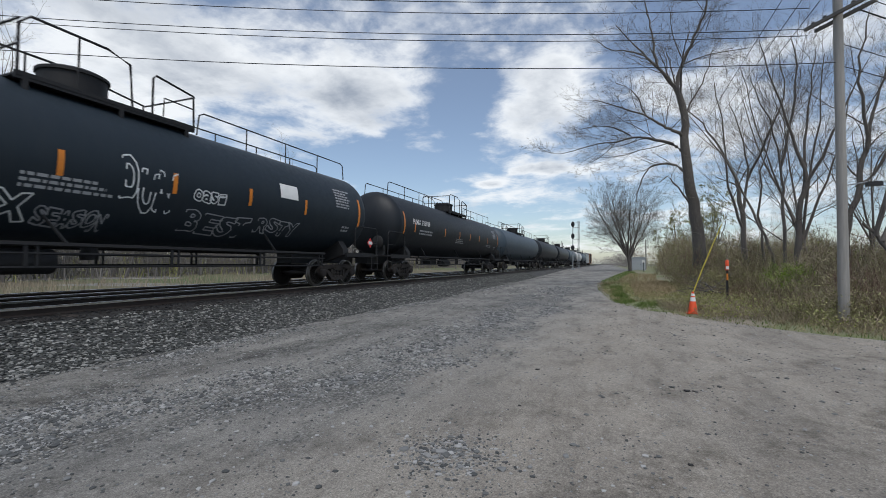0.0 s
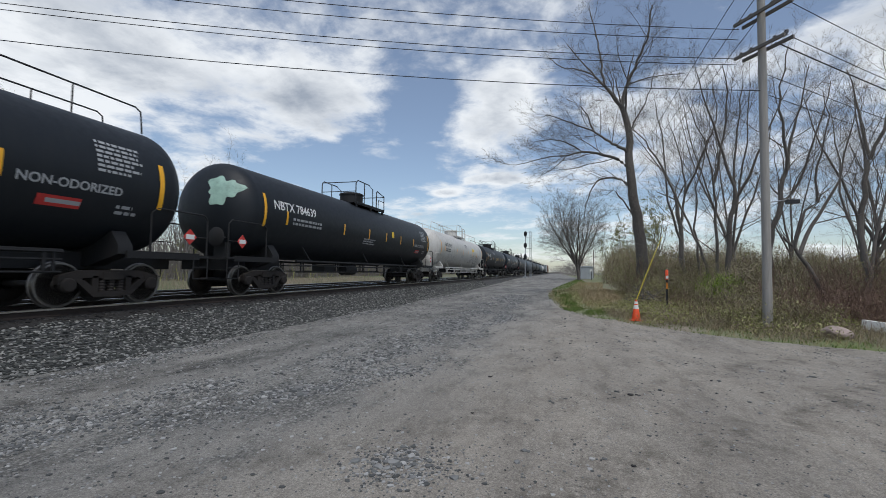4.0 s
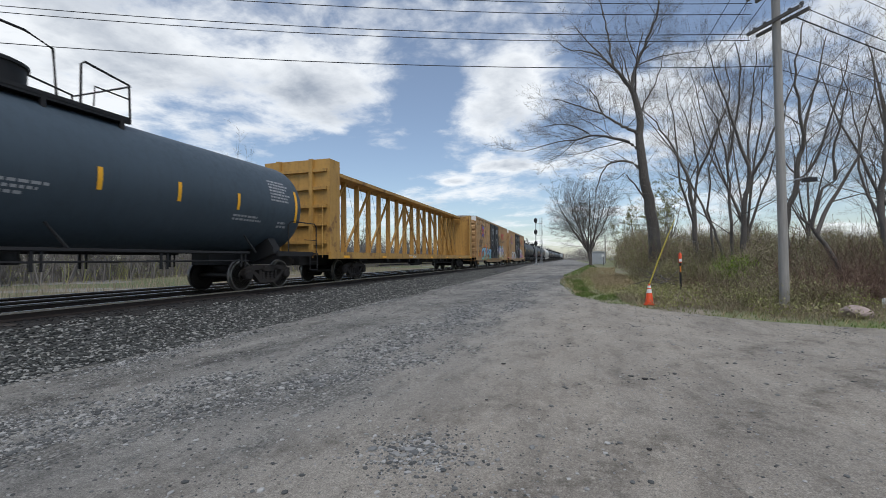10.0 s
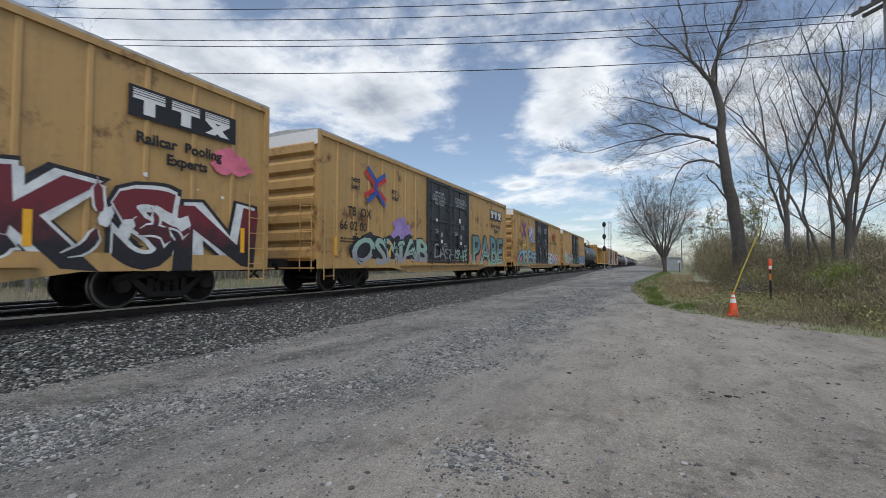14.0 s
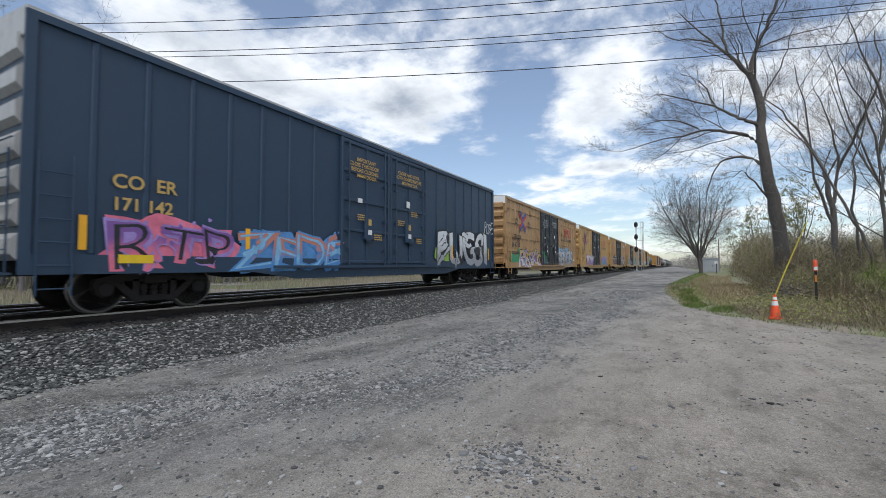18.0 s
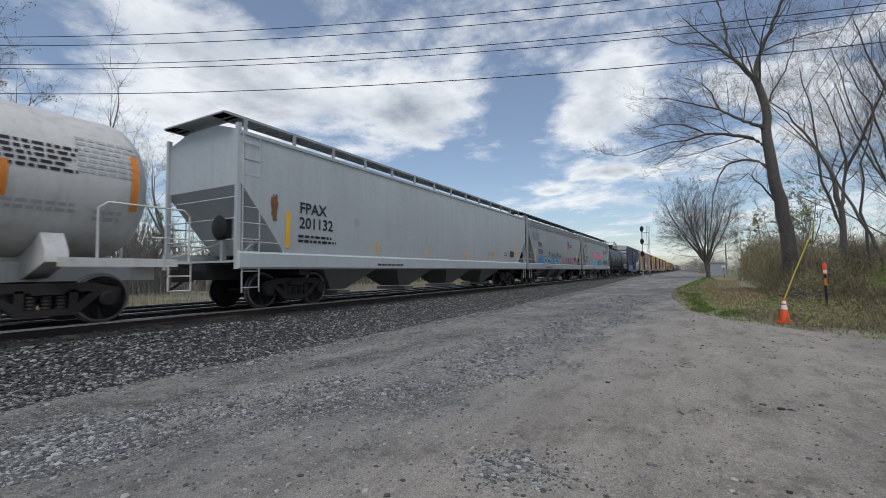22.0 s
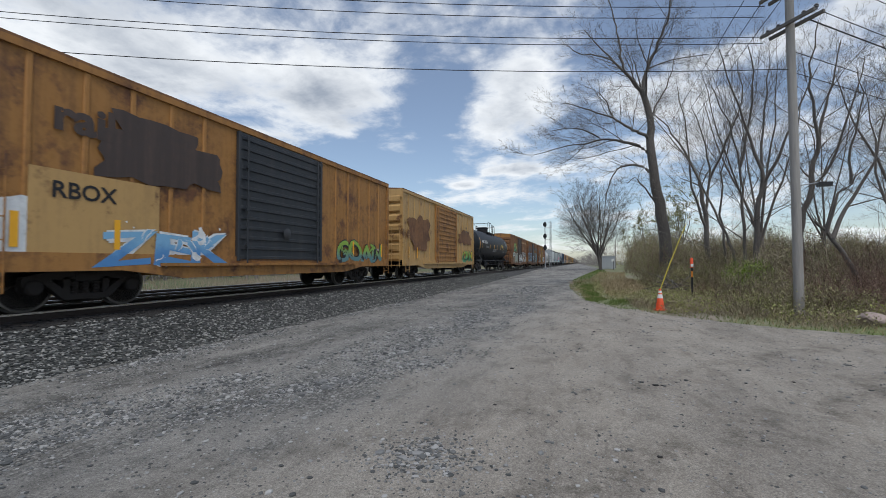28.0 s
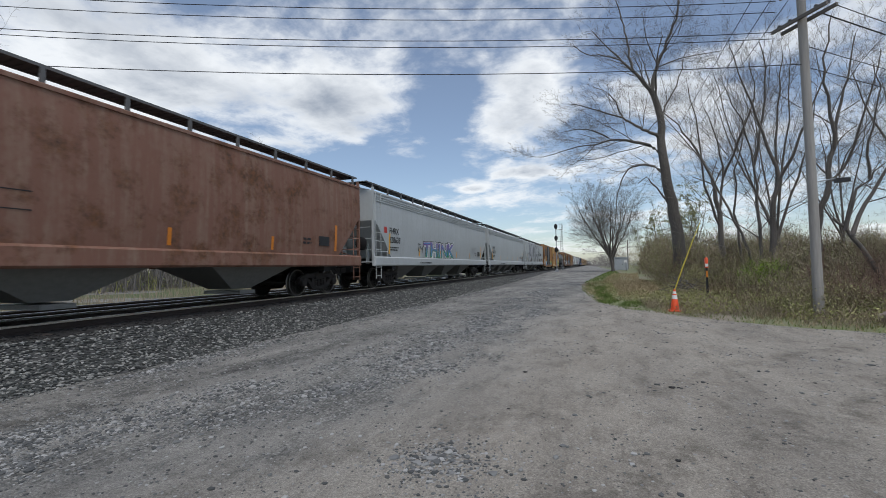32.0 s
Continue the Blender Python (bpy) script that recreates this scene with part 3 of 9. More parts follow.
def graffiti(car, word, y, z, w, h, fill, line, surface, label="", glow="", wild=0.16, accent=""):
    """Fat sprayed letters, jostled one by one: a cloud behind, cast edge, outline, fading fill and inner strokes."""
    rnd = random.Random(len(word) * 31 + ord(word[0]))
    if "/" in fill:
        fill = fade(*fill.split("/"), z, z + h)
    edge, glow = (glow[5:], "") if glow.startswith("edge:") else ("", glow)
    if glow:
        for i in range(len(word) + 1):
            cw = w / len(word) * 1.5
            blob_paint(car, y + (w - cw) * i / len(word), max(0.72, z + rnd.uniform(-0.1, 0.05) * h), cw, h * rnd.uniform(0.85, 1.12), glow, surface, rnd.randrange(999), label, 0.009 + 0.0006 * (i % 3))
    dip = 0.045 * h
    layers = ([(edge, 0.1, 0.015, 0, 0)] if edge else []) + [(line, 0.062, 0.018, dip, -dip), (line, 0.066, 0.021, 0, 0), (fill, 0.028, 0.025, 0, 0)] + ([(accent, -0.022, 0.028, -0.012, 0.02)] if accent else [])
    n = len(word)
    sizes = []
    for ch in word:
        ref, _ = lettering(ch, 1.0, 0.035)
        sizes.append(np.maximum(ref.max(axis=0) - ref.min(axis=0), 0.28))
    total = sum(float(e[0]) + 0.04 for e in sizes)
    edges = [0.0]
    for e in sizes:
        edges.append(edges[-1] + w * (float(e[0]) + 0.04) / total)
    jig = [(rnd.uniform(-wild, wild) * h * 0.45, rnd.uniform(-wild, wild), rnd.uniform(1.0, 1.0 + 1.6 * wild), rnd.uniform(1 - wild, 1 + wild * 0.6)) for _ in word]
    for mat, fat, proud, sx, sz in layers:
        pts, faces = [], []
        for i, ch in enumerate(word):
            p, fs = lettering(ch, 1.0, fat)
            p = p.copy()
            p = p - (p.min(axis=0) + p.max(axis=0)) / 2
            cell, ext = edges[i + 1] - edges[i], sizes[i]
            dy, a, k, tall = jig[i]
            # outlines keep one thickness, however the letter is stretched
            grow_x, grow_y = cell / ext[0] * 0.97 * k, h / ext[1] * 0.9 * tall
            even = min(1.0, 0.55 * grow_y / grow_x + 0.45) if fat > 0.035 else 1.0
            px, py = p[:, 0] * grow_x * even, p[:, 1] * grow_y
            px = px + py * a * 0.9 + (0.03 + 0.4 * wild) * 0.5 * min(h, 1.4) * np.sin(py / h * 5.5 + i * 1.7)
            py = py + (0.03 + 0.4 * wild) * 0.6 * min(h, 1.4) * np.sin(px / cell * 4.2 + i * 2.3)
            base = len(pts)
            pts += [((edges[i] + edges[i + 1]) / 2 + float(u) + sx, max(0.02, h / 2 + dy + float(v) + sz)) for u, v in zip(px, py)]
            faces += [tuple(q + base for q in f) for f in fs]
        part("graffiti", on_side(surface, pts, faces, y, z, proud), mat, car, label)
    # bars and arrows thrown across the letters
    if wild >= 0.11:
        for i in range(int(3.2 * n)):
            cx, cz, ln, a = rnd.uniform(0.03, 0.97) * w, rnd.uniform(0.1, 0.95) * h, h * rnd.uniform(0.2, 0.5), rnd.uniform(-0.9, 0.9) + (1.57 if i % 2 else 0.0)
            bow, wd = rnd.uniform(-0.25, 0.25), rnd.uniform(0.035, 0.075) * min(h, 1.5)
            for mat, grow, lift in ((line, wd + 0.03 * min(h, 1.5), 0.0262), (fill if i % 3 else (accent or line), wd, 0.0275)):
                pts, faces = [], []
                for q in range(7):
                    u = q / 6 - 0.5
                    th = (grow if q < 5 else grow * (1.8 if q == 5 and i % 2 == 0 else 0.1)) * (1.0 if q else 0.6)
                    mx, mz = cx + ln * u * math.cos(a) - bow * ln * (1 - 4 * u * u) * math.sin(a), cz + ln * u * math.sin(a) + bow * ln * (1 - 4 * u * u) * math.cos(a)
                    pts += [(mx - th * math.sin(a), max(0.0, mz + th * math.cos(a))), (mx + th * math.sin(a), max(0.0, mz - th * math.cos(a)))]
                    if q:
                        faces.append((2 * q - 2, 2 * q - 1, 2 * q + 1, 2 * q))
                part("graffiti", on_side(surface, pts, faces, y, z, lift + 0.0002 * (i % 4)), mat, car, label)
    # drips and dots off the letters
    for i in range(2 * n):
        u, r = rnd.uniform(0, w), rnd.uniform(0.015, 0.05)
        if i % 2:
            patch(car, y + u, max(0.74, z - rnd.uniform(0.0, 0.12)), 0.02, h * rnd.uniform(0.12, 0.3), line, surface, "drip", proud=0.019)
        else:
            blob_paint(car, y + u, z + h * rnd.uniform(0.85, 1.12), 2 * r, 2 * r, line, surface, i, "", 0.02)


import collections

TAG_WORDS = ("DUN", "BEST", "OAS", "SEN", "RUB")


def outline_tag(car, word, y, z, w, h, mat, surface, seed, r=0.012):
    """Thin hollow letters, drawn as one sprayed line round each."""
    rnd = random.Random(seed)
    cell = w / len(word)
    pts, faces = [], []
    for i, ch in enumerate(word):
        p, fs = lettering(ch, 1.0, 0.045)
        lo, hi = p.min(axis=0), p.max(axis=0)
        p = (p - lo) / np.maximum(hi - lo, 0.05)
        lean, drop, wide = rnd.uniform(-0.2, 0.3), rnd.uniform(-0.15, 0.15), rnd.uniform(0.95, 1.25)
        q = [(cell * (i + wide * float(u) + lean * float(v) * 0.5 + 0.05 * math.sin(6 * v + seed)), h * (drop + float(v) + 0.06 * math.sin(5 * u + i))) for u, v in p[:, :2]]
        seen = collections.Counter(tuple(sorted((f[k], f[k - 1]))) for f in fs for k in range(len(f)))
        for (a, b), c in seen.items():
            if c != 1:
                continue
            dx, dz = q[b][0] - q[a][0], q[b][1] - q[a][1]
            ln = math.hypot(dx, dz) or 1
            ox, oz, ex, ez = -dz / ln * r, dx / ln * r, dx / ln * r * 0.1, dz / ln * r * 0.1
            k = len(pts)
            pts += [(q[a][0] - ex - ox, q[a][1] - ez - oz), (q[a][0] - ex + ox, q[a][1] - ez + oz), (q[b][0] + ex + ox, q[b][1] + ez + oz), (q[b][0] + ex - ox, q[b][1] + ez - oz)]
            faces.append((k, k + 1, k + 2, k + 3))
    part("graffiti", on_side(surface, pts, faces, y, z, 0.013), mat, car, "thin hollow sprayed tag")


def ladder(s, x, y, z0, z1, width=0.42, r=0.016, along="y", step=0.38):
    a, b = ((x, y - width / 2), (x, y + width / 2)) if along == "y" else ((x - width / 2, y), (x + width / 2, y))
    for p in (a, b):
        s.tube([(p[0], p[1], z0), (p[0], p[1], z1)], r, 5)
    z = z0 + 0.12
    while z < z1:
        s.tube([(a[0], a[1], z), (b[0], b[1], z)], r * 0.8, 5)
        z += step
    return s

# ---- ground, railway ----
TX, RT = -10.55, 0.76            # near track centre, rail top
TX2, RT2 = -14.65, 0.66          # far track


def smooth(a, b, v):
    t = min(1.0, max(0.0, (v - a) / (b - a)))
    return t * t * (3 - 2 * t)


def ground_z(x, y):
    z = 0.45 * smooth(22, 95, y)
    if x < -17.5:
        z = -0.1
    if -8.2 < x < 40 and -6 < y < 45:
        k = (1 - smooth(30, 45, y)) * smooth(-8.2, -6.5, x)
        z += k * (0.03 * noise.noise(Vector((x * 0.35, y * 0.3, 0))) + 0.014 * noise.noise(Vector((x * 1.3, y * 0.9, 5))))
        for cx, wd in ((-3.4, 0.45), (-5.2, 0.5), (0.9, 0.4), (2.7, 0.45)):      # wheel ruts that bend towards the railway
            u = x - (cx + 0.012 * (y - 5) ** 2 * (-0.1 if cx < 0 else -0.04))
            z -= k * 0.02 * math.exp(-(u / wd) ** 2)
    return z


def sheet(name, xs, ys, zf, mat, kind="structure", label="", category=""):
    v = [(x, y, zf(x, y)) for y in ys for x in xs]
    n = len(xs)
    f = [(j * n + i, j * n + i + 1, (j + 1) * n + i + 1, (j + 1) * n + i) for j in range(len(ys) - 1) for i in range(n - 1)]
    me = bpy.data.meshes.new(name)
    me.from_pydata(v, [], f)
    me.polygons.foreach_set("use_smooth", [True] * len(f))
    return tagged(part(name, me, mat), label, category, "", kind)


def spread(lo, hi, a, b, step):
    """Coordinates: fine between a and b, widening outwards."""
    out = list(np.arange(a, b + 1e-6, step))
    s, v = step, b
    while v < hi:
        s *= 1.35
        v = min(hi, v + s)
        out.append(v)
    s, v = step, a
    while v > lo:
        s *= 1.35
        v = max(lo, v - s)
        out.insert(0, v)
    return [float(q) for q in out]


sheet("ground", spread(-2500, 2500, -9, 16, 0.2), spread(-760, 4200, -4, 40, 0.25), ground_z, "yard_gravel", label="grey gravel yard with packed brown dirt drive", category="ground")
sheet("field", spread(-2400, -18, -60, -18, 1.0), spread(-740, 4100, -10, 120, 2.0), lambda x, y: -0.06 + 0.12 * noise.noise(Vector((x * 0.13, y * 0.13, 3))), "field_grass", label="straw-coloured spring field with green patches", category="field")

# Ballast bank: shoulder, slope and foot, uneven along the way
BANK = [(-18.6, -0.12), (-17.4, 0.28), (-16.4, 0.46), (-12.9, 0.46), (-12.2, 0.56), (-9.05, 0.585), (-8.75, 0.54), (-8.35, 0.33), (-7.95, 0.13), (-7.45, 0.0), (-7.1, -0.06)]


def bank_z(x):
    return float(np.interp(x, [p[0] for p in BANK], [p[1] for p in BANK]))


def bank(x, y):
    lift = 0.45 * smooth(22, 95, y) * smooth(-9.2, -7.1, x) * 1.0
    return bank_z(x) * (1 - 0.0) + lift * 0.9 + 0.03 * noise.noise(Vector((x * 1.7, y * 1.1, 8)))


sheet("ballast_bank", [-18.6, -18, -17.4, -16.9, -16.4, -15, -14, -12.9, -12.2, -11.3, -10.4, -9.6, -9.05, -8.9, -8.75, -8.55, -8.35, -8.15, -7.95, -7.7, -7.45, -7.25, -7.1], spread(-720, 3000, -3, 45, 0.3), bank, "ballast_bed", label="grey crushed stone ballast bank", category="ballast")
# near-black sheet over the bank's top, much darker than the shoulder
sheet("oily_ballast", [-16.3, -15, -13, -12.3, -11.5, -10.5, -9.6, -9.1, -8.88, -8.72], spread(-720, 3000, -3, 45, 0.4), lambda x, y: bank(x, y) + 0.014 + 0.01 * noise.noise(Vector((x * 3, y * 3, 1))), "track_bed_dark", label="near-black ballast between the rails", category="ballast")


def railway(name, cx, top, label):
    tr = thing(name, label, "railway track", (cx, 0, top))
    tr["kind"] = "structure"
    for side in (-0.755, 0.755):
        s = Shape()
        foot = [(-0.075, -0.17), (0.075, -0.17), (0.07, -0.155), (0.01, -0.13), (0.01, -0.045), (0.035, -0.03), (0.036, -0.002), (-0.036, -0.002), (-0.035, -0.03), (-0.01, -0.045), (-0.01, -0.13), (-0.07, -0.155)]
        s.prism([(side + x, z) for x, z in foot], -700, 2500, "y")
        rail = part("rail", s, "rail_rust", tr)
        head = Shape().prism([(side - 0.04, -0.042), (side + 0.04, -0.042), (side + 0.04, -0.006), (side + 0.032, 0.0), (side - 0.032, 0.0), (side - 0.04, -0.006)], -700, 2500, "y")
        part("rail_head", head, "rail_head", rail, "polished steel rail head")
    tie = Shape().slab(-1.3, 1.3, -0.115, 0.115, -0.34, -0.168, 0.012).mesh("tie")
    tie.materials.append(MATS["tie_wood"])
    rnd = random.Random(cx)
    for i in range(150):
        t = part("tie", tie, "tie_wood", tr)
        t.location = (rnd.uniform(-0.03, 0.03), -3 + i * 0.53, rnd.uniform(-0.006, 0.006))
    far = Shape()
    for i in range(260):
        y = -3 + (150 + i) * 0.53
        far.box(-1.3, 1.3, y - 0.115, y + 0.115, -0.34, -0.168)
    part("far_ties", far, "tie_wood", tr)["kind"] = "stuff"
    return tr


railway("track_near", TX, RT, "main line track with shiny rails and dark wooden ties")
railway("track_far", TX2, RT2, "second line track with dull rails and dark wooden ties")

# Loose stones: low-poly rocks joined
ROCKS = []
for seed in range(6):
    rr = random.Random(seed)
    bm = bmesh.new()
    bmesh.ops.create_icosphere(bm, subdivisions=1, radius=1.0)
    for v in bm.verts:
        v.co = Vector((v.co.x * rr.uniform(0.7, 1.25), v.co.y * rr.uniform(0.7, 1.2), v.co.z * rr.uniform(0.45, 0.9)))
    bmesh.ops.convex_hull(bm, input=bm.verts)
    ROCKS.append((np.array([tuple(v.co) for v in bm.verts]), np.array([[v.index for v in f.verts] for f in bm.faces])))
    bm.free()


def stones(name, places, mat, label):
    """Joins many rocks at (x, y, z, size)."""
    rng = np.random.default_rng(len(places))
    vs, fs, n = [], [], 0
    P = np.array(places, dtype=float)
    for j, (v, f) in enumerate(ROCKS):
        Q = P[j::6]
        m = len(Q)
        if not m:
            continue
        a = rng.uniform(0, 6.28, (m, 1))
        c, k, s = np.cos(a), np.sin(a), Q[:, 3:4]
        st, fl = rng.uniform(0.75, 1.3, (m, 1)), rng.uniform(0.4, 0.95, (m, 1))
        vx, vy, vz = v[None, :, 0], v[None, :, 1], v[None, :, 2]
        w = np.stack([(vx * c - vy * k) * s * st + Q[:, 0:1], (vx * k + vy * c) * s + Q[:, 1:2], vz * s * fl + Q[:, 2:3]], 2)
        vs.append(w.reshape(-1, 3))
        fs.append((f[None] + (np.arange(m) * len(v))[:, None, None] + n).reshape(-1, 3))
        n += m * len(v)
    me = bpy.data.meshes.new(name)
    me.from_pydata(np.concatenate(vs).tolist(), [], np.concatenate(fs).tolist())
    return tagged(part(name, me, mat), label, "stones", "", "stuff")


rng = np.random.default_rng(4)
pl = []
while len(pl) < 42000:
    y = 1.0 + 46 * rng.random() ** 1.7
    x = -7.15 - 1.75 * rng.random() ** 1.25
    if x > -7.5 and rng.random() < 0.6:
        continue
    s = rng.uniform(0.014, 0.034) * (1 + 0.5 * (rng.random() < 0.12))
    pl.append((x, y, bank(x, y) + s * 0.25, s))
stones("ballast_stones", pl, "ballast_stone", "loose grey ballast stones with pale chips")
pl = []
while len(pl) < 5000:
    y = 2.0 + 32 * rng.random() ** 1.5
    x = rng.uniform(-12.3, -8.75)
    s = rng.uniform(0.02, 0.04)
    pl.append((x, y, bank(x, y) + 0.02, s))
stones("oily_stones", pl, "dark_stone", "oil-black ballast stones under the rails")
# drifts of loose stone: a broad one swept up by the railway, a narrower one beside it, a heap
DRIFT_A = ([0, 3.2, 4.5, 6.5, 8, 11, 15, 40], [-6.2, -5.0, -4.6, -3.9, -3.4, -3.3, -3.2, -3.8])
DRIFT_B = ([0, 4.7, 5.6, 6.5, 7.5, 11.5, 18, 40], [-5.6, -3.9, -3.1, -2.6, -2.3, -2.0, -2.3, -3.0])


def looseness(x, y):
    n = noise.noise(Vector((x * 0.8, y * 0.4, 2.0))) + 0.6 * noise.noise(Vector((x * 2.2, y * 1.1, 6.0)))
    a = math.exp(-((x - float(np.interp(y, *DRIFT_A))) / 0.75) ** 2)
    b = math.exp(-((x - float(np.interp(y, *DRIFT_B))) / 0.42) ** 2)
    c = math.exp(-((x + 1.35) ** 2 + (y - 3.55) ** 2) / 0.16) + 0.7 * math.exp(-(((x + 0.75) * 0.6) ** 2 + (y - 3.0 - 0.3 * x) ** 2) / 0.05)
    foot = math.exp(-((x + 7.2) / 0.35) ** 2)
    return max(0.8 * a, b, c, 0.6 * foot) * (0.62 + 1.1 * n) + 0.14 * n


pl = []
while len(pl) < 78000:
    y = 0.7 + 30 * rng.random() ** 1.6
    x = rng.uniform(-7.3, 7.0)
    k = looseness(x, y)
    if rng.random() > max(0.03 if x > -2 else 0.07, k * 1.1):
        continue
    s = (0.0045 + 0.009 * rng.random() ** 1.6) * (1 + 0.9 * (rng.random() < 0.1) + 1.6 * (rng.random() < 0.012)) * (1 + 0.25 * max(0.0, min(1.0, k))) * (1 + 0.025 * y) * (1.2 if x < -3 else 1.0)
    pl.append((x, y, ground_z(x, y) + s * 0.15, s))
stones("yard_stones", pl, "gravel_stone", "scattered loose gravel stones on the yard")

# ---- woodland, field edge ----
class Twigs:
    """Fast gatherer of tapered sticks and small leaves."""

    def __init__(self, seed):
        self.r = random.Random(seed)
        self.v, self.f, self.tips = [], [], []
        self.least = 0.0065

    def stick(self, pts, r0, r1, n):
        base, m = len(self.v), len(pts)
        for i, p in enumerate(pts):
            d = (pts[min(i + 1, m - 1)] - pts[max(i - 1, 0)])
            a = d.orthogonal().normalized()
            b = d.normalized().cross(a)
            rr = r0 + (r1 - r0) * i / (m - 1)
            for k in range(n):
                t = 6.2832 * k / n
                self.v.append(tuple(p + a * (rr * math.cos(t)) + b * (rr * math.sin(t))))
        for i in range(m - 1):
            for k in range(n):
                j = (k + 1) % n
                self.f.append((base + i * n + k, base + i * n + j, base + (i + 1) * n + j, base + (i + 1) * n + k))

    def grow(self, p, d, length, rad, depth, deepest, kids=(4, 7), bend=0.2, lift=0.25, spread=(28, 62), ratio=(0.42, 0.66), thin=0.55, steps=4, start=0.25):
        r = self.r
        pts = [p.copy()]
        d = d.normalized()
        for i in range(steps):
            w = Vector((r.gauss(0, 1), r.gauss(0, 1), r.gauss(0, 1))) * bend
            d = (d + w + Vector((0, 0, lift * (0.35 + 0.3 * depth)))).normalized()
            pts.append(pts[-1] + d * (length / steps))
        self.branch(pts, rad, depth, deepest, kids, bend, lift, spread, ratio, thin, start)

    def branch(self, pts, rad, depth, deepest, kids=(4, 7), bend=0.2, lift=0.25, spread=(28, 62), ratio=(0.42, 0.66), thin=0.55, start=0.25, tip=None):
        r = self.r
        n = (9, 6, 4, 3, 3)[min(depth, 4)]
        end = rad * 0.4 if tip is None else tip
        if depth == deepest:
            end = 0.005
        self.stick(pts, rad, max(end, 0.005), n)
        if depth >= deepest:
            self.tips.append(pts[-1])
            return
        total = sum((b - a).length for a, b in zip(pts, pts[1:]))
        m = len(pts) - 1
        for i in range(r.randint(*kids)):
            t = start + (1 - start) * (i + r.random()) / kids[1] * (kids[1] / max(1, kids[1]))
            t = min(0.985, start + (1 - start) * r.random() ** 0.8)
            k = min(m - 1, int(t * m))
            u = t * m - k
            p = pts[k].lerp(pts[k + 1], u)
            d = (pts[k + 1] - pts[k]).normalized()
            side = Matrix.Rotation(r.uniform(0, 6.2832), 3, d) @ d.orthogonal().normalized()
            a = radians(r.uniform(*spread))
            nd = d * math.cos(a) + side * math.sin(a)
            if nd.z < -0.25:
                nd.z *= -0.4
            rr = max(self.least if deepest - depth < 3 and rad > 0.012 else self.least * 0.55, rad * (1 - 0.6 * t) * r.uniform(thin * 0.6, thin))
            ln = total * r.uniform(*ratio) * (1.15 - 0.5 * t)
            self.grow(p, nd, ln, rr, depth + 1, deepest, kids, bend, lift, spread, ratio, thin, 3, 0.2)
        self.grow(pts[-1], pts[-1] - pts[-2], total * 0.4, end, depth + 1, deepest, kids, bend, lift, spread, ratio, thin, 3, 0.1)

    def mesh(self, name):
        me = bpy.data.meshes.new(name)
        me.from_pydata(self.v, [], self.f)
        me.polygons.foreach_set("use_smooth", [True] * len(me.polygons))
        return me


def flecks(name, places, size, mat, seed, parent=None, flat=False):
    """Many small leaves or blades at given places."""
    rng2 = np.random.default_rng(seed)
    P = np.array(places, dtype=float)
    n = len(P)
    a = rng2.normal(size=(n, 3))
    b = rng2.normal(size=(n, 3))
    a /= np.linalg.norm(a, axis=1)[:, None]
    b -= a * (a * b).sum(1)[:, None]
    b /= np.linalg.norm(b, axis=1)[:, None]
    s = size * rng2.uniform(0.6, 1.4, (n, 1))
    v = np.stack([P - a * s, P - b * s * 0.5, P + a * s, P + b * s * 0.5], 1).reshape(-1, 3)
    me = bpy.data.meshes.new(name)
    me.from_pydata(v.tolist(), [], np.arange(4 * n).reshape(-1, 4).tolist())
    return part(name, me, mat, parent)


def blades(name, places, height, width, mat, seed, lean=0.35, label="", category="grass", parent=None):
    """Grass: narrow bent triangles standing on (x, y, z)."""
    rng2 = np.random.default_rng(seed)
    P = np.array(places, dtype=float)
    n = len(P)
    a = rng2.uniform(0, 6.2832, n)
    h = height * rng2.uniform(0.45, 1.25, n)
    w = width * rng2.uniform(0.6, 1.3, n)
    side = np.stack([np.cos(a), np.sin(a), np.zeros(n)], 1) * w[:, None]
    ln = rng2.normal(size=(n, 2)) * lean * h[:, None]
    mid = P + np.stack([ln[:, 0] * 0.35, ln[:, 1] * 0.35, h * 0.6], 1)
    top = P + np.stack([ln[:, 0], ln[:, 1], h], 1)
    v = np.stack([P - side, P + side, mid + side * 0.7, mid - side * 0.7, top], 1).reshape(-1, 3)
    i = np.arange(n)[:, None] * 5
    me = bpy.data.meshes.new(name)
    me.from_pydata(v.tolist(), [], (i + np.array([0, 1, 2, 3])).tolist() + (i + np.array([3, 2, 4])).tolist())
    ob = part(name, me, mat, parent)
    if not parent:
        tagged(ob, label, category, "", "stuff")
    return ob


# Verge: a low grassy mound whose edge winds along the yard
EDGE = [(40, 4.0), (15, 10.0), (9, 11.3), (5.67, 12.6), (4.0, 13.7), (2.6, 15.2), (1.3, 16.9), (0.3, 20), (-0.5, 28), (-1.0, 40), (0.4, 58), (1.9, 76), (3.2, 92), (2.5, 130), (0.0, 260)]
EC = [y - 0.35 * x for x, y in EDGE]
EX = [x for x, y in EDGE]


def verge_d(x, y):
    c = y - 0.35 * x
    xb = float(np.interp(c, EC, EX))
    return (x - xb)


def verge_z(x, y):
    d = max(0.0, verge_d(x, y))
    return ground_z(min(x, 6.9), y) * (1 if y > 20 else 0.0) + 0.01 + 0.22 * (1 - 0.7 * smooth(20, 42, y)) * (1 - math.exp(-d / 2.2)) + 0.05 * noise.noise(Vector((x * 0.5, y * 0.5, 7))) * min(1, d)


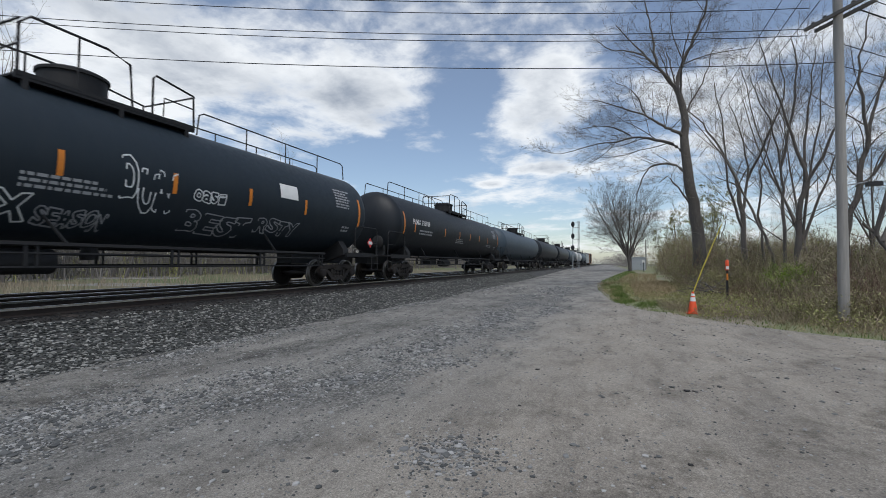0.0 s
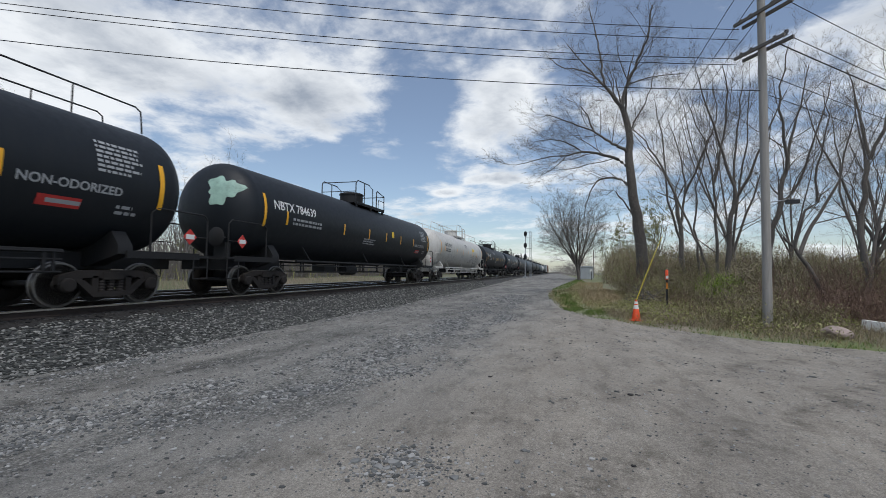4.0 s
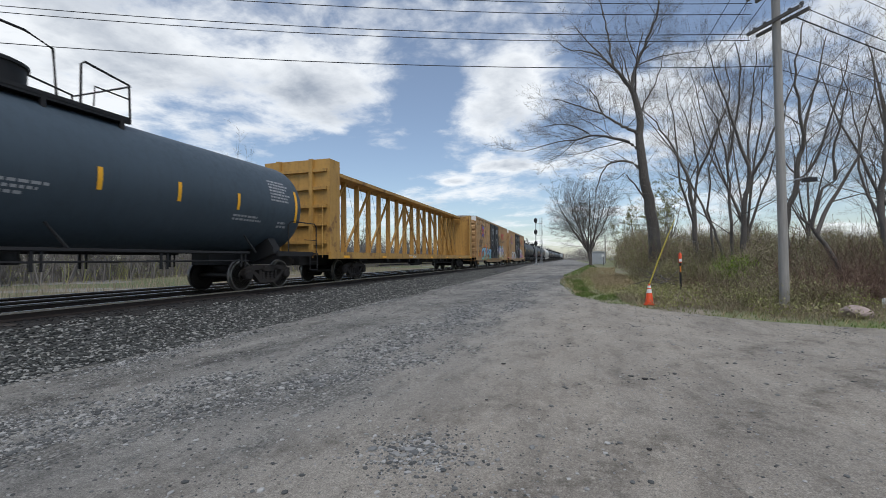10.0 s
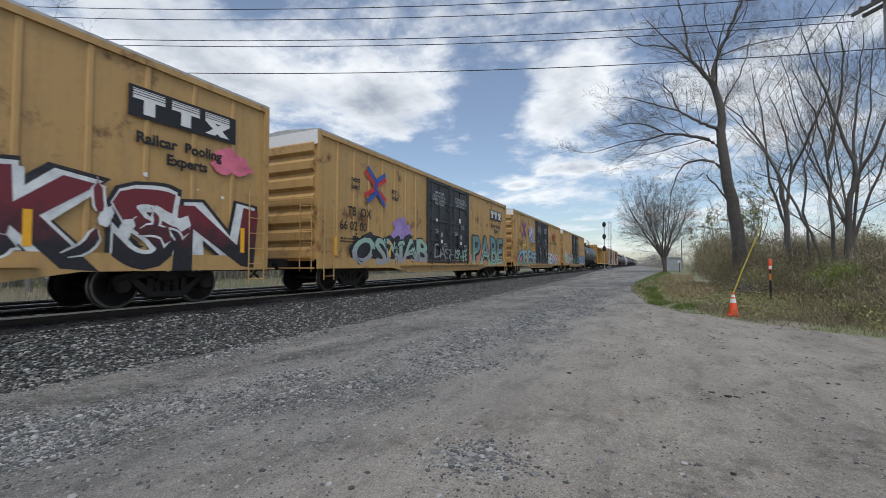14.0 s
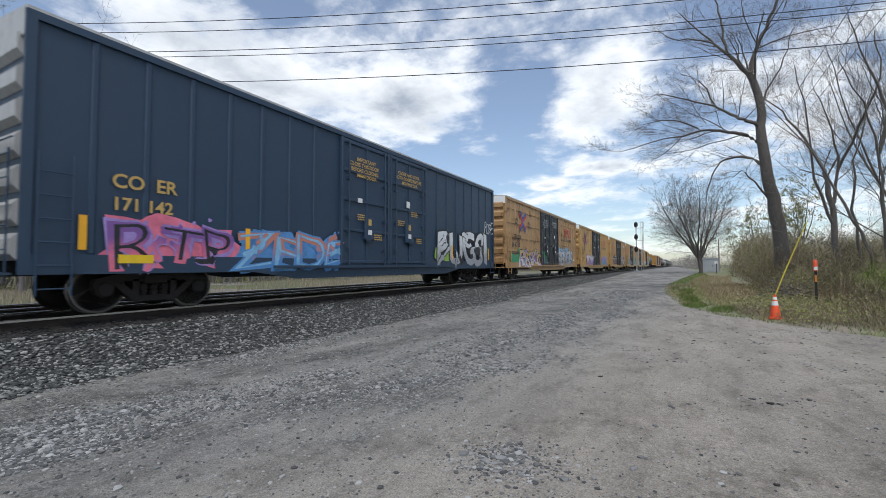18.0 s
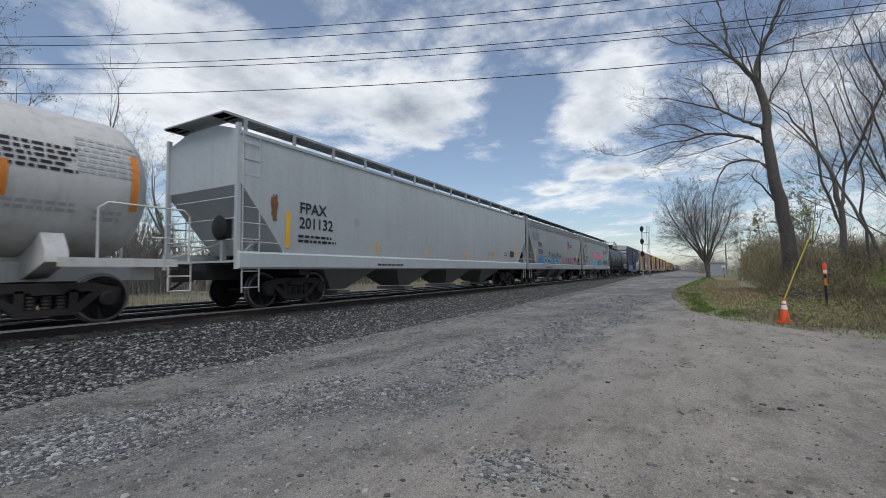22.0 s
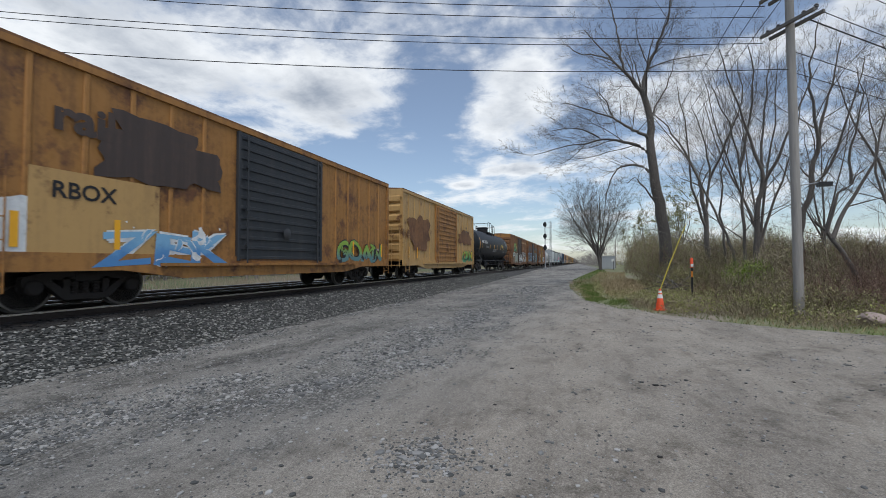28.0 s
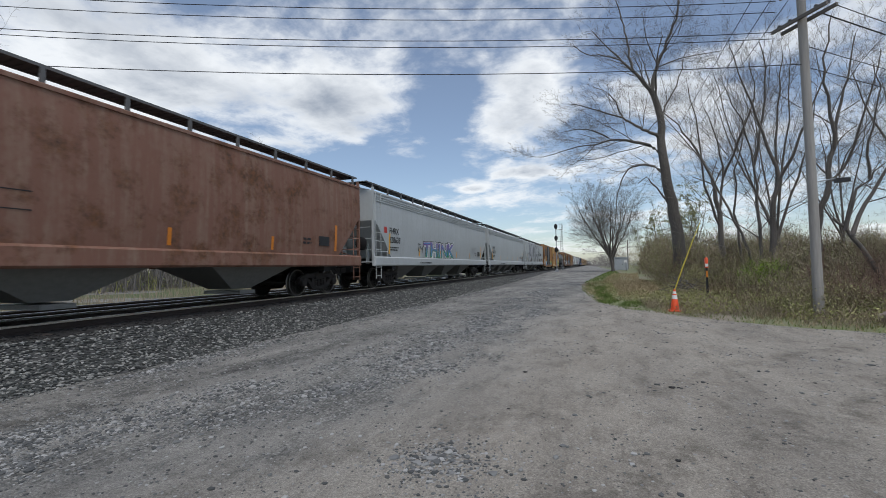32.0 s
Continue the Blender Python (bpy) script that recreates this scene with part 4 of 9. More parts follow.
vv, ff = [], []
cs = spread(-8.5, 250, 5, 30, 0.4)
ds = [-0.35, 0.0, 0.25, 0.5, 0.9, 1.4, 2, 3, 4.5, 6.5, 9, 13, 20, 35, 70, 160, 400]
for c in cs:
    wob = 0.22 * noise.noise(Vector((c * 0.9, 3.0, 0))) + 0.12 * noise.noise(Vector((c * 2.7, 1.0, 0)))
    xb = float(np.interp(c, EC, EX)) + wob
    for d in ds:
        x = xb + d
        y = c + 0.35 * x
        vv.append((x, y, verge_z(x, y) - (0.09 if d < 0 else 0.0)))
nd = len(ds)
for j in range(len(cs) - 1):
    for i in range(nd - 1):
        ff.append((j * nd + i, j * nd + i + 1, (j + 1) * nd + i + 1, (j + 1) * nd + i))
vm = bpy.data.meshes.new("verge")
vm.from_pydata(vv, [], ff)
vm.polygons.foreach_set("use_smooth", [True] * len(ff))
tagged(part("verge", vm, "verge_soil"), "grassy verge with dead grass at the wood's edge", "verge", "", "structure")


def on_verge(rnd, x0, x1, y0, y1, dmin, dmax):
    for _ in range(200):
        x, y = rnd.uniform(x0, x1), rnd.uniform(y0, y1)
        if dmin < verge_d(x, y) < dmax:
            return x, y, verge_z(x, y)
    return None


rnd = random.Random(12)
pl = [q for q in (on_verge(rnd, -1.9, 12, 9, 34, -0.35, 5) for _ in range(16000)) if q]
blades("verge_grass", pl, 0.075, 0.007, "grass_green", 1, 0.5, "short green grass on the verge")
pl = [q for q in (on_verge(rnd, -1.9, 14, 9, 40, -0.3, 9) for _ in range(20000)) if q and noise.noise(Vector((q[0] * 0.5, q[1] * 0.5, 1))) > -0.12]
blades("dead_grass", pl, 0.2, 0.006, "grass_straw", 2, 1.0, "tangled straw-coloured dead grass")
pl = [q for q in (on_verge(rnd, 1.6, 14, 10, 19, 0.15, 4) for _ in range(14000)) if q and noise.noise(Vector((q[0] * 0.7, q[1] * 0.7, 4))) > -0.2]
blades("dry_tangle", pl, 0.26, 0.005, "twig_tan", 6, 0.9, "grey-tan tangle of dry stalks on the verge")
pl = [q for q in (on_verge(rnd, -1.4, 3, 28, 90, 0.0, 2.6) for _ in range(5000)) if q]
blades("far_verge_grass", pl, 0.1, 0.02, "grass_green", 3, 0.5, "green grass along the far verge")
pl = [q for q in (on_verge(rnd, 0.5, 5, 26, 60, 1.4, 4.5) for _ in range(3500)) if q]
blades("tall_straw", pl, 0.26, 0.012, "grass_straw", 4, 0.35, "tall pale dry grass beside the verge")
pl = [q for q in (on_verge(rnd, 0.5, 16, 11, 32, 0.5, 6) for _ in range(30000)) if q and noise.noise(Vector((q[0] * 0.45, q[1] * 0.45, 9))) > -0.1 and not (0.9 < q[0] < 3.3 and q[1] > 21)]
flecks("weeds", [(x, y, z + 0.02 + 0.4 * random.Random(i).random() ** 1.6) for i, (x, y, z) in enumerate(pl)], 0.032, "weed_olive", 5)
tagged(bpy.data.objects["weeds"], "low olive-green weeds on the verge", "weeds", "", "stuff")


def thicket(name, x, y, w, d, h, count, mat, seed, label, leaf=None, leaf_n=0, bunch=5):
    """A stand of thin upright shoots, forking towards the top."""
    t = Twigs(seed)
    r = t.r
    for i in range(int(count * 1.4)):
        px, py = x + r.uniform(-w, w), y + r.uniform(-d, d)
        p = Vector((px, py, verge_z(px, py) - 0.03))
        hh = h * r.uniform(0.45, 1.1)
        dr = Vector((r.gauss(0, 0.28), r.gauss(0, 0.28), 1))
        t.grow(p, dr, hh * 0.8, r.uniform(0.005, 0.009), 2, 4, (3, bunch), 0.16, 0.06, (18, 50), (0.35, 0.6), 0.6, 3, 0.25)
    ob = thing(name, label, "shrub")
    ob.location = (x, y, verge_z(x, y))
    br = part("undergrowth", t.mesh(name), mat, ob)
    br["kind"] = "stuff"
    br.matrix_parent_inverse = Matrix.Translation((-x, -y, -verge_z(x, y)))
    if leaf:
        pts = [p + Vector((r.gauss(0, 0.07), r.gauss(0, 0.07), r.gauss(0, 0.06))) for p in t.tips for _ in range(max(1, leaf_n))]
        lf = flecks("leaves", pts, 0.026, leaf, seed, ob)
        lf.matrix_parent_inverse = br.matrix_parent_inverse.copy()
    return ob


k = 0
for x, y, w, d, h, c, m, lab, leaf, ln in (
        (7.6, 15.2, 1.3, 0.9, 1.35, 34, "twig_red", "red-brown leafless brush at the wood's edge", None, 0), (9.8, 14.6, 1.4, 1.0, 1.5, 36, "twig_red", "red-brown leafless brush at the wood's edge", None, 0),
        (12.2, 14.2, 1.5, 1.1, 1.6, 36, "twig_red", "red-brown leafless brush at the wood's edge", None, 0), (15, 14.0, 1.8, 1.3, 1.8, 36, "twig_red", "red-brown leafless brush at the wood's edge", None, 0),
        (5.9, 17.2, 1.1, 1.0, 1.2, 30, "twig_tan", "tan tangled brush beside the pole", "weed_olive", 1), (8.3, 18.2, 1.4, 1.2, 1.8, 32, "twig_red", "red-brown leafless brush at the wood's edge", None, 0),
        (11, 18.4, 1.6, 1.2, 2.0, 32, "twig_red", "red-brown leafless brush at the wood's edge", "leaf_bud", 1), (14.5, 18.6, 1.8, 1.4, 2.2, 32, "twig_tan", "tan brush with first leaves", "leaf_bud", 2),
        (6.3, 20.4, 0.38, 0.4, 1.25, 18, "twig_tan", "bright green spring shrub", "leaf_green", 16), (7.6, 22.5, 1.3, 1.0, 1.9, 26, "twig_tan", "brush with first leaves", "leaf_bud", 2),
        (4.3, 23.4, 0.7, 0.8, 1.2, 24, "twig_tan", "low brush with first leaves", "weed_olive", 3), (4.0, 27.5, 0.7, 1.2, 1.5, 24, "twig_tan", "low brush with first leaves", "leaf_bud", 3),
        (4.8, 27.0, 1.2, 1.2, 2.1, 28, "twig_red", "brown brush at the wood's edge", "leaf_bud", 2), (7.5, 28.5, 1.5, 1.5, 2.6, 28, "twig_red", "brown brush at the wood's edge", "leaf_bud", 1),
        (11, 26, 2.0, 1.6, 2.8, 30, "twig_red", "brown brush at the wood's edge", "leaf_bud", 1), (15.5, 25, 2.2, 1.8, 2.8, 30, "twig_tan", "brown brush at the wood's edge", "leaf_bud", 2),
        (20, 23, 2.2, 1.8, 2.8, 30, "twig_red", "brown brush at the wood's edge", None, 0), (5.2, 35, 1.2, 2.0, 2.6, 30, "twig_tan", "brush with yellow-green buds", "leaf_bud", 4),
        (6.4, 41, 1.6, 2.5, 3.4, 34, "twig_tan", "brush with yellow-green buds", "leaf_bud", 4), (6.9, 49, 1.4, 3.0, 3.4, 34, "twig_red", "brown brush along the verge", "leaf_bud", 2),
        (7.9, 61, 1.5, 4.0, 4.0, 34, "twig_tan", "brush with yellow-green buds", "leaf_bud", 5), (8.8, 72, 2.0, 5.0, 4.5, 34, "twig_tan", "brush with yellow-green buds", "leaf_bud", 6),
        (9.6, 92, 2.0, 5.0, 5.5, 34, "twig_tan", "brush with yellow-green buds", "leaf_bud", 6), (5.8, 108, 2.4, 6.0, 4.5, 34, "twig_red", "brown brush behind the hut", "leaf_bud", 2),
        (4.9, 14.9, 0.5, 0.5, 0.7, 16, "twig_tan", "tangled dry brush round the pole", "weed_olive", 2), (6.4, 14.4, 0.7, 0.5, 0.9, 18, "twig_tan", "tangled dry brush round the pole", "weed_olive", 1), (9.5, 21.5, 1.6, 1.2, 2.2, 26, "twig_tan", "grey-brown brush below the trees", "leaf_bud", 1),
        (13, 22.5, 1.8, 1.2, 2.4, 26, "twig_red", "red-brown brush below the trees", "leaf_bud", 1), (17.5, 20, 1.8, 1.4, 2.4, 26, "twig_red", "red-brown brush below the trees", None, 0), (6.2, 25, 1.0, 1.0, 1.9, 22, "twig_tan", "grey-brown brush below the trees", "leaf_bud", 2),
        (12.5, 12.0, 0.45, 0.4, 0.9, 18, "twig_tan", "green weedy clump beside the beam", "leaf_green", 8)):
    k += 1
    thicket("shrub", x, y, w, d, h, c, m, 100 + k, lab, leaf, ln)


SPACING = (0.62, 0.4, 0.25, 0.16)      # metres between side shoots on trunk, limb, bough, branch


def sprout(t, pts, r0, r1, level, start=0.2, least=0.006, dense=1.0, fan=(32, 62), lift=0.05, droop=0.0):
    """A branch with its side shoots, down to the fifth order."""
    r = t.r
    t.stick(pts, r0, r1, (9, 6, 4, 3, 3)[level])
    if level == 4:
        t.tips.append(pts[-1])
        return
    total = sum((b - a).length for a, b in zip(pts, pts[1:]))
    m = len(pts) - 1
    count = max(2, int(total * (1 - start) / SPACING[level] * dense + 0.5))
    turn = r.uniform(0, 6.28)
    for i in range(count + 1):
        u = 0.995 if i == count else start + (1 - start) * (i + r.random()) / count
        k = min(m - 1, int(u * m))
        p = pts[k].lerp(pts[k + 1], min(1.0, u * m - k))
        d = (pts[k + 1] - pts[k]).normalized()
        turn += 2.4 + r.uniform(-0.5, 0.5)
        side = Matrix.Rotation(turn, 3, d) @ d.orthogonal().normalized()
        a = radians(r.uniform(*fan) * (1.0 - 0.35 * u)) if i < count else radians(r.uniform(4, 16))
        nd = d * math.cos(a) + side * math.sin(a)
        if nd.z < -0.1:
            nd.z *= 0.3
        ln = min(total * 0.62, total * (0.58 - 0.34 * u) * r.uniform(0.65, 1.2) + 0.12)
        rr = max(least, (r0 + (r1 - r0) * u) * r.uniform(0.24, 0.42))
        q, n = [p], (5, 4, 3, 2)[level]
        for j in range(n):
            w = Vector((r.gauss(0, 1), r.gauss(0, 1), r.gauss(0, 1))) * (0.13 + 0.03 * level)
            nd = (nd + w + Vector((0, 0, lift - droop * j))).normalized()
            q.append(q[-1] + nd * (ln / n))
        sprout(t, q, rr, max(least * 0.7, rr * 0.35), level + 1, 0.15, least, dense, fan, lift, droop)


def bare_tree(x, y, z, mat, seed, label, limbs, bud=None, bud_size=0.02, least=0.006, dense=1.0, fan=(32, 62), first=0.75, lift=0.05, buds=1):
    """A leafless tree: limbs are (points from the foot, base radius, tip radius), the first one the trunk."""
    ob = thing("tree", label, "tree", (x, y, z))
    tips = []
    for n, (pts, r0, r1) in enumerate(limbs):
        t = Twigs(seed + 17 * n)
        P = [Vector(p) for p in pts]
        Q = []
        for i in range(len(P) - 1):
            p0, p1, p2, p3 = P[max(0, i - 1)], P[i], P[i + 1], P[min(len(P) - 1, i + 2)]
            for u in (0, 0.33, 0.67):
                Q.append(0.5 * ((2 * p1) + (p2 - p0) * u + (2 * p0 - 5 * p1 + 4 * p2 - p3) * u * u + (3 * p1 - p0 - 3 * p2 + p3) * u ** 3))
        Q.append(P[-1])
        Q = [c + Vector((t.r.gauss(0, 0.04), t.r.gauss(0, 0.04), 0)) * min(1, i) for i, c in enumerate(Q)]
        sprout(t, Q, r0 if n == 0 else r0 * 0.8, r1 * 0.8, 0 if r0 > 0.09 else 1, first if n == 0 else 0.15, least, dense, fan, lift)
        part("trunk" if n == 0 else "limb", t.mesh("limb"), mat, ob)
        tips += t.tips
    if bud:
        rr = random.Random(seed)
        flecks("crown", [c + Vector((rr.gauss(0, 0.08), rr.gauss(0, 0.08), rr.gauss(0, 0.07))) for c in tips for _ in range(buds)], bud_size, bud, seed, ob)
    return ob


def vase(h, seed, stems, r, fork=0.3, open_=0.2, lean=(0, 0)):
    """A trunk that opens into several rising stems."""
    q = random.Random(seed)
    f = h * fork
    top = (lean[0] * 0.4, lean[1] * 0.4, f)
    out = [([(0, 0, -0.15), (lean[0] * 0.1, lean[1] * 0.1, f * 0.5), top], r, r * 0.8)]
    for i in range(stems):
        a = 6.28 * i / stems + q.uniform(-0.5, 0.5)
        sp = h * open_ * q.uniform(0.5, 1.15)
        c, k = math.cos(a), math.sin(a)
        hh = h * q.uniform(0.82, 1.02)
        low = q.uniform(0.55, 1.0)
        root = tuple(v * low for v in top)
        out.append(([root, (root[0] + lean[0] * 0.3 + 0.35 * sp * c, root[1] + 0.35 * sp * k, root[2] + (hh - root[2]) * 0.3), (root[0] + lean[0] * 0.55 + 0.75 * sp * c, root[1] + 0.75 * sp * k, root[2] + (hh - root[2]) * 0.65), (root[0] + lean[0] * 0.8 + sp * c, root[1] + sp * k, hh)], r * q.uniform(0.5, 0.68), 0.02))
    return out


def tree(x, y, z, mat, seed, label, limbs, deepest=4, bud=None, bud_size=0.03, kids=(4, 7), fan=(34, 78), reach=(0.2, 0.42), lift=0.05, least=0.0065):
    """limbs: (points, base radius, tip radius); points relative to the foot."""
    t = Twigs(seed)
    t.least = least
    parts = []
    for pts, r0, r1 in limbs:
        P = [Vector(p) for p in pts]
        # round the corners of the limb by sampling between its points
        Q = []
        for i in range(len(P) - 1):
            p0, p1, p2, p3 = P[max(0, i - 1)], P[i], P[i + 1], P[min(len(P) - 1, i + 2)]
            for u in (0, 0.33, 0.67):
                Q.append(0.5 * ((2 * p1) + (p2 - p0) * u + (2 * p0 - 5 * p1 + 4 * p2 - p3) * u * u + (3 * p1 - p0 - 3 * p2 + p3) * u ** 3))
        Q.append(P[-1])
        Q = [q + Vector((t.r.gauss(0, 0.05), t.r.gauss(0, 0.05), 0)) * min(1, i) for i, q in enumerate(Q)]
        t.branch(Q, r0 * 0.8, 0 if r0 > 0.2 else 1, deepest, kids, 0.24, lift, fan, reach, 0.42, 0.22 if parts else 0.66, r1 * 0.7)
        parts.append(t)
        t = Twigs(seed + 17 * len(parts))
        t.least = least
    ob = thing("tree", label, "tree", (x, y, z))
    for i, tw in enumerate(parts):
        part("trunk" if i == 0 else "limb", tw.mesh("limb"), mat, ob)
    if bud:
        pts = [p + Vector((t.r.gauss(0, 0.12), t.r.gauss(0, 0.12), t.r.gauss(0, 0.1))) for tw in parts for p in tw.tips for _ in range(2)]
        flecks("crown", pts, bud_size, bud, seed, ob)
    return ob


# The tall leaning tree by the marker post
BX, BY = 4.75, 31.0
bare_tree(BX, BY, 0.2, "bark", 7, "tall leafless tree leaning over the drive, dark bark", [
    ([(0.4, 0, -0.1), (0.25, 0, 2.2), (0.1, 0, 4.6), (-0.25, 0, 6.8), (-0.5, 0, 9.0), (-0.46, 0, 10.9), (-0.95, 0, 12.8)], 0.42, 0.22),
    ([(-0.95, 0, 12.8), (-0.75, 0.2, 14.0), (-0.25, 0.3, 15.1), (0.35, 0.2, 16.5), (0.75, 0, 17.8), (0.95, 0, 19.6)], 0.17, 0.04),
    ([(-0.95, 0, 12.7), (-1.45, -0.2, 13.4), (-1.95, -0.3, 14.0), (-2.7, -0.2, 15.0), (-3.35, 0, 15.9), (-4.6, 0.2, 17.7)], 0.17, 0.03),
    ([(-1.95, -0.3, 14.0), (-2.25, -0.1, 15.3), (-2.35, 0.1, 16.7), (-2.6, 0.2, 18.1), (-3.05, 0.2, 20.0)], 0.11, 0.03),
    ([(-2.7, -0.2, 15.0), (-3.8, -0.6, 15.4), (-4.9, -0.8, 15.6), (-5.7, -0.8, 16.3)], 0.06, 0.02),
    ([(-0.5, 0, 9.6), (-1.05, -0.2, 9.9), (-1.55, -0.3, 10.15), (-2.2, -0.2, 10.7), (-2.75, 0, 11.2), (-3.85, 0.3, 11.8), (-5.0, 0.4, 12.4), (-6.0, 0.4, 12.8)], 0.14, 0.025),
    ([(-2.75, 0, 11.2), (-3.0, 0.3, 12.2), (-3.6, 0.5, 13.2), (-4.6, 0.6, 13.9)], 0.07, 0.02),
    ([(-0.5, 0, 8.6), (-1.15, 0.2, 9.2), (-2.0, 0.4, 9.6), (-2.8, 0.5, 9.85), (-3.5, 0.5, 9.95), (-4.6, 0.4, 9.7), (-5.7, 0.2, 9.65), (-8.0, 0, 9.1)], 0.15, 0.025),
    ([(-3.5, 0.5, 9.95), (-4.4, 0.8, 10.7), (-5.6, 1.0, 11.1), (-6.9, 1.0, 11.0)], 0.07, 0.02),
    ([(-4.6, 0.4, 9.7), (-5.3, 0, 8.8), (-6.2, -0.2, 8.3)], 0.05, 0.02),
    ([(-0.35, 0, 7.2), (-1.0, 0.2, 7.8), (-1.75, 0.3, 8.0), (-2.5, 0.4, 7.8), (-2.95, 0.4, 7.1), (-3.3, 0.4, 6.0)], 0.12, 0.025),
    ([(-0.2, 0, 5.2), (-0.9, -0.3, 6.3), (-1.5, -0.5, 7.0), (-2.0, -0.5, 6.6)], 0.08, 0.02),
    ([(-0.5, 0, 11.0), (0.1, 0.4, 12.2), (0.8, 0.6, 13.6), (1.2, 0.5, 15.2)], 0.08, 0.02)], None, 0.02, 0.0045, 1.1, (36, 72), 0.9, 0.03)


def upright(h, seed, lean=(0, 0), forks=3, r=0.2):
    """A slim woodland trunk that forks part way up."""
    q = random.Random(seed)
    f = h * q.uniform(0.3, 0.5)
    top = (lean[0] * 0.5, lean[1] * 0.5, f)
    out = [([(0, 0, 0), (lean[0] * 0.2 + q.uniform(-0.1, 0.1), lean[1] * 0.2, f * 0.5), top], r, r * 0.75)]
    for i in range(forks):
        a = q.uniform(0, 6.28) + i * 6.28 / forks
        sp = q.uniform(0.1, 0.22) * h
        e = (top[0] + lean[0] + sp * math.cos(a), top[1] + lean[1] + sp * math.sin(a), h * q.uniform(0.82, 1.05))
        m1 = tuple(t0 + (e0 - t0) * 0.45 + (0.25 * sp * math.cos(a) if j == 0 else 0.25 * sp * math.sin(a) if j == 1 else 0) for j, (t0, e0) in enumerate(zip(top, e)))
        out.append(([top, m1, e], r * q.uniform(0.5, 0.7), 0.02))
    return out


TALL = "leafless woodland tree with forked grey-brown stems"
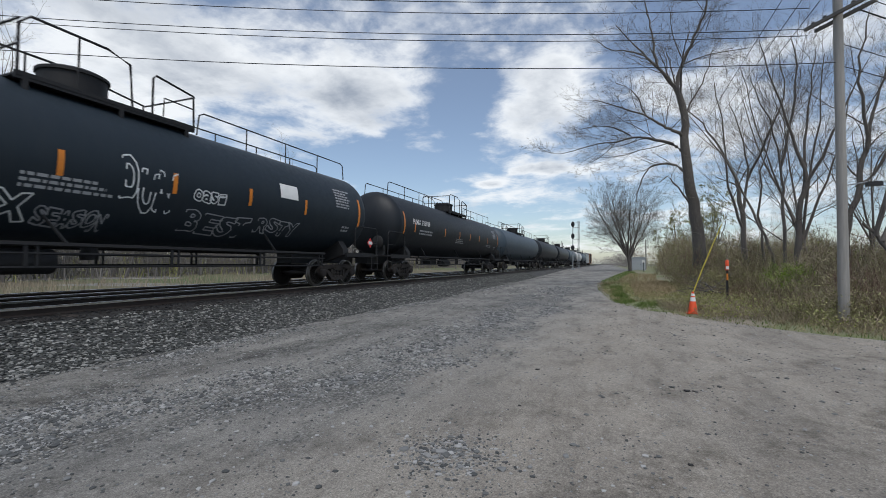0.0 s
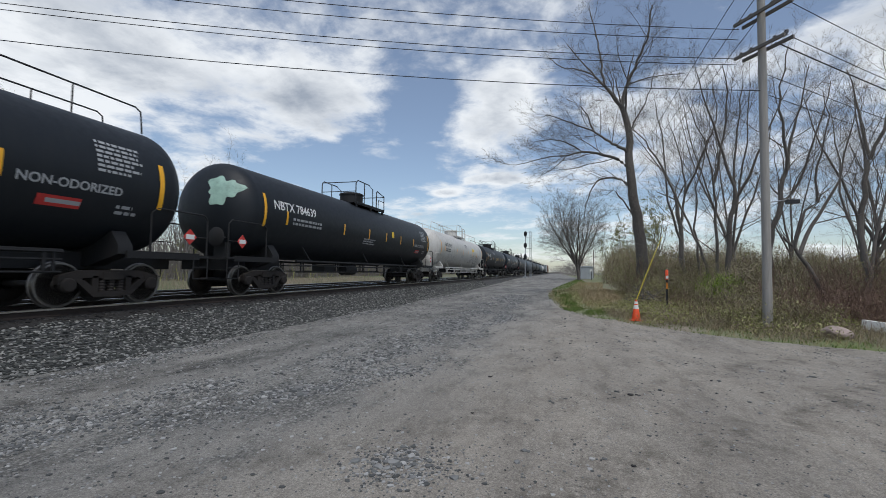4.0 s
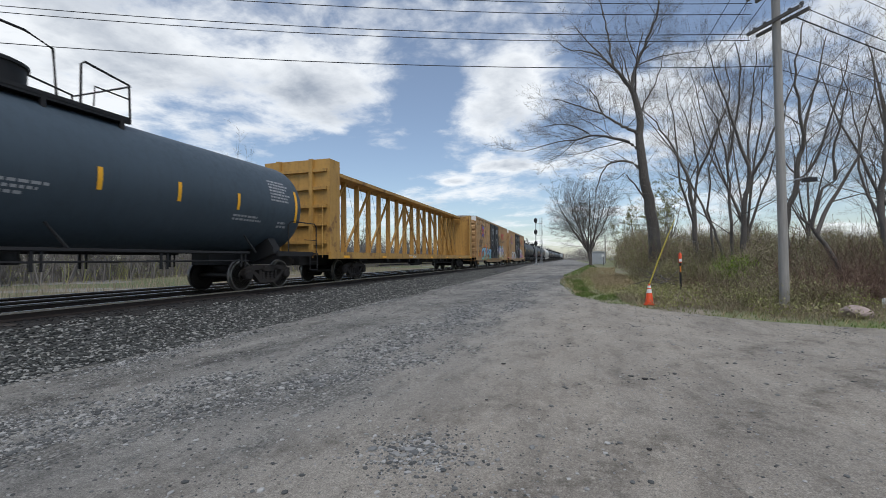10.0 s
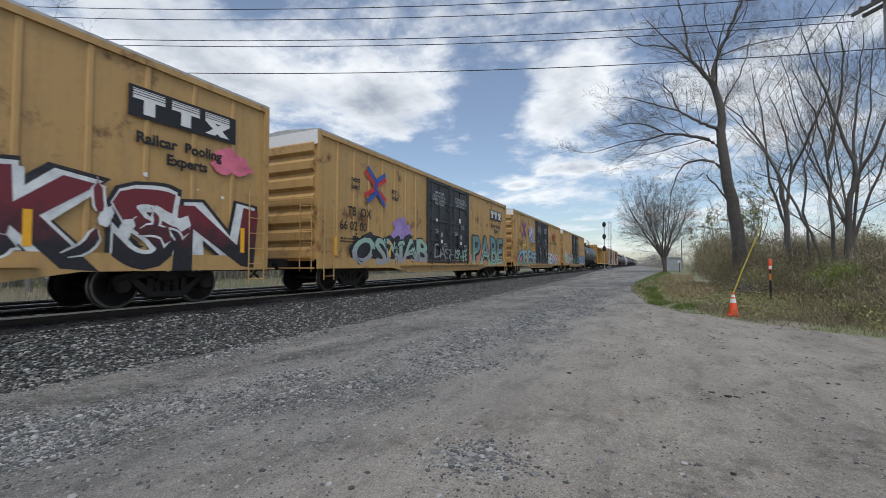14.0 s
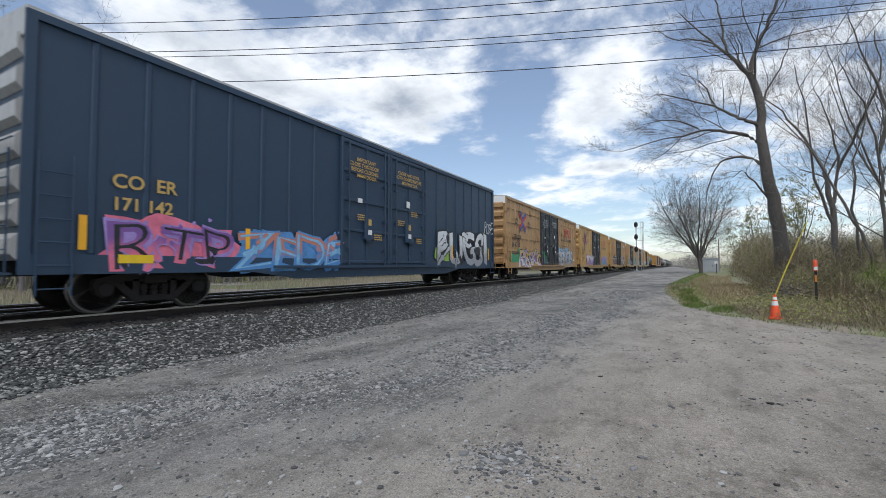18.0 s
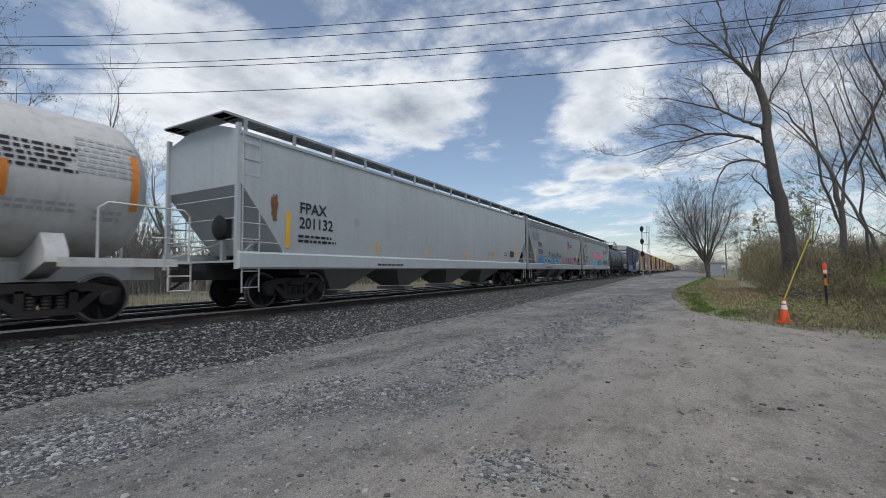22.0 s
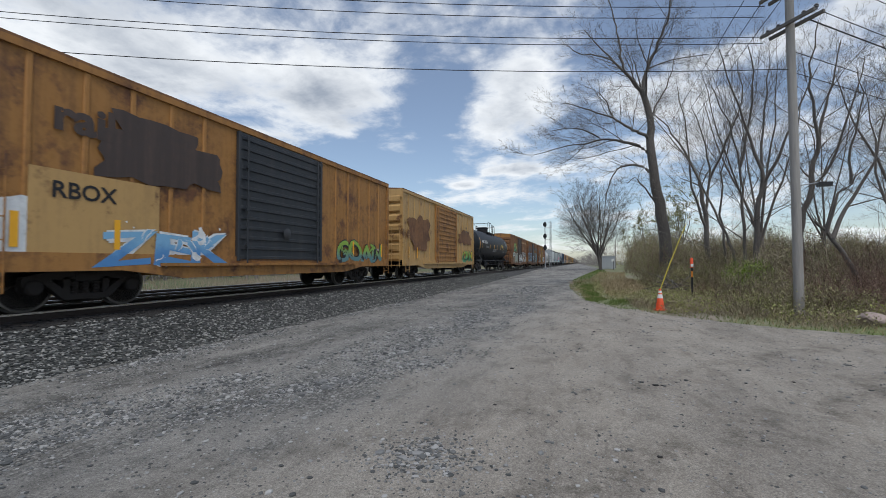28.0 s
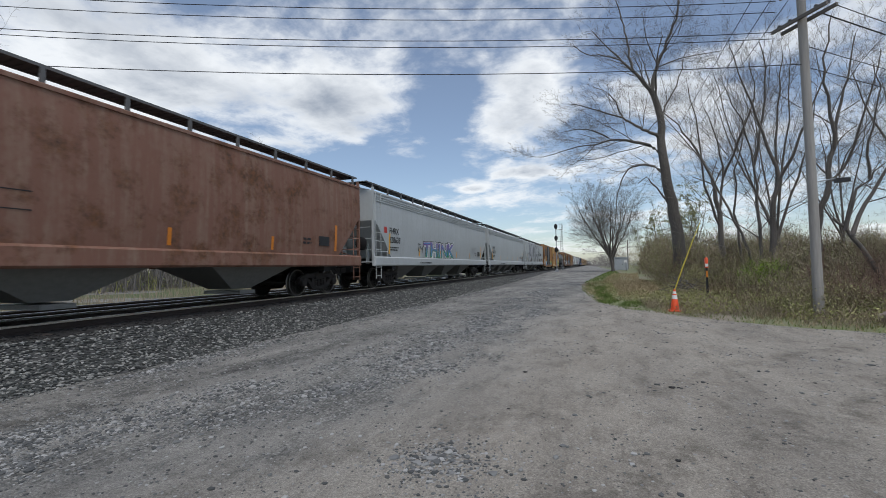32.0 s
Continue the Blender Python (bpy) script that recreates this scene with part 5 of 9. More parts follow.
# the trees along the wood's edge: stems as they fork and lean
EDGE_TREES = [
    (6.59, 27.0, "bark_pale", [([(0, 0, -0.1), (-0.1, 0, 2.0), (-0.24, 0, 4.2), (-0.43, 0, 6.0)], 0.17, 0.12), ([(-0.43, 0, 6.0), (-1.1, 0.2, 7.8), (-2.0, 0.3, 9.3), (-2.9, 0.4, 10.4)], 0.1, 0.02), ([(-0.24, 0, 4.2), (0.12, 0.4, 6.1), (0.05, 0.6, 8.1), (-0.57, 0.8, 10.4)], 0.1, 0.02),
                               ([(0.12, 0.4, 6.1), (0.85, 0, 8.0), (1.5, -0.3, 10.1), (1.4, -0.4, 12.3)], 0.09, 0.02), ([(0.7, -0.2, -0.1), (0.6, -0.2, 2.6), (0.48, -0.3, 4.8), (0.73, -0.4, 7.1), (1.2, -0.5, 9.4)], 0.1, 0.02), ([(-0.2, 0, 3.4), (-0.9, -0.5, 5.6), (-1.2, -0.9, 8.2), (-1.7, -1.2, 11.0)], 0.092, 0.02)]),
    (8.11, 25.0, "bark", [([(0, 0, -0.1), (0, 0, 2.0), (0.03, 0, 4.0), (0.37, 0, 5.4)], 0.16, 0.12), ([(0.37, 0, 5.4), (-0.13, 0.2, 7.8), (-0.72, 0.4, 10.2), (-1.3, 0.5, 12.6)], 0.11, 0.02), ([(0.37, 0, 5.4), (1.1, -0.3, 7.1), (1.65, -0.4, 8.6), (2.4, -0.5, 10.6)], 0.1, 0.02),
                          ([(-0.45, 0.3, -0.1), (-0.47, 0.3, 2.5), (-0.48, 0.3, 4.6), (-0.51, 0.4, 6.3), (-0.95, 0.6, 8.7), (-1.6, 0.8, 10.8)], 0.12, 0.02), ([(-0.51, 0.4, 6.3), (0.1, 0.8, 8.9), (0.37, 1.0, 11.3), (0.14, 1.0, 12.8)], 0.09, 0.02), ([(0.2, 0, 4.8), (0.6, 0.8, 7.4), (1.0, 1.2, 10.2), (1.2, 1.3, 12.2)], 0.092, 0.02)]),
    (9.08, 23.0, "bark", [([(0, 0, -0.1), (0.0, 0, 1.7), (0.11, 0, 3.2), (0.41, 0, 4.8), (0.74, 0, 6.3)], 0.16, 0.11), ([(0.74, 0, 6.3), (1.05, 0.2, 7.9), (1.5, 0.4, 9.4), (2.0, 0.5, 11.4)], 0.1, 0.02), ([(0.74, 0, 6.3), (0.5, -0.3, 8.5), (0.3, -0.5, 10.1), (0.68, -0.6, 11.9)], 0.092, 0.02),
                          ([(0.41, 0, 4.8), (1.35, 0.4, 5.8), (2.25, 0.6, 8.1), (2.9, 0.8, 10.6)], 0.1, 0.02)]),
    (8.9, 19.0, "bark", [([(0.5, 0, -0.1), (0.2, 0, 1.0), (-0.43, 0, 2.3), (-0.95, 0, 2.95)], 0.12, 0.05), ([(-0.6, 0, 2.5), (-0.4, -0.2, 3.7), (0.05, -0.2, 4.2), (0.6, -0.2, 4.9)], 0.08, 0.015), ([(-0.43, 0, 2.3), (0.12, 0.3, 3.4), (0.75, 0.4, 4.6), (1.3, 0.5, 6.1), (1.7, 0.5, 7.6)], 0.1, 0.015), ([(0.05, -0.2, 4.2), (0.0, -0.4, 5.5), (0.28, -0.5, 6.8), (0.22, -0.5, 8.1)], 0.06, 0.015)]),
    (11.62, 21.0, "bark_pale", [([(0, 0, -0.1), (0.0, 0, 1.7), (-0.2, 0, 3.1), (-0.06, 0, 4.7), (0.2, 0, 6.2)], 0.14, 0.1), ([(0.2, 0, 6.2), (0.07, 0.3, 8.1), (-0.2, 0.5, 10.2)], 0.092, 0.02), ([(0.2, 0, 6.2), (0.7, -0.2, 8.0), (1.2, -0.3, 9.6), (1.4, -0.3, 11.0)], 0.092, 0.02), ([(-0.2, 0, 3.1), (-0.58, 0.3, 4.4), (-0.63, 0.4, 6.3), (-0.9, 0.5, 8.4)], 0.08, 0.015),
                                ([(0.2, 0.2, -0.1), (0.3, 0.2, 2.0), (0.5, 0.2, 3.5), (0.9, 0.3, 5.1), (1.3, 0.3, 7.6), (1.5, 0.3, 9.6)], 0.1, 0.02)]),
    (7.37, 26.0, "bark_pale", [([(0.1, 0, -0.1), (0, 0, 2.0), (-0.52, 0, 3.5), (-1.47, 0.2, 6.0), (-2.45, 0.3, 7.9), (-3.8, 0.5, 9.9)], 0.092, 0.015)])]
made = []
for i, (x, y, m, limbs) in enumerate(EDGE_TREES):
    made.append(bare_tree(x, y, verge_z(x, y) - 0.05, m, 300 + 40 * i, TALL, limbs, "leaf_bud" if i in (0, 2, 4) else None, 0.013, 0.0034, 0.8, (30, 60), 0.8, 0.05))
    made[-1]["group"] = "woodland trees"
for i, (x, y, h, stems, r) in enumerate(((13.8, 24.5, 12.5, 4, 0.17), (16.8, 20.5, 11.0, 5, 0.16), (20.0, 24.5, 13.0, 4, 0.18), (10.6, 31.5, 13.5, 5, 0.18))):
    made.append(bare_tree(x, y, verge_z(x, y) - 0.05, ("bark", "bark_pale")[i % 2], 700 + 50 * i, TALL, vase(h, 40 + i, stems, r, 0.28, 0.2, (0.4 - 0.3 * i, 0)), "leaf_bud" if i % 2 else None, 0.013, 0.0034, 0.7, (30, 60), 0.8, 0.05))
    made[-1]["group"] = "woodland trees"
# deeper in the wood: turned copies
q = random.Random(5)
for i in range(15):
    x, y = q.uniform(8, 64), q.uniform(35, 76)
    if x < 10 + (y - 36) * 0.05:
        continue
    k = q.uniform(0.85, 1.2)
    ob = copy_thing(made[q.choice((0, 1, 2, 4, 6, 7, 8, 9))], pose(x, y, verge_z(min(x, 60), y) - 0.05, 0, 0, q.uniform(0, 360)))
    ob.scale = (k, k, k)
for x, y in ((14.6, 17.6), (23.5, 20), (19.5, 15.5), (30, 24), (38, 18)):
    ob = copy_thing(made[q.choice((4, 6, 7, 8))], pose(x, y, 0.2, 0, 0, q.uniform(0, 360)))
    k = q.uniform(0.8, 1.05)
    ob.scale = (k, k, k)
# the rounded tree by the hut, and yellow-budded ones behind it
bare_tree(2.6, 77, 0.45, "bark", 61, "broad leafless tree beside the metal hut", vase(13.0, 3, 8, 0.3, 0.2, 0.34, (-1.0, 0)) + [([(0, 0, 2.2), (-1.4, 0, 4.2), (-3.0, 0, 5.8), (-4.8, 0, 7.2)], 0.16, 0.03), ([(0, 0, 2.6), (-1.6, 0.5, 5), (-3.4, 0.6, 7.6), (-4.8, 0.6, 9.6)], 0.15, 0.03)], None, 0.03, 0.0085, 0.72, (32, 66), 0.9, 0.02)
bare_tree(3.4, 92, 0.45, "bark", 62, "broad leafless tree beyond the metal hut", vase(12.5, 4, 6, 0.3, 0.25, 0.3, (-0.6, 0)), None, 0.03, 0.0085, 0.55, (32, 66), 0.9, 0.02)
for i, (x, y, h) in enumerate(((11, 62, 9), (13.5, 70, 10), (10.5, 84, 9), (14, 96, 11), (10, 110, 10))):
    tree(x, y, 0.4, "bark_pale", 70 + i, "young tree hazed with yellow-green buds", upright(h, 9 + i, (0.2, 0), 4, 0.16), 4, "leaf_bud", 0.09, (4, 6))



def bramble(name, mounds, density, mat, seed, label, length=0.5, width=0.0045, rise=0.35, category="brush"):
    """Tangled canes heaped in mounds (x, y, half width, half depth, height)."""
    g = np.random.default_rng(seed)
    P, L = [], []
    for x, y, rx, ry, h in mounds:
        n = int(density * rx * ry * h)
        a, d = g.uniform(0, 6.2832, n), np.sqrt(g.uniform(0, 1, n))
        px, py = x + rx * d * np.cos(a), y + ry * d * np.sin(a)
        top = h * np.sqrt(np.clip(1.05 - d * d, 0.05, 1)) * (0.8 + 0.25 * np.sin(px * 3.1 + seed) * np.cos(py * 2.7))
        z0 = np.array([verge_z(u, v) for u, v in zip(px, py)])
        P.append(np.stack([px, py, z0 + top * g.uniform(0, 1, n) ** 0.8], 1))
        L.append(np.full(n, length * min(1.3, 0.6 + 0.4 * h)))
    P, L = np.concatenate(P), np.concatenate(L) * g.uniform(0.5, 1.4, sum(len(q) for q in L))
    n = len(P)
    way = g.normal(size=(n, 3)) + np.array([0, 0, rise * 2])
    way /= np.linalg.norm(way, axis=1)[:, None]
    side = np.cross(way, g.normal(size=(n, 3)))
    side /= np.linalg.norm(side, axis=1)[:, None]
    bend = np.cross(way, side) * (L * g.uniform(-0.2, 0.2, n))[:, None]
    w = side * (width * g.uniform(0.6, 1.5, n))[:, None]
    half = way * (L / 2)[:, None]
    v = np.stack([P - half - w, P - half + w, P + bend + w * 0.8, P + bend - w * 0.8, P + half], 1).reshape(-1, 3)
    k = np.arange(n)[:, None] * 5
    me = bpy.data.meshes.new(name)
    me.from_pydata(v.tolist(), [], (k + np.array([0, 1, 2, 3])).tolist() + (k + np.array([3, 2, 4])).tolist())
    tagged(part(name, me, mat), label, category, "", "stuff")
    return P


q = random.Random(41)


def mounds_along(n, y0, y1, x0, x1, dmin, dmax, size, tall):
    out = []
    while len(out) < n:
        x, y = q.uniform(x0, x1), q.uniform(y0, y1)
        k = q.uniform(*size)
        clear = (x - k) / y > 0.082 or y < 24
        near_bush = 0.27 < x / y < 0.345 and y < 20.2
        litter = min(math.hypot(x - 6.7, y - 13.2), math.hypot(x - 8.5, y - 13.8)) < 1.1
        if dmin < verge_d(x, y) < dmax and clear and not near_bush and not litter:
            out.append((x, y, k, k * q.uniform(0.7, 1.0), q.uniform(*tall)))
    return out


straw = [(1.7, 23.5, 0.7, 1.8, 0.36), (2.3, 26.5, 0.9, 2.2, 0.42), (1.9, 30.5, 0.9, 2.6, 0.42), (2.1, 25.0, 0.6, 0.9, 0.35), (2.9, 34.0, 0.9, 1.8, 0.4), (9.0, 13.4, 1.2, 0.5, 0.22), (11.5, 13.0, 1.4, 0.6, 0.25), (6.6, 13.9, 0.7, 0.4, 0.2)]
bramble("straw_tufts", straw, 4200, "grass_straw", 80, "pale dead grass standing in tufts", 0.42, 0.009, 0.8, "grass")
turf = [(0.45, 20.5, 0.45, 1.3, 0.12), (0.3, 23.0, 0.45, 1.5, 0.14), (0.25, 26.0, 0.5, 1.8, 0.16), (0.3, 29.5, 0.5, 2.2, 0.16), (1.3, 18.4, 0.5, 0.9, 0.1)]
bramble("green_turf", turf, 16000, "grass_green", 79, "fresh green grass along the drive", 0.2, 0.006, 0.9, "grass")
low = mounds_along(46, 12.8, 22, 2.4, 15, 0.45, 3.2, (0.5, 0.9), (0.25, 0.6))
P = bramble("low_bramble", low, 900, "twig_tan", 81, "low tangle of tan dead canes on the verge", 0.34, 0.004, 0.15)
flecks("bramble_leaves", P + np.array([0, 0, 0.04]), 0.024, "leaf_spring", 82)
tagged(bpy.data.objects["bramble_leaves"], "small yellow-green leaves on the low bramble", "leaves", "", "stuff")
mid = mounds_along(44, 14.5, 22, 5.2, 24, 2.2, 16, (0.8, 1.5), (0.9, 1.5))
P = bramble("red_thicket", [m for m in mid if m[0] / m[1] > 0.42], 640, "twig_red", 83, "dense red-brown leafless thicket at the wood's edge", 0.6, 0.005, 0.5)
flecks("thicket_leaves", P[::3], 0.024, "weed_olive", 84)
tagged(bpy.data.objects["thicket_leaves"], "sparse olive leaves in the thicket", "leaves", "", "stuff")
P = bramble("tan_thicket", [m for m in mid if m[0] / m[1] <= 0.42], 600, "twig_tan", 89, "tan thicket greening with first leaves", 0.55, 0.0045, 0.5)
flecks("first_leaves", np.repeat(P, 2, 0) + np.random.default_rng(3).normal(0, 0.08, (2 * len(P), 3)), 0.026, "weed_olive", 90)
tagged(bpy.data.objects["first_leaves"], "yellow-green first leaves on the tan thicket", "leaves", "", "stuff")
tall = mounds_along(70, 20, 38, 4.2, 34, 3.0, 40, (1.2, 2.2), (2.0, 3.4))
P = bramble("brown_thicket", tall, 230, "twig_tan", 85, "tall brown thicket under the bare trees", 0.9, 0.008, 0.7)
flecks("thicket_buds", np.repeat(P, 2, 0) + np.random.default_rng(4).normal(0, 0.1, (2 * len(P), 3)), 0.034, "leaf_bud", 86)
tagged(bpy.data.objects["thicket_buds"], "first olive leaves in the tall thicket", "leaves", "", "stuff")
back = [(x, y, rx, ry, 1.2 + y * q.uniform(0.045, 0.085)) for x, y, rx, ry, h in mounds_along(80, 38, 110, 5.5, 80, 3.0, 90, (2.0, 4.0), (3.0, 4.6))]
back += [(0.108 * y + o, y, 2.0, 3.0, hh) for y, o, hh in ((58, 0.6, 5.5), (64, 2.2, 6.5), (72, 1.4, 6.0), (80, 3.0, 7.5), (95, 1.5, 8.0), (104, 4.5, 8.5), (48, 1.6, 4.5), (112, 0.5, 8.0), (84, 0.2, 6.0), (90, 0.4, 7.0))]
P = bramble("deep_thicket", back, 17, "twig_tan", 87, "brown thicket deep in the wood", 1.8, 0.016, 0.9)
flecks("deep_buds", np.repeat(P, 2, 0) + np.random.default_rng(5).normal(0, 0.3, (2 * len(P), 3)), 0.07, "leaf_bud", 88)
tagged(bpy.data.objects["deep_buds"], "hazy yellow-green buds deep in the wood", "leaves", "", "stuff")

# trees beyond the railway
far_trees = []
for i, (h, fk) in enumerate(((12, 4), (14, 4), (10.5, 5))):
    far_trees.append(tree(-44 - 4 * i, 16 + 9 * i, -0.1, "bark_far", 500 + i, "leafless tree beyond the field", upright(h, 80 + i, (0.3, 0), fk, 0.22), 4, "leaf_bud" if i == 1 else None, 0.06, (4, 6)))
    far_trees[-1]["group"] = "trees beyond the field"
q = random.Random(8)
for i in range(60):
    t0 = q.random()
    y = -10 + 330 * t0 ** 1.3
    x = -38 - 0.04 * y - q.uniform(0, 26)
    if i % 9 == 0:
        x = -33 - q.uniform(0, 4)
    s = q.uniform(0.5, 0.95) if i % 4 else q.uniform(0.8, 1.1)
    ob = copy_thing(far_trees[q.randrange(3)], pose(x, y, -0.15, 0, 0, q.uniform(0, 360)))
    ob.scale = (s, s, s)


def scrub(name, pts, h, mat, seed, label):
    """A far hedge of crowded twigs, seen as a haze."""
    t = Twigs(seed)
    r = t.r
    for (x0, y0), (x1, y1), n in pts:
        for i in range(n):
            u = r.random()
            p = Vector((x0 + (x1 - x0) * u + r.gauss(0, 1.6), y0 + (y1 - y0) * u + r.gauss(0, 1.6), -0.2))
            hh = h * r.uniform(0.4, 1.1)
            t.grow(p, Vector((r.gauss(0, 0.2), r.gauss(0, 0.2), 1)), hh * 0.7, 0.045, 2, 3, (5, 8), 0.15, 0.1, (20, 55), (0.4, 0.65), 0.6, 3, 0.1)
    return tagged(part(name, t.mesh(name), mat), label, "hedge", "", "stuff")


scrub("wood_undergrowth", [((9, 33), (48, 30), 150), ((8, 44), (60, 46), 160), ((9, 58), (60, 66), 120), ((24, 12), (46, 20), 90)], 4.0, "twig_red", 34, "brown undergrowth deep in the leafless wood")
for tx, ty, th in ((-37, 11.2, 15.5), (-34.5, 13.2, 13.5), (-39, 16.5, 12)):
    tree(tx, ty, -0.1, "bark_far", 600 + int(th), "tall leafless tree beyond the railway", upright(th, int(th * 3), (0.5, 0), 4, 0.2), 4, None, 0.05, (4, 7))
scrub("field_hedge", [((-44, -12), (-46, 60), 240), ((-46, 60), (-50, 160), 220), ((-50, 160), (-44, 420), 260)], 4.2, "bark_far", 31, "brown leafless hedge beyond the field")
def far_wood(name, segs, h, n, size, mat, seed, label):
    """A far wood's bulk: crowded small clumps, thinning towards an uneven top."""
    r = random.Random(seed)
    pts = []
    for (x0, y0), (x1, y1), share in segs:
        for i in range(int(n * share)):
            u = r.random()
            x, y = x0 + (x1 - x0) * u + r.gauss(0, 2.0), y0 + (y1 - y0) * u + r.gauss(0, 2.0)
            top = h * (0.62 + 0.38 * noise.noise(Vector((x * 0.09, y * 0.09, seed))) + 0.16 * noise.noise(Vector((x * 0.5, y * 0.5, seed))))
            pts.append((x, y, top * r.random() ** 1.25))
    ob = flecks(name, pts, size, mat, seed)
    return tagged(ob, label, "woods", "", "stuff")


far_wood("end_of_drive_woods", [((4.5, 128), (3.0, 300), 0.3), ((3.0, 300), (-9, 420), 0.35), ((-60, 440), (-12, 430), 0.35)], 9.5, 9000, 0.22, "bark_far", 51, "grey distant bare woods at the end of the drive")
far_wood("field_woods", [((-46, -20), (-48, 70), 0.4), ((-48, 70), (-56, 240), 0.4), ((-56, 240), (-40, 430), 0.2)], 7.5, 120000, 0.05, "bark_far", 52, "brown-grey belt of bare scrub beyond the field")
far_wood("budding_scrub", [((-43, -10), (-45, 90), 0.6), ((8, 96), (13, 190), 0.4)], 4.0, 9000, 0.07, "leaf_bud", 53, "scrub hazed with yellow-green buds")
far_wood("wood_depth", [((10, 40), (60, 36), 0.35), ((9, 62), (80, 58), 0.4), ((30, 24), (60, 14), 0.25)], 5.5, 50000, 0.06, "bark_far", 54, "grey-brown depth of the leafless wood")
pl = [q for q in (on_verge(random.Random(i), 3.5, 34, 12.5, 30, 2.2, 30) for i in range(12000)) if q]
blades("wood_brush", pl, 0.7, 0.005, "twig_red", 56, 1.0, "red-brown leafless brush along the wood's edge", "brush")
far_wood("wood_buds", [((7, 30), (40, 30), 0.6), ((9, 50), (40, 50), 0.4)], 5.0, 7000, 0.04, "leaf_bud", 55, "first yellow-green leaves in the undergrowth")
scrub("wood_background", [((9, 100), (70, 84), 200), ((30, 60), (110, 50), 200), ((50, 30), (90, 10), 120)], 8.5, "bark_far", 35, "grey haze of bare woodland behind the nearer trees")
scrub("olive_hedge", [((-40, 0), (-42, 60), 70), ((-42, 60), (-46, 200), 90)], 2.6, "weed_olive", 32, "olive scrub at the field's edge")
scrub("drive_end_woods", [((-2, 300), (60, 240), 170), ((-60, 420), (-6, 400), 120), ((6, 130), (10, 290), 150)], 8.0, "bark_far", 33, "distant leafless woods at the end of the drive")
pl = []
q = random.Random(2)
while len(pl) < 9000:
    x, y = -18.5 - 16 * q.random() ** 1.5, -2 + 70 * q.random() ** 1.4
    pl.append((x, y, -0.05))
blades("field_straw", pl, 0.55, 0.014, "field_stalk", 9, 0.3, "tall straw-coloured grass beside the far track")


def belt_chunk():
    """A stretch of the leafless belt beyond the field: crowded small trees."""
    t = Twigs(91)
    t.least = 0.022
    r = t.r
    for i in range(84):
        p = Vector((r.gauss(0, 2.4), r.uniform(-7, 7), -0.3))
        hh = 8.0 * r.uniform(0.35, 1.0) * (1.25 if i % 9 == 0 else 1.0)
        t.grow(p, Vector((r.gauss(0, 0.12), r.gauss(0, 0.12), 1)), hh * 0.72, r.uniform(0.05, 0.09), 2, 4, (5, 7), 0.13, 0.12, (20, 50), (0.3, 0.5), 0.6, 3, 0.15)
    return t.mesh("leafless_belt")


chunk = belt_chunk()
q = random.Random(14)
for row in range(2):
    y = 4.0 + 6 * row
    while y < 330:
        ob = tagged(part("leafless_belt", chunk, "bark_far"), "brown-grey belt of leafless trees beyond the field", "woods", "belt beyond the field", "stuff")
        k = q.uniform(0.75, 1.15)
        ob.location = (-43 - 9 * row - 0.03 * y + q.uniform(-1.5, 1.5), y, -0.1)
        ob.rotation_euler = (0, 0, math.pi * q.randrange(2) + q.uniform(-0.15, 0.15))
        ob.scale = (1, 1, k)
        y += 11 + 0.03 * y

# ---- signal, hut, pole, cone ----
def signal_mast(x, y, z):
    s = thing("railway_signal", "tall black three-head railway signal on a silver mast with ladder", "railway signal", (x, y, z))
    part("foundation", Shape().box(-0.35, 0.35, -0.35, 0.35, -0.3, 0.12), "galvanised", s)
    part("mast", Shape().lathe([(0.14, 0.1), (0.14, 0.3), (0.09, 0.34), (0.08, 8.6), (0.05, 8.7)], "z", 12), "galvanised", s)
    for h in (3.9, 6.1, 8.3):
        hd = Shape()
        hd.prism([(0.32 * math.cos(a), h + 0.52 * math.sin(a) * (0.9 if abs(math.sin(a)) < 0.9 else 1.0)) for a in [2 * math.pi * i / 20 for i in range(20)]], -0.18, -0.10, "y")
        hd.box(-0.16, 0.16, -0.1, 0.15, h - 0.4, h + 0.4)
        ob = part("signal_head", hd, "signal_black", s)
        for dz in (-0.26, 0.0, 0.26):
            hood = Shape().lathe([(0.11, -0.42), (0.12, -0.42), (0.12, -0.17), (0.11, -0.17)], "y", 12, (0, 0, h + dz))
            part("hood", hood, "signal_black", ob)
            part("lens", Shape().lathe([(0.1, -0.2), (0.09, -0.19), (0.02, -0.185)], "y", 12, (0, 0, h + dz)), "signal_lens", ob)
    ld = Shape()
    ladder(ld, 1.0, 0.3, 0.0, 8.9, 0.0, 0.03, step=99)
    for xx in (0.75, 1.15):
        ld.tube([(xx, 0.35, -0.1), (xx, 0.35, 8.9)], 0.025, 5)
    for zz in np.arange(0.2, 8.8, 0.33):
        ld.tube([(0.75, 0.35, zz), (1.15, 0.35, zz)], 0.015, 4)
    for h in (3.3, 5.5, 7.7):
        ld.box(0.0, 1.2, 0.2, 0.7, h, h + 0.05)
        for xx in (0.1, 1.2):
            ld.tube([(xx, 0.7, h), (xx, 0.7, h + 1.0)], 0.02, 4)
        ld.tube([(0.1, 0.7, h + 1.0), (1.2, 0.7, h + 1.0)], 0.02, 4)
    part("ladder", ld, "galvanised", s)
    return s


signal_mast(-7.0, 84.0, 0.6)


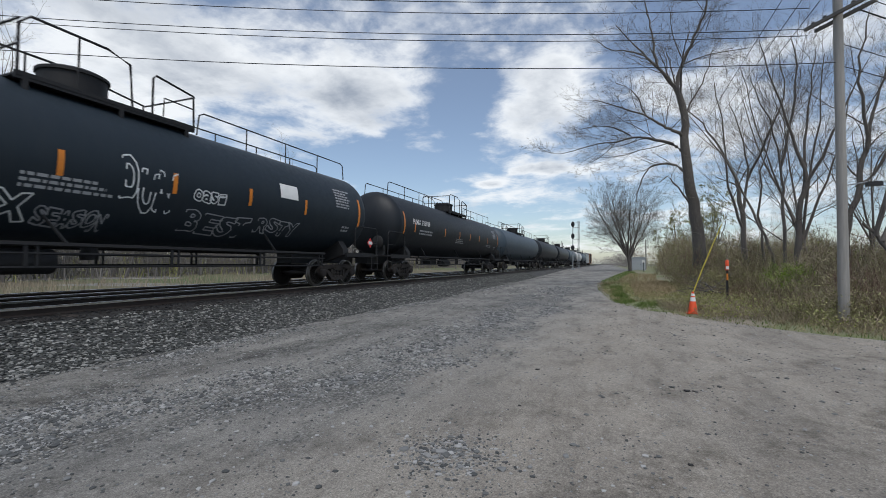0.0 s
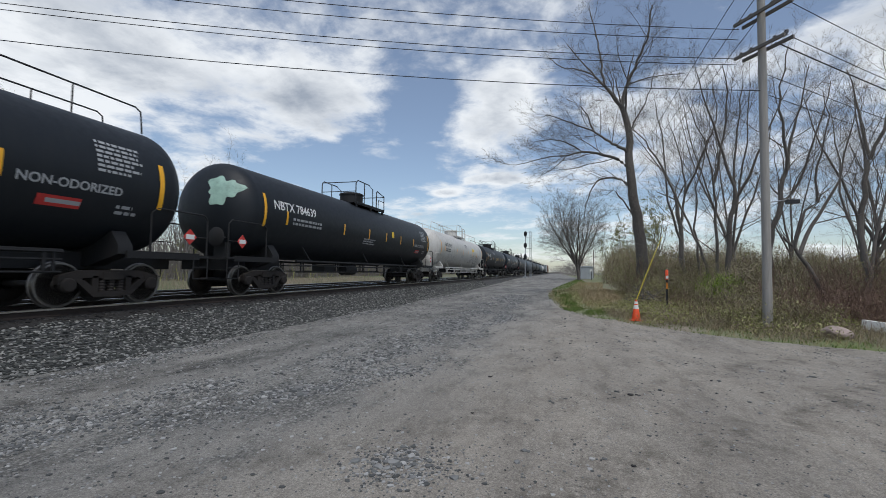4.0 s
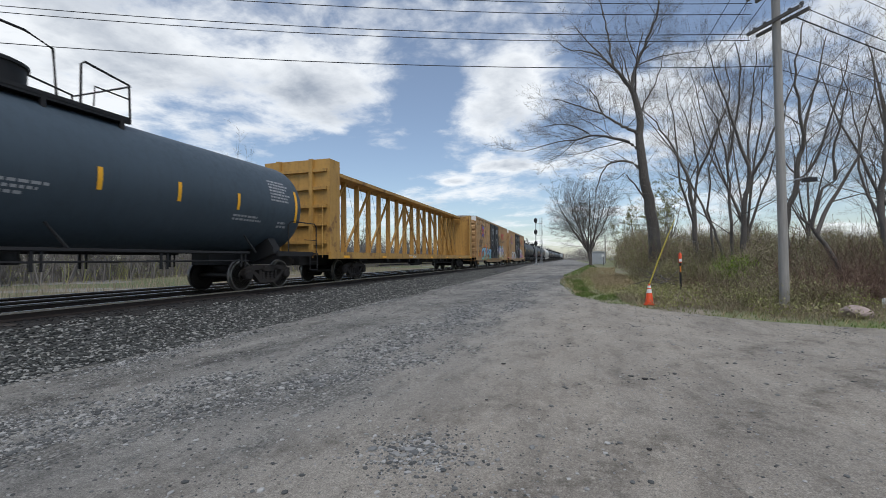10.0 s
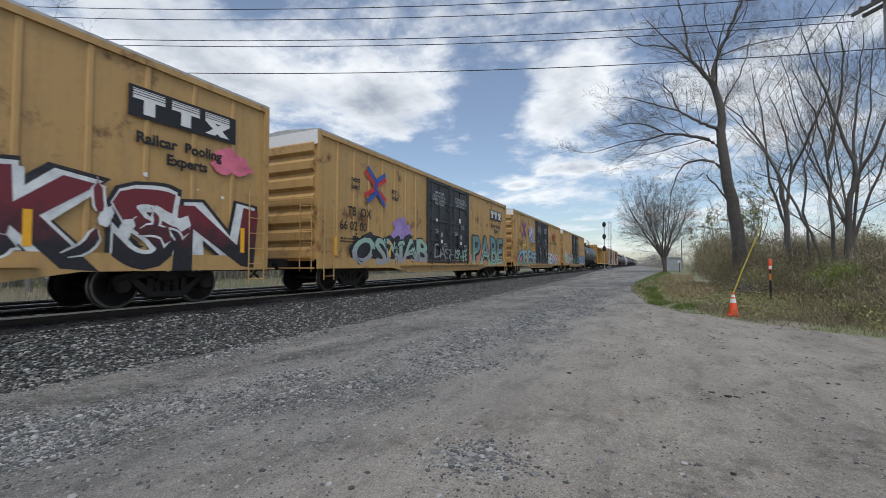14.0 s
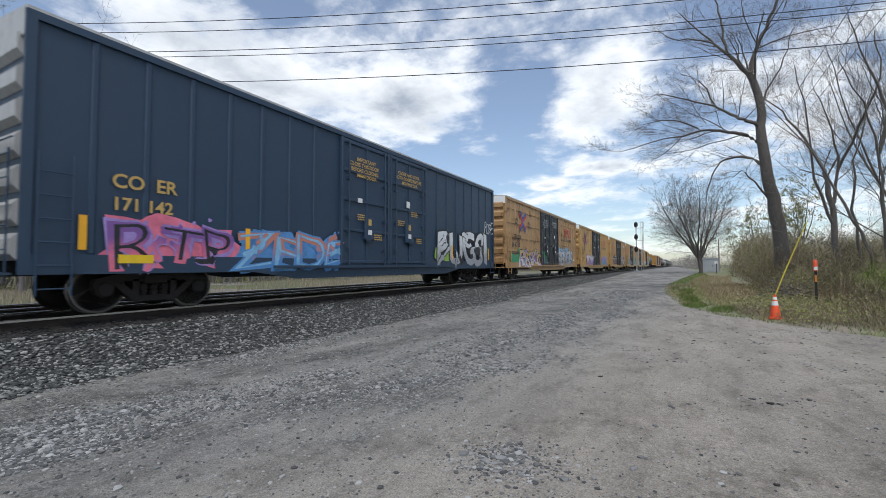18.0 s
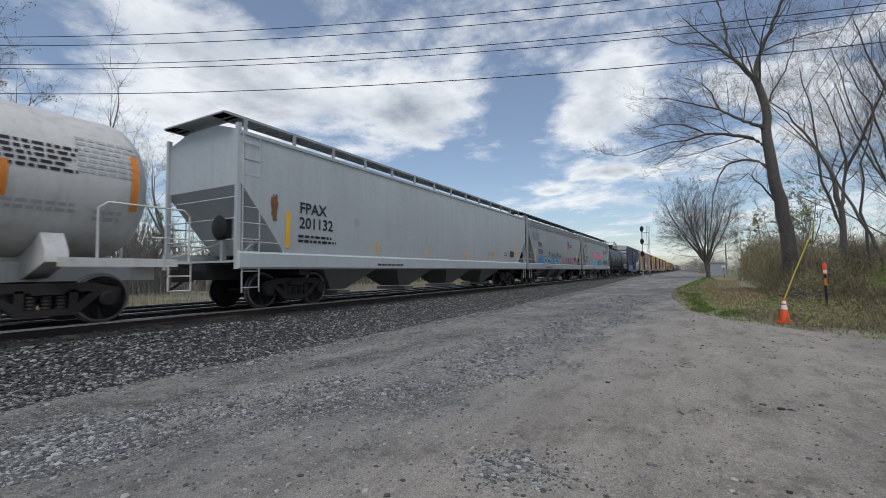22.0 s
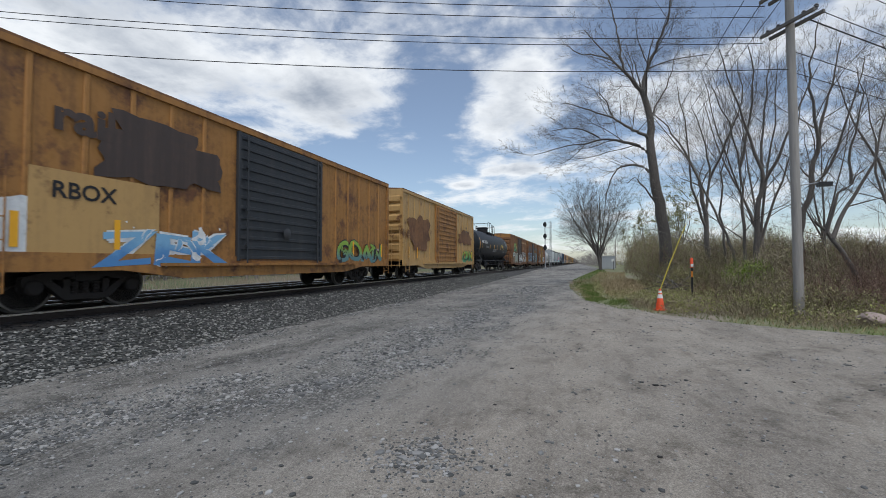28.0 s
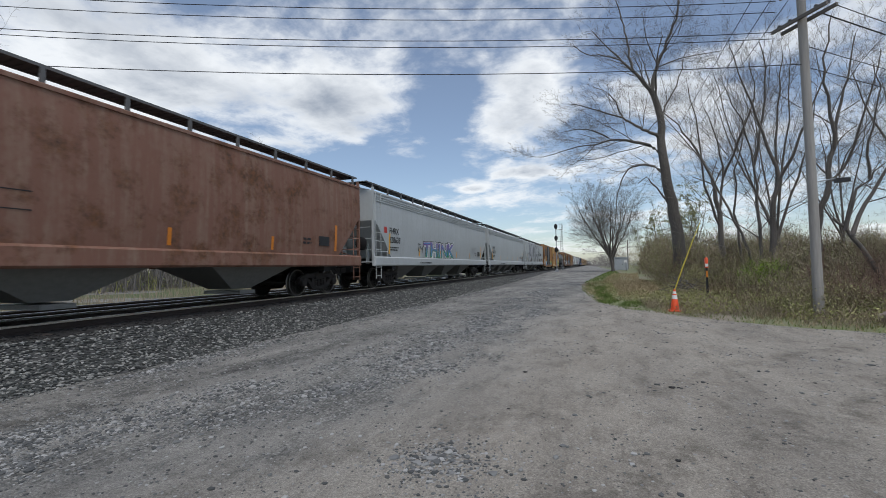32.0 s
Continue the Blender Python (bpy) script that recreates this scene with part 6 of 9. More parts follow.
def hut(x, y, z):
    h = thing("equipment_hut", "small pale grey metal railway equipment hut", "equipment hut", (x, y, z))
    part("wall_box", Shape().box(-1.1, 1.1, -0.9, 0.9, 0.1, 2.3), "shed_metal", h)
    part("roof", Shape().prism([(-1.2, 2.3), (1.2, 2.3), (1.15, 2.4), (0, 2.52), (-1.15, 2.4)], -1.0, 1.0, "y"), "shed_metal", h)
    part("base", Shape().box(-1.15, 1.15, -0.95, 0.95, -0.1, 0.1), "galvanised", h)
    d = part("door", Shape().box(-0.45, 0.35, -0.94, -0.902, 0.15, 2.1), "shed_metal", h)
    part("handle", Shape().box(0.2, 0.26, -0.97, -0.94, 1.0, 1.2), "signal_black", d)
    part("vent", Shape().box(0.5, 0.95, -0.93, -0.902, 1.4, 1.9), "white_paint", h)
    for k in (-0.75, -0.6, 0.6, 0.95):
        part("seam", Shape().box(k - 0.015, k + 0.015, -0.92, -0.9, 0.12, 2.28), "shed_metal", h)
    return h


hut(4.3, 86.0, 0.42)
mp = thing("marker_stake", "thin dark metal stake beside the hut", "stake", (4.55, 76.0, 0.4))
part("stake", Shape().tube([(0, 0, 0), (0, 0, 1.5)], 0.05, 6), "signal_black", mp)
tp = thing("telegraph_pole", "weathered wooden pole behind the hut", "pole", (6.3, 98.0, 0.4))
part("pole", Shape().tube([(0, 0, -0.3), (0, 0, 6.2)], 0.13, 8, 0.1), "pole_wood", tp)


def traffic_cone(x, y, z):
    c = thing("traffic_cone", "orange traffic cone with two white collars", "traffic cone", (x, y, z))
    part("base", Shape().prism([(-0.19, -0.13), (-0.13, -0.19), (0.13, -0.19), (0.19, -0.13), (0.19, 0.13), (0.13, 0.19), (-0.13, 0.19), (-0.19, 0.13)], 0, 0.035).mesh("base"), "orange_plastic", c).rotation_euler = (0, -math.pi / 2, 0)
    part("cone", Shape().lathe([(0.145, 0.03), (0.14, 0.06), (0.035, 0.70), (0.03, 0.71), (0.022, 0.70), (0.02, 0.6)], "z", 28), "orange_plastic", c)
    rr = lambda h: 0.14 - 0.105 * (h - 0.06) / 0.64 + 0.003
    part("collar", Shape().lathe([(rr(0.40), 0.40), (rr(0.53), 0.53)], "z", 28), "sleeve_white", c, "white reflective collar")
    part("collar", Shape().lathe([(rr(0.57), 0.57), (rr(0.65), 0.65)], "z", 28), "sleeve_white", c, "white reflective collar")
    return c


CX, CY = 2.41, 16.08
traffic_cone(CX, CY, verge_z(CX, CY) + 0.01)
rod = thing("fibreglass_rod", "long leaning yellow fibreglass rod stuck in the cone", "rod", (CX, CY, verge_z(CX, CY)))
part("rod", Shape().tube([(0.0, 0, 0.45), (0.02, 0, 0.72), (0.26, 0.02, 1.4), (0.6, 0.05, 2.3), (0.84, 0.06, 2.9)], 0.019, 7, 0.012), "rod_yellow", rod)
part("tip", Shape().tube([(0.84, 0.06, 2.9), (0.99, 0.07, 3.3)], 0.011, 6, 0.008), "white_paint", rod, "pale rod tip")

mk = thing("marker_post", "dark utility marker post with orange top", "marker post", (4.15, 19.8, 0.45))
part("post", Shape().box(-0.035, 0.035, -0.03, 0.03, -0.3, 1.15), "signal_black", mk)
part("cap", Shape().lathe([(0.06, 0.98), (0.062, 1.34), (0.03, 1.39)], "z", 12), "orange_plastic", mk, "orange tubular cap")
part("sticker", Shape().box(-0.05, 0.05, -0.066, -0.06, 1.02, 1.14), "sleeve_white", mk)
part("sticker", Shape().box(-0.03, 0.03, -0.036, -0.03, 0.6, 0.85), "reflector_orange", mk)


def utility_pole(x, y, z, height):
    p = thing("utility_pole", "tall weathered grey utility pole with double crossarms", "utility pole", (x, y, z))
    part("pole", Shape().tube([(0, 0, -0.4), (0, 0, 3.0), (-0.03, 0, height)], 0.125, 16, 0.1), "pole_wood", p)
    for h in (8.22, 9.28):
        for d in (-0.17, 0.17):
            arm = Shape().slab(-0.038, 0.038, -0.76, 0.76, h - 0.045, h + 0.045, 0.01)
            ob = part("crossarm", arm, "arm_wood", p)
            ob.location = (0, 0, 0)
            ob.rotation_euler = (0, 0, ARM)
            ob.location = (d * math.cos(ARM), d * math.sin(ARM), 0)
        for k in (-0.68, -0.36, 0.36, 0.68):
            i = Shape().lathe([(0.03, h + 0.05), (0.035, h + 0.1), (0.06, h + 0.12), (0.04, h + 0.15), (0.06, h + 0.17), (0.03, h + 0.21)], "z", 8)
            ob = part("insulator", i, "insulator", p)
            ob.location = (-math.sin(ARM) * k, math.cos(ARM) * k, 0)
    part("street_light_arm", Shape().tube([(0, 0, 3.62), (0.42, -0.26, 3.66)], 0.016, 6), "galvanised", p)
    part("lamp_head", Shape().box(0.38, 0.68, -0.38, -0.22, 3.54, 3.65), "signal_black", p, "small dark lamp head")
    return p


ARM = radians(31)
UX, UY = 5.66, 14.5
utility_pole(UX, UY, 0.15, 10.8)


def wire(name, a, b, sag, r=0.011, label="black overhead power cable"):
    w = Shape()
    A, B = Vector(a), Vector(b)
    w.tube([A.lerp(B, i / 24) - Vector((0, 0, sag * 4 * (i / 24) * (1 - i / 24))) for i in range(25)], r, 5)
    return tagged(part(name, w, "wire_black"), label, "cable", "overhead cables")




def long_wire(a, way, slope, lift, length, r=0.011):
    """A cable that leaves a point along a bearing, sagging and rising again."""
    w = Shape()
    w.tube([(a[0] + way[0] * s, a[1] + way[1] * s, a[2] + slope * s + lift * s * s) for s in np.linspace(0, length, 26)], r, 5)
    return tagged(part("power_cable", w, "wire_black"), "black overhead power cable", "cable", "overhead cables")


ACROSS, AWAY = (-0.9285, -0.3714), (0.77, 0.64)     # over the railway; off behind the wood
for a in ((5.28, 15.16, 8.42), (5.35, 15.58, 8.42), (5.66, 14.5, 7.1), (5.3, 15.2, 9.38), (5.37, 15.5, 9.2)):
    long_wire(a, ACROSS, -0.0535, 0.0025, 48)
for a, h in (((6.2, 14.1, 8.45), 0.0), ((6.0, 14.4, 8.45), 0.0), ((5.9, 14.3, 8.42), 0.0), ((6.15, 14.1, 9.5), 0.0), ((5.7, 14.5, 7.0), 0.0), ((5.7, 14.5, 7.6), 0.0)):
    long_wire(a, AWAY, -0.035 + h, 0.0011, 40)
for x, z in ((4.75, 9.65), (5.3, 9.65), (5.85, 9.7)):
    wire("power_cable", (x, 150.0, z + 0.3), (x, 14.5, z), 0.5)
    wire("power_cable", (x, 14.5, z), (x, -40.0, z + 0.2), 0.5)

# litter at the yard's edge
rk = thing("boulder", "pinkish concrete lump in the dead grass", "boulder", (6.72, 13.35, 0.24))
bmk = bmesh.new()
bmesh.ops.create_icosphere(bmk, subdivisions=3, radius=0.32)
for v in bmk.verts:
    v.co *= 1 + 0.25 * noise.noise(v.co * 3.1)
    v.co.z *= 0.55
mbk = bpy.data.meshes.new("rock")
bmk.to_mesh(mbk)
bmk.free()
rock_m = Mat("pink_concrete", 0.9)
rock_m.color(rock_m.mix(rock_m.noise(6, 6), rgb(0.2, 0.15, 0.13), rgb(0.42, 0.34, 0.31)))
part("rock", mbk, "pink_concrete", rk)
bmx = thing("guard_beam", "white weathered beam lying at the yard's edge", "beam", (8.8, 13.75, 0.26))
part("beam", Shape().slab(-1.2, 1.2, -0.12, 0.12, -0.12, 0.14, 0.02), "white_paint", bmx).rotation_euler = (0, radians(5), radians(-42))
lg = thing("brush_pile", "pile of dark cut branches by the marker post", "brush pile", (3.75, 21.6, 0.3))
pr = random.Random(77)
for i in range(24):
    tw = Twigs(770 + i)
    a = pr.uniform(0, 3.14)
    p = Vector((pr.gauss(0, 0.35), pr.gauss(0, 0.25), pr.uniform(0.02, 0.45)))
    tw.grow(p, Vector((math.cos(a), math.sin(a) * 0.5, pr.uniform(-0.1, 0.4))), pr.uniform(0.5, 1.2), pr.uniform(0.015, 0.04), 2, 3, (2, 4), 0.15, 0.0)
    part("cut_branch", tw.mesh("cut_branch"), "bark", lg)
rnd = random.Random(6)
clods = [(-1.1, 6.81, 0.035), (0.9, 6.52, 0.04), (1.02, 6.55, 0.025), (1.6, 12.2, 0.03), (-1.0, 5.0, 0.02), (2.2, 9.0, 0.025), (0.2, 11.0, 0.03), (0.6, 4.1, 0.025), (2.7, 7.2, 0.02)]
for x, y, s in clods:
    c = stones("dirt_clod", [(x + rnd.gauss(0, 0.02), y + rnd.gauss(0, 0.02), ground_z(x, y) + s * 0.3, s * rnd.uniform(0.7, 1.2)) for _ in range(1)], "dark_stone", "dark clod of dirt on the gravel")
    c["kind"] = ""
    c["category"] = "clod"

# ---- rolling stock ----
SPEED = 19.25
WHEEL = 0.457
CARS, WHEELSETS = [], []
CACHE = {}


def cached(key, make):
    if key not in CACHE:
        CACHE[key] = make()
    return CACHE[key]


def wheelset_mesh():
    s = Shape()
    s.lathe([(0.08, -1.12), (0.08, 1.12)], "x", 10)
    for k in (-1, 1):
        pr = [(0.12, 0.86), (0.13, 0.70), (0.36, 0.685), (0.385, 0.70), (0.40, 0.69), (WHEEL + 0.025, 0.69), (WHEEL + 0.022, 0.72)]
        s.slot = 0
        s.lathe([(r, k * x) for r, x in pr], "x", 28)
        s.slot = 1
        s.lathe([(WHEEL + 0.022, k * 0.72), (WHEEL, k * 0.732), (WHEEL - 0.004, k * 0.82), (0.415, k * 0.824), (0.405, k * 0.815)], "x", 28)
        s.slot = 0
        s.lathe([(0.405, k * 0.815), (0.38, k * 0.79), (0.30, k * 0.755), (0.17, k * 0.78), (0.13, k * 0.83), (0.1, k * 0.86)], "x", 28)
        for a in range(3):            # web bolts and a chalk mark, to tell the turn by
            t = 2 * math.pi * a / 3
            s.box(k * 0.76, k * 0.79, 0.26 * math.cos(t) - 0.03, 0.26 * math.cos(t) + 0.03, 0.26 * math.sin(t) - 0.03, 0.26 * math.sin(t) + 0.03)
    return s.mesh("wheelset")


def frame_mesh():
    s = Shape()
    x0, x1 = -0.07, 0.07
    s.prism([(-1.08, 0.60), (-0.95, 0.68), (-0.62, 0.76), (0.62, 0.76), (0.95, 0.68), (1.08, 0.60), (1.06, 0.47), (0.76, 0.50), (0.6, 0.60), (-0.6, 0.60), (-0.76, 0.50), (-1.06, 0.47)], x0, x1)
    s.prism([(-0.78, 0.56), (-0.40, 0.20), (0.40, 0.20), (0.78, 0.56), (0.60, 0.56), (0.30, 0.31), (-0.30, 0.31), (-0.60, 0.56)], x0 - 0.02, x1 + 0.02)
    for k in (-1, 1):
        s.box(x0, x1, k * 0.36 - 0.06, k * 0.36 + 0.06, 0.28, 0.64)
        s.lathe([(0.15, -0.02), (0.15, 0.10), (0.12, 0.13), (0.06, 0.135)], "x", 14, (0, k * 0.89, WHEEL))
        s.box(-0.06, 0.08, k * 0.89 - 0.17, k * 0.89 + 0.17, WHEEL + 0.1, WHEEL + 0.2)
    return s.mesh("side_frame")


def spring_mesh():
    s = Shape()
    s.lathe([(0.075, 0.30), (0.085, 0.33), (0.07, 0.36), (0.085, 0.39), (0.07, 0.42), (0.085, 0.45), (0.07, 0.48), (0.085, 0.51), (0.075, 0.54)], "z", 8)
    return s.mesh("spring")


def bolster_mesh():
    s = Shape()
    s.prism([(-1.1, 0.56), (-0.5, 0.42), (0.5, 0.42), (1.1, 0.56), (1.1, 0.72), (0.4, 0.74), (-0.4, 0.74), (-1.1, 0.72)], -0.22, 0.22, "y")
    s.lathe([(0.2, 0.72), (0.2, 0.80)], "z", 12)
    for k in (-1, 1):
        s.box(-0.9, 0.9, k * 0.42 - 0.05, k * 0.42 + 0.05, 0.36, 0.48)     # brake beam
    return s.mesh("truck")


def truck(car, y, mat="truck_brown"):
    tr = part("truck", cached("bolster", bolster_mesh), "truck_brown", car, at=(0, y, 0))
    for k in (-1, 1):
        part("side_frame", cached("frame", frame_mesh), "truck_brown", tr, at=(k * 1.0, 0, 0))
        for q in (-0.2, 0.0, 0.2):
            part("spring", cached("spring", spring_mesh), "truck_brown", tr, at=(k * 1.0, q, 0))
        w = part("wheelset", cached("wheels", wheelset_mesh), ["wheel_steel", "tread_steel"], tr, at=(0, k * 0.89, WHEEL))
        WHEELSETS.append((w, k))


def coupler_mesh():
    s = Shape()
    s.box(-0.1, 0.1, -1.0, 0.05, 0.76, 0.96)
    s.prism([(-0.16, 0.70), (0.2, 0.70), (0.22, 1.0), (-0.16, 1.0)], 0.0, 0.32, "y")
    s.tube([(0.35, -0.3, 0.9), (0.35, 0.1, 0.62), (0.2, 0.36, 0.5)], 0.03, 6)       # air hose
    s.tube([(0.15, -0.05, 0.95), (0.9, -0.1, 0.98), (1.25, -0.1, 0.8)], 0.018, 5)     # uncoupling lever
    return s.mesh("coupler")


def couplers(car, half):
    me = cached("coupler", coupler_mesh)
    part("coupler", me, "truck_brown", car, at=(0, half - 0.36, 0))
    c = part("coupler", me, "truck_brown", car, at=(0, -half + 0.36, 0))
    c.rotation_euler = (0, 0, math.pi)


def car_thing(kind, label, front, pitch):
    """A car whose body front stands at that place along the track at the start."""
    car = thing(kind, label, "train car", (TX, front - pitch / 2 + 0.93, RT), "cars of the freight train")
    CARS.append((car, front - pitch / 2 + 0.93))
    return car


def tank_car(front, pitch, mat, label, radius=1.5, zc=2.68, frame_mat="frame_black", rail_mat="frame_black", marks=(), strips="reflector_yellow", full_rail=False, long_dome=False, side_ladder=False, tagseed=0, far=False, placard=False, bonnet="frame_black", side_sill=None, tags=()):
    car = car_thing("tank_car", label, front + 0.4, pitch)
    half = pitch / 2
    tl = half - 0.8                       # half length of the tank shell
    R = radius
    s = Shape()
    prof = []
    hd = R * 0.52
    for i in range(17):
        a = math.pi / 2 * i / 16
        prof.append((max(0.004, R * math.sin(a)), -tl + hd * (1 - math.cos(a))))
    for i in range(17):
        a = math.pi / 2 * (16 - i) / 16
        prof.append((max(0.004, R * math.sin(a)), tl - hd * (1 - math.cos(a))))
    s.lathe([(r, h) for r, h in prof], "y", 64, (0, 0, zc))
    part("tank", s, mat, car)

    def surf(z):
        return math.sqrt(max(0.02, R * R - (z - zc) ** 2))

    ty = half - 2.55                       # truck centres
    for k in (-1, 1):
        truck(car, k * ty)
        u = Shape()
        u.box(-0.32, 0.32, min(k * (half - 0.5), k * (half - 4.2)), max(k * (half - 0.5), k * (half - 4.2)), 0.78, 1.14)
        u.prism([(-1.38, 1.12), (-0.5, 0.84), (0.5, 0.84), (1.38, 1.12), (1.38, 1.3), (1.15, 1.62), (0.75, 1.38), (-0.75, 1.38), (-1.15, 1.62), (-1.38, 1.3)], k * ty - 0.16, k * ty + 0.16, "y")
        part("stub_sill", u, frame_mat, car)
        e = Shape()
        ye = k * (half - 0.62)
        e.box(-1.45, 1.45, ye - 0.3, ye + 0.3, 1.1, 1.16)
        for sx in (-1, 1):
            e.box(sx * 1.42 - 0.03, sx * 1.42 + 0.03, min(ye, k * (ty + 0.0)), max(ye, k * ty), 1.04, 1.2)
            e.tube([(sx * 1.42, k * (half - 2.0), 1.2), (sx * 1.42, k * (half - 2.0), 2.1), (sx * 1.42, k * (half - 1.85), 2.22), (sx * 1.42, k * (half - 0.5), 2.22), (sx * 1.42, k * (half - 0.38), 2.1), (sx * 1.42, k * (half - 0.38), 1.1)], 0.022, 6)
            e.tube([(sx * 1.42, k * (half - 0.38), 1.62), (sx * 1.42, k * (half - 1.1), 1.62)], 0.016, 5)
            for q in (0.55, 0.85):
                e.tube([(sx * 1.44, k * (half - 0.35), q), (sx * 1.44, k * (half - 0.8), q)], 0.016, 5)
            for yy in (0.35, 0.8):
                e.tube([(sx * 1.44, k * (half - yy), 0.55), (sx * 1.44, k * (half - yy), 1.12)], 0.016, 5)
        part("end_platform", e, rail_mat, car)
    w = Shape()
    w.lathe([(0.27, 0), (0.29, 0.015), (0.27, 0.03)], "y", 18, (0.75, -half + 0.62, 1.75))
    w.tube([(0.75, -half + 0.65, 1.75), (0.75, -half + 1.0, 1.75)], 0.03)
    w.box(0.55, 0.95, -half + 0.78, -half + 1.0, 1.16, 1.6)
    part("brake_wheel", w, frame_mat, car)
    p = Shape()
    sill = 1.34
    for sx in (-1, 1):
        for z in ((1.13, 0.97, 0.73) if side_sill is None else side_sill):
            p.tube([(sx * sill, -ty + 1.2, z), (sx * sill, ty - 1.2, z)], 0.022 if z < 1.1 else 0.045, 5)
        n = int((2 * ty - 3) / 2.3)
        for i in range(n + 1):
            y = -ty + 1.5 + i * (2 * ty - 3) / n
            p.box(sx * sill - 0.02, sx * sill + 0.02, y - 0.03, y + 0.03, 0.72, 1.16)
            p.box(sx * sill - 0.02, sx * sill + 0.02, y + 0.14, y + 0.18, 0.72, 1.16)
            if i % 2 == 0:
                p.tube([(sx * sill, y + 0.6, 1.14), (sx * surf(1.75) * 0.99, y + 0.3, 1.65)], 0.03, 5)
    part("side_piping", p, rail_mat, car)
    v = Shape()
    v.lathe([(0.16, 0.85), (0.18, 0.95), (0.12, zc - R + 0.05)], "z", 12, (0, 0.4, 0))
    part("bottom_valve", v, "frame_black", car)
    part("air_tank", Shape().lathe([(0.24, -1.6), (0.24, -0.5)], "y", 12, (0.45, 0, 0.82)), "frame_black", car)
    part("brake_box", Shape().box(-0.3, 0.3, -2.9, -1.9, 0.7, 1.05), "frame_black", car)
    top = zc + R
    d = Shape()
    d.lathe([(0.58, -0.15), (0.58, 0.46), (0.62, 0.46), (0.62, 0.52), (0.5, 0.58), (0.05, 0.6)], "z", 24, (0, 0.0, top))
    part("manway", d, bonnet, car)
    g = Shape()
    for sx in (-1, 1):
        g.box(sx * 0.66 - 0.28, sx * 0.66 + 0.28, -1.35, 2.1, top - 0.10, top - 0.06)
        g.box(sx * 0.9 - 0.03, sx * 0.9 + 0.03, -1.35, 2.1, top - 0.16, top - 0.02)
        for y in (-1.2, 0.4, 1.9):
            g.box(sx * 0.9 - 0.04, sx * 0.9 + 0.04, y - 0.04, y + 0.04, top - 0.5, top - 0.05)
    part("platform", g, rail_mat, car)
    h = Shape()
    for sx in (-1, 1):
        x = sx * 0.92
        h.tube([(x, -1.32, top - 0.05), (x, -1.32, top + 0.82), (x, -1.15, top + 1.0), (x, 0.1, top + 1.0), (x, 0.55, top + 0.86), (x, 0.62, top - 0.05)], 0.026, 6)
        h.tube([(x, -0.4, top - 0.05), (x, -0.4, top + 1.0)], 0.022, 6)
        h.tube([(x, 1.05, top - 0.05), (x, 1.05, top + 0.78), (x, 1.12, top + 0.86), (x, 2.05, top + 0.72), (x, 2.08, top - 0.05)], 0.026, 6)
        h.tube([(x, 1.3, top + 0.0), (x, 1.32, top + 0.42), (x, 2.06, top + 0.4)], 0.018, 5)
    h.tube([(-0.92, -1.32, top + 0.9), (0.92, -1.32, top + 0.9)], 0.022, 5)
    h.tube([(-0.92, -1.32, top + 0.45), (0.92, -1.32, top + 0.45)], 0.018, 5)
    h.tube([(-0.92, 2.08, top + 0.7), (0.92, 2.08, top + 0.7)], 0.022, 5)
    part("platform_railing", h, rail_mat, car)
    if full_rail:
        for k in (-1, 1):
            y0, y1 = (2.4, tl - 0.9) if k > 0 else (-tl + 0.9, -1.7)
            for sx in (-0.62, 0.62):
                r = Shape()
                r.tube([(sx, y0, top - 0.1), (sx, y0 + 0.06, top + 0.42), (sx, y0 + 0.2, top + 0.5), (sx, y1 - 0.2, top + 0.5), (sx, y1 - 0.06, top + 0.42), (sx, y1, top - 0.1)], 0.02, 5)
                n = 4
                for i in range(1, n):
                    y = y0 + (y1 - y0) * i / n
                    r.tube([(sx, y, top - 0.12), (sx, y, top + 0.5)], 0.018, 5)
                part("top_railing", r, rail_mat, car)
    if side_ladder:
        for sx in (-1, 1):
            lad = Shape()
            pts = []
            for i in range(9):
                a = radians(25 + i * 8.5)
                pts.append((sx * (R + 0.1) * math.sin(a), zc + (R + 0.1) * math.cos(a)))
            pts.append((sx * (R + 0.06), zc - 0.3))
            pts.append((sx * (R + 0.02), 0.75))
            for yy in (1.25, 1.72):
                lad.tube([(x, yy, z) for x, z in pts], 0.02, 5)
            for x, z in pts:
                lad.tube([(x, 1.25, z), (x, 1.72, z)], 0.016, 5)
            for z in np.arange(0.9, zc - 0.4, 0.36):
                lad.tube([(sx * (R + 0.03), 1.25, z), (sx * (R + 0.03), 1.72, z)], 0.016, 5)
            part("ladder", lad, rail_mat, car)
    if far:
        return car
    zz = zc - 0.34
    for y in (-0.78, -0.36, -0.1, 0.12, 0.34, 0.57):
        patch(car, y * tl, zz, 0.1, 0.46, strips, surf)
    for y in (-0.9, 0.885):
        patch(car, y * tl, zc - 0.5, 0.12, 1.05, strips, surf, cuts=8)
    for m in marks:
        m(car, surf, zc, tl)
    bars(car, tl * 0.74, zc + 0.1, 1.0, 0.7, 7, "grey_letter", surf)
    if not placard:
        bars(car, tl * 0.56, zc - 0.62, 1.3, 0.2, 2, "grey_letter", surf)
    bars(car, tl * 0.79, zc - 0.72, 0.5, 0.24, 2, "grey_letter", surf)
    bars(car, -tl * 0.15, zc - 0.6, 1.5, 0.3, 3, "grey_letter", surf)
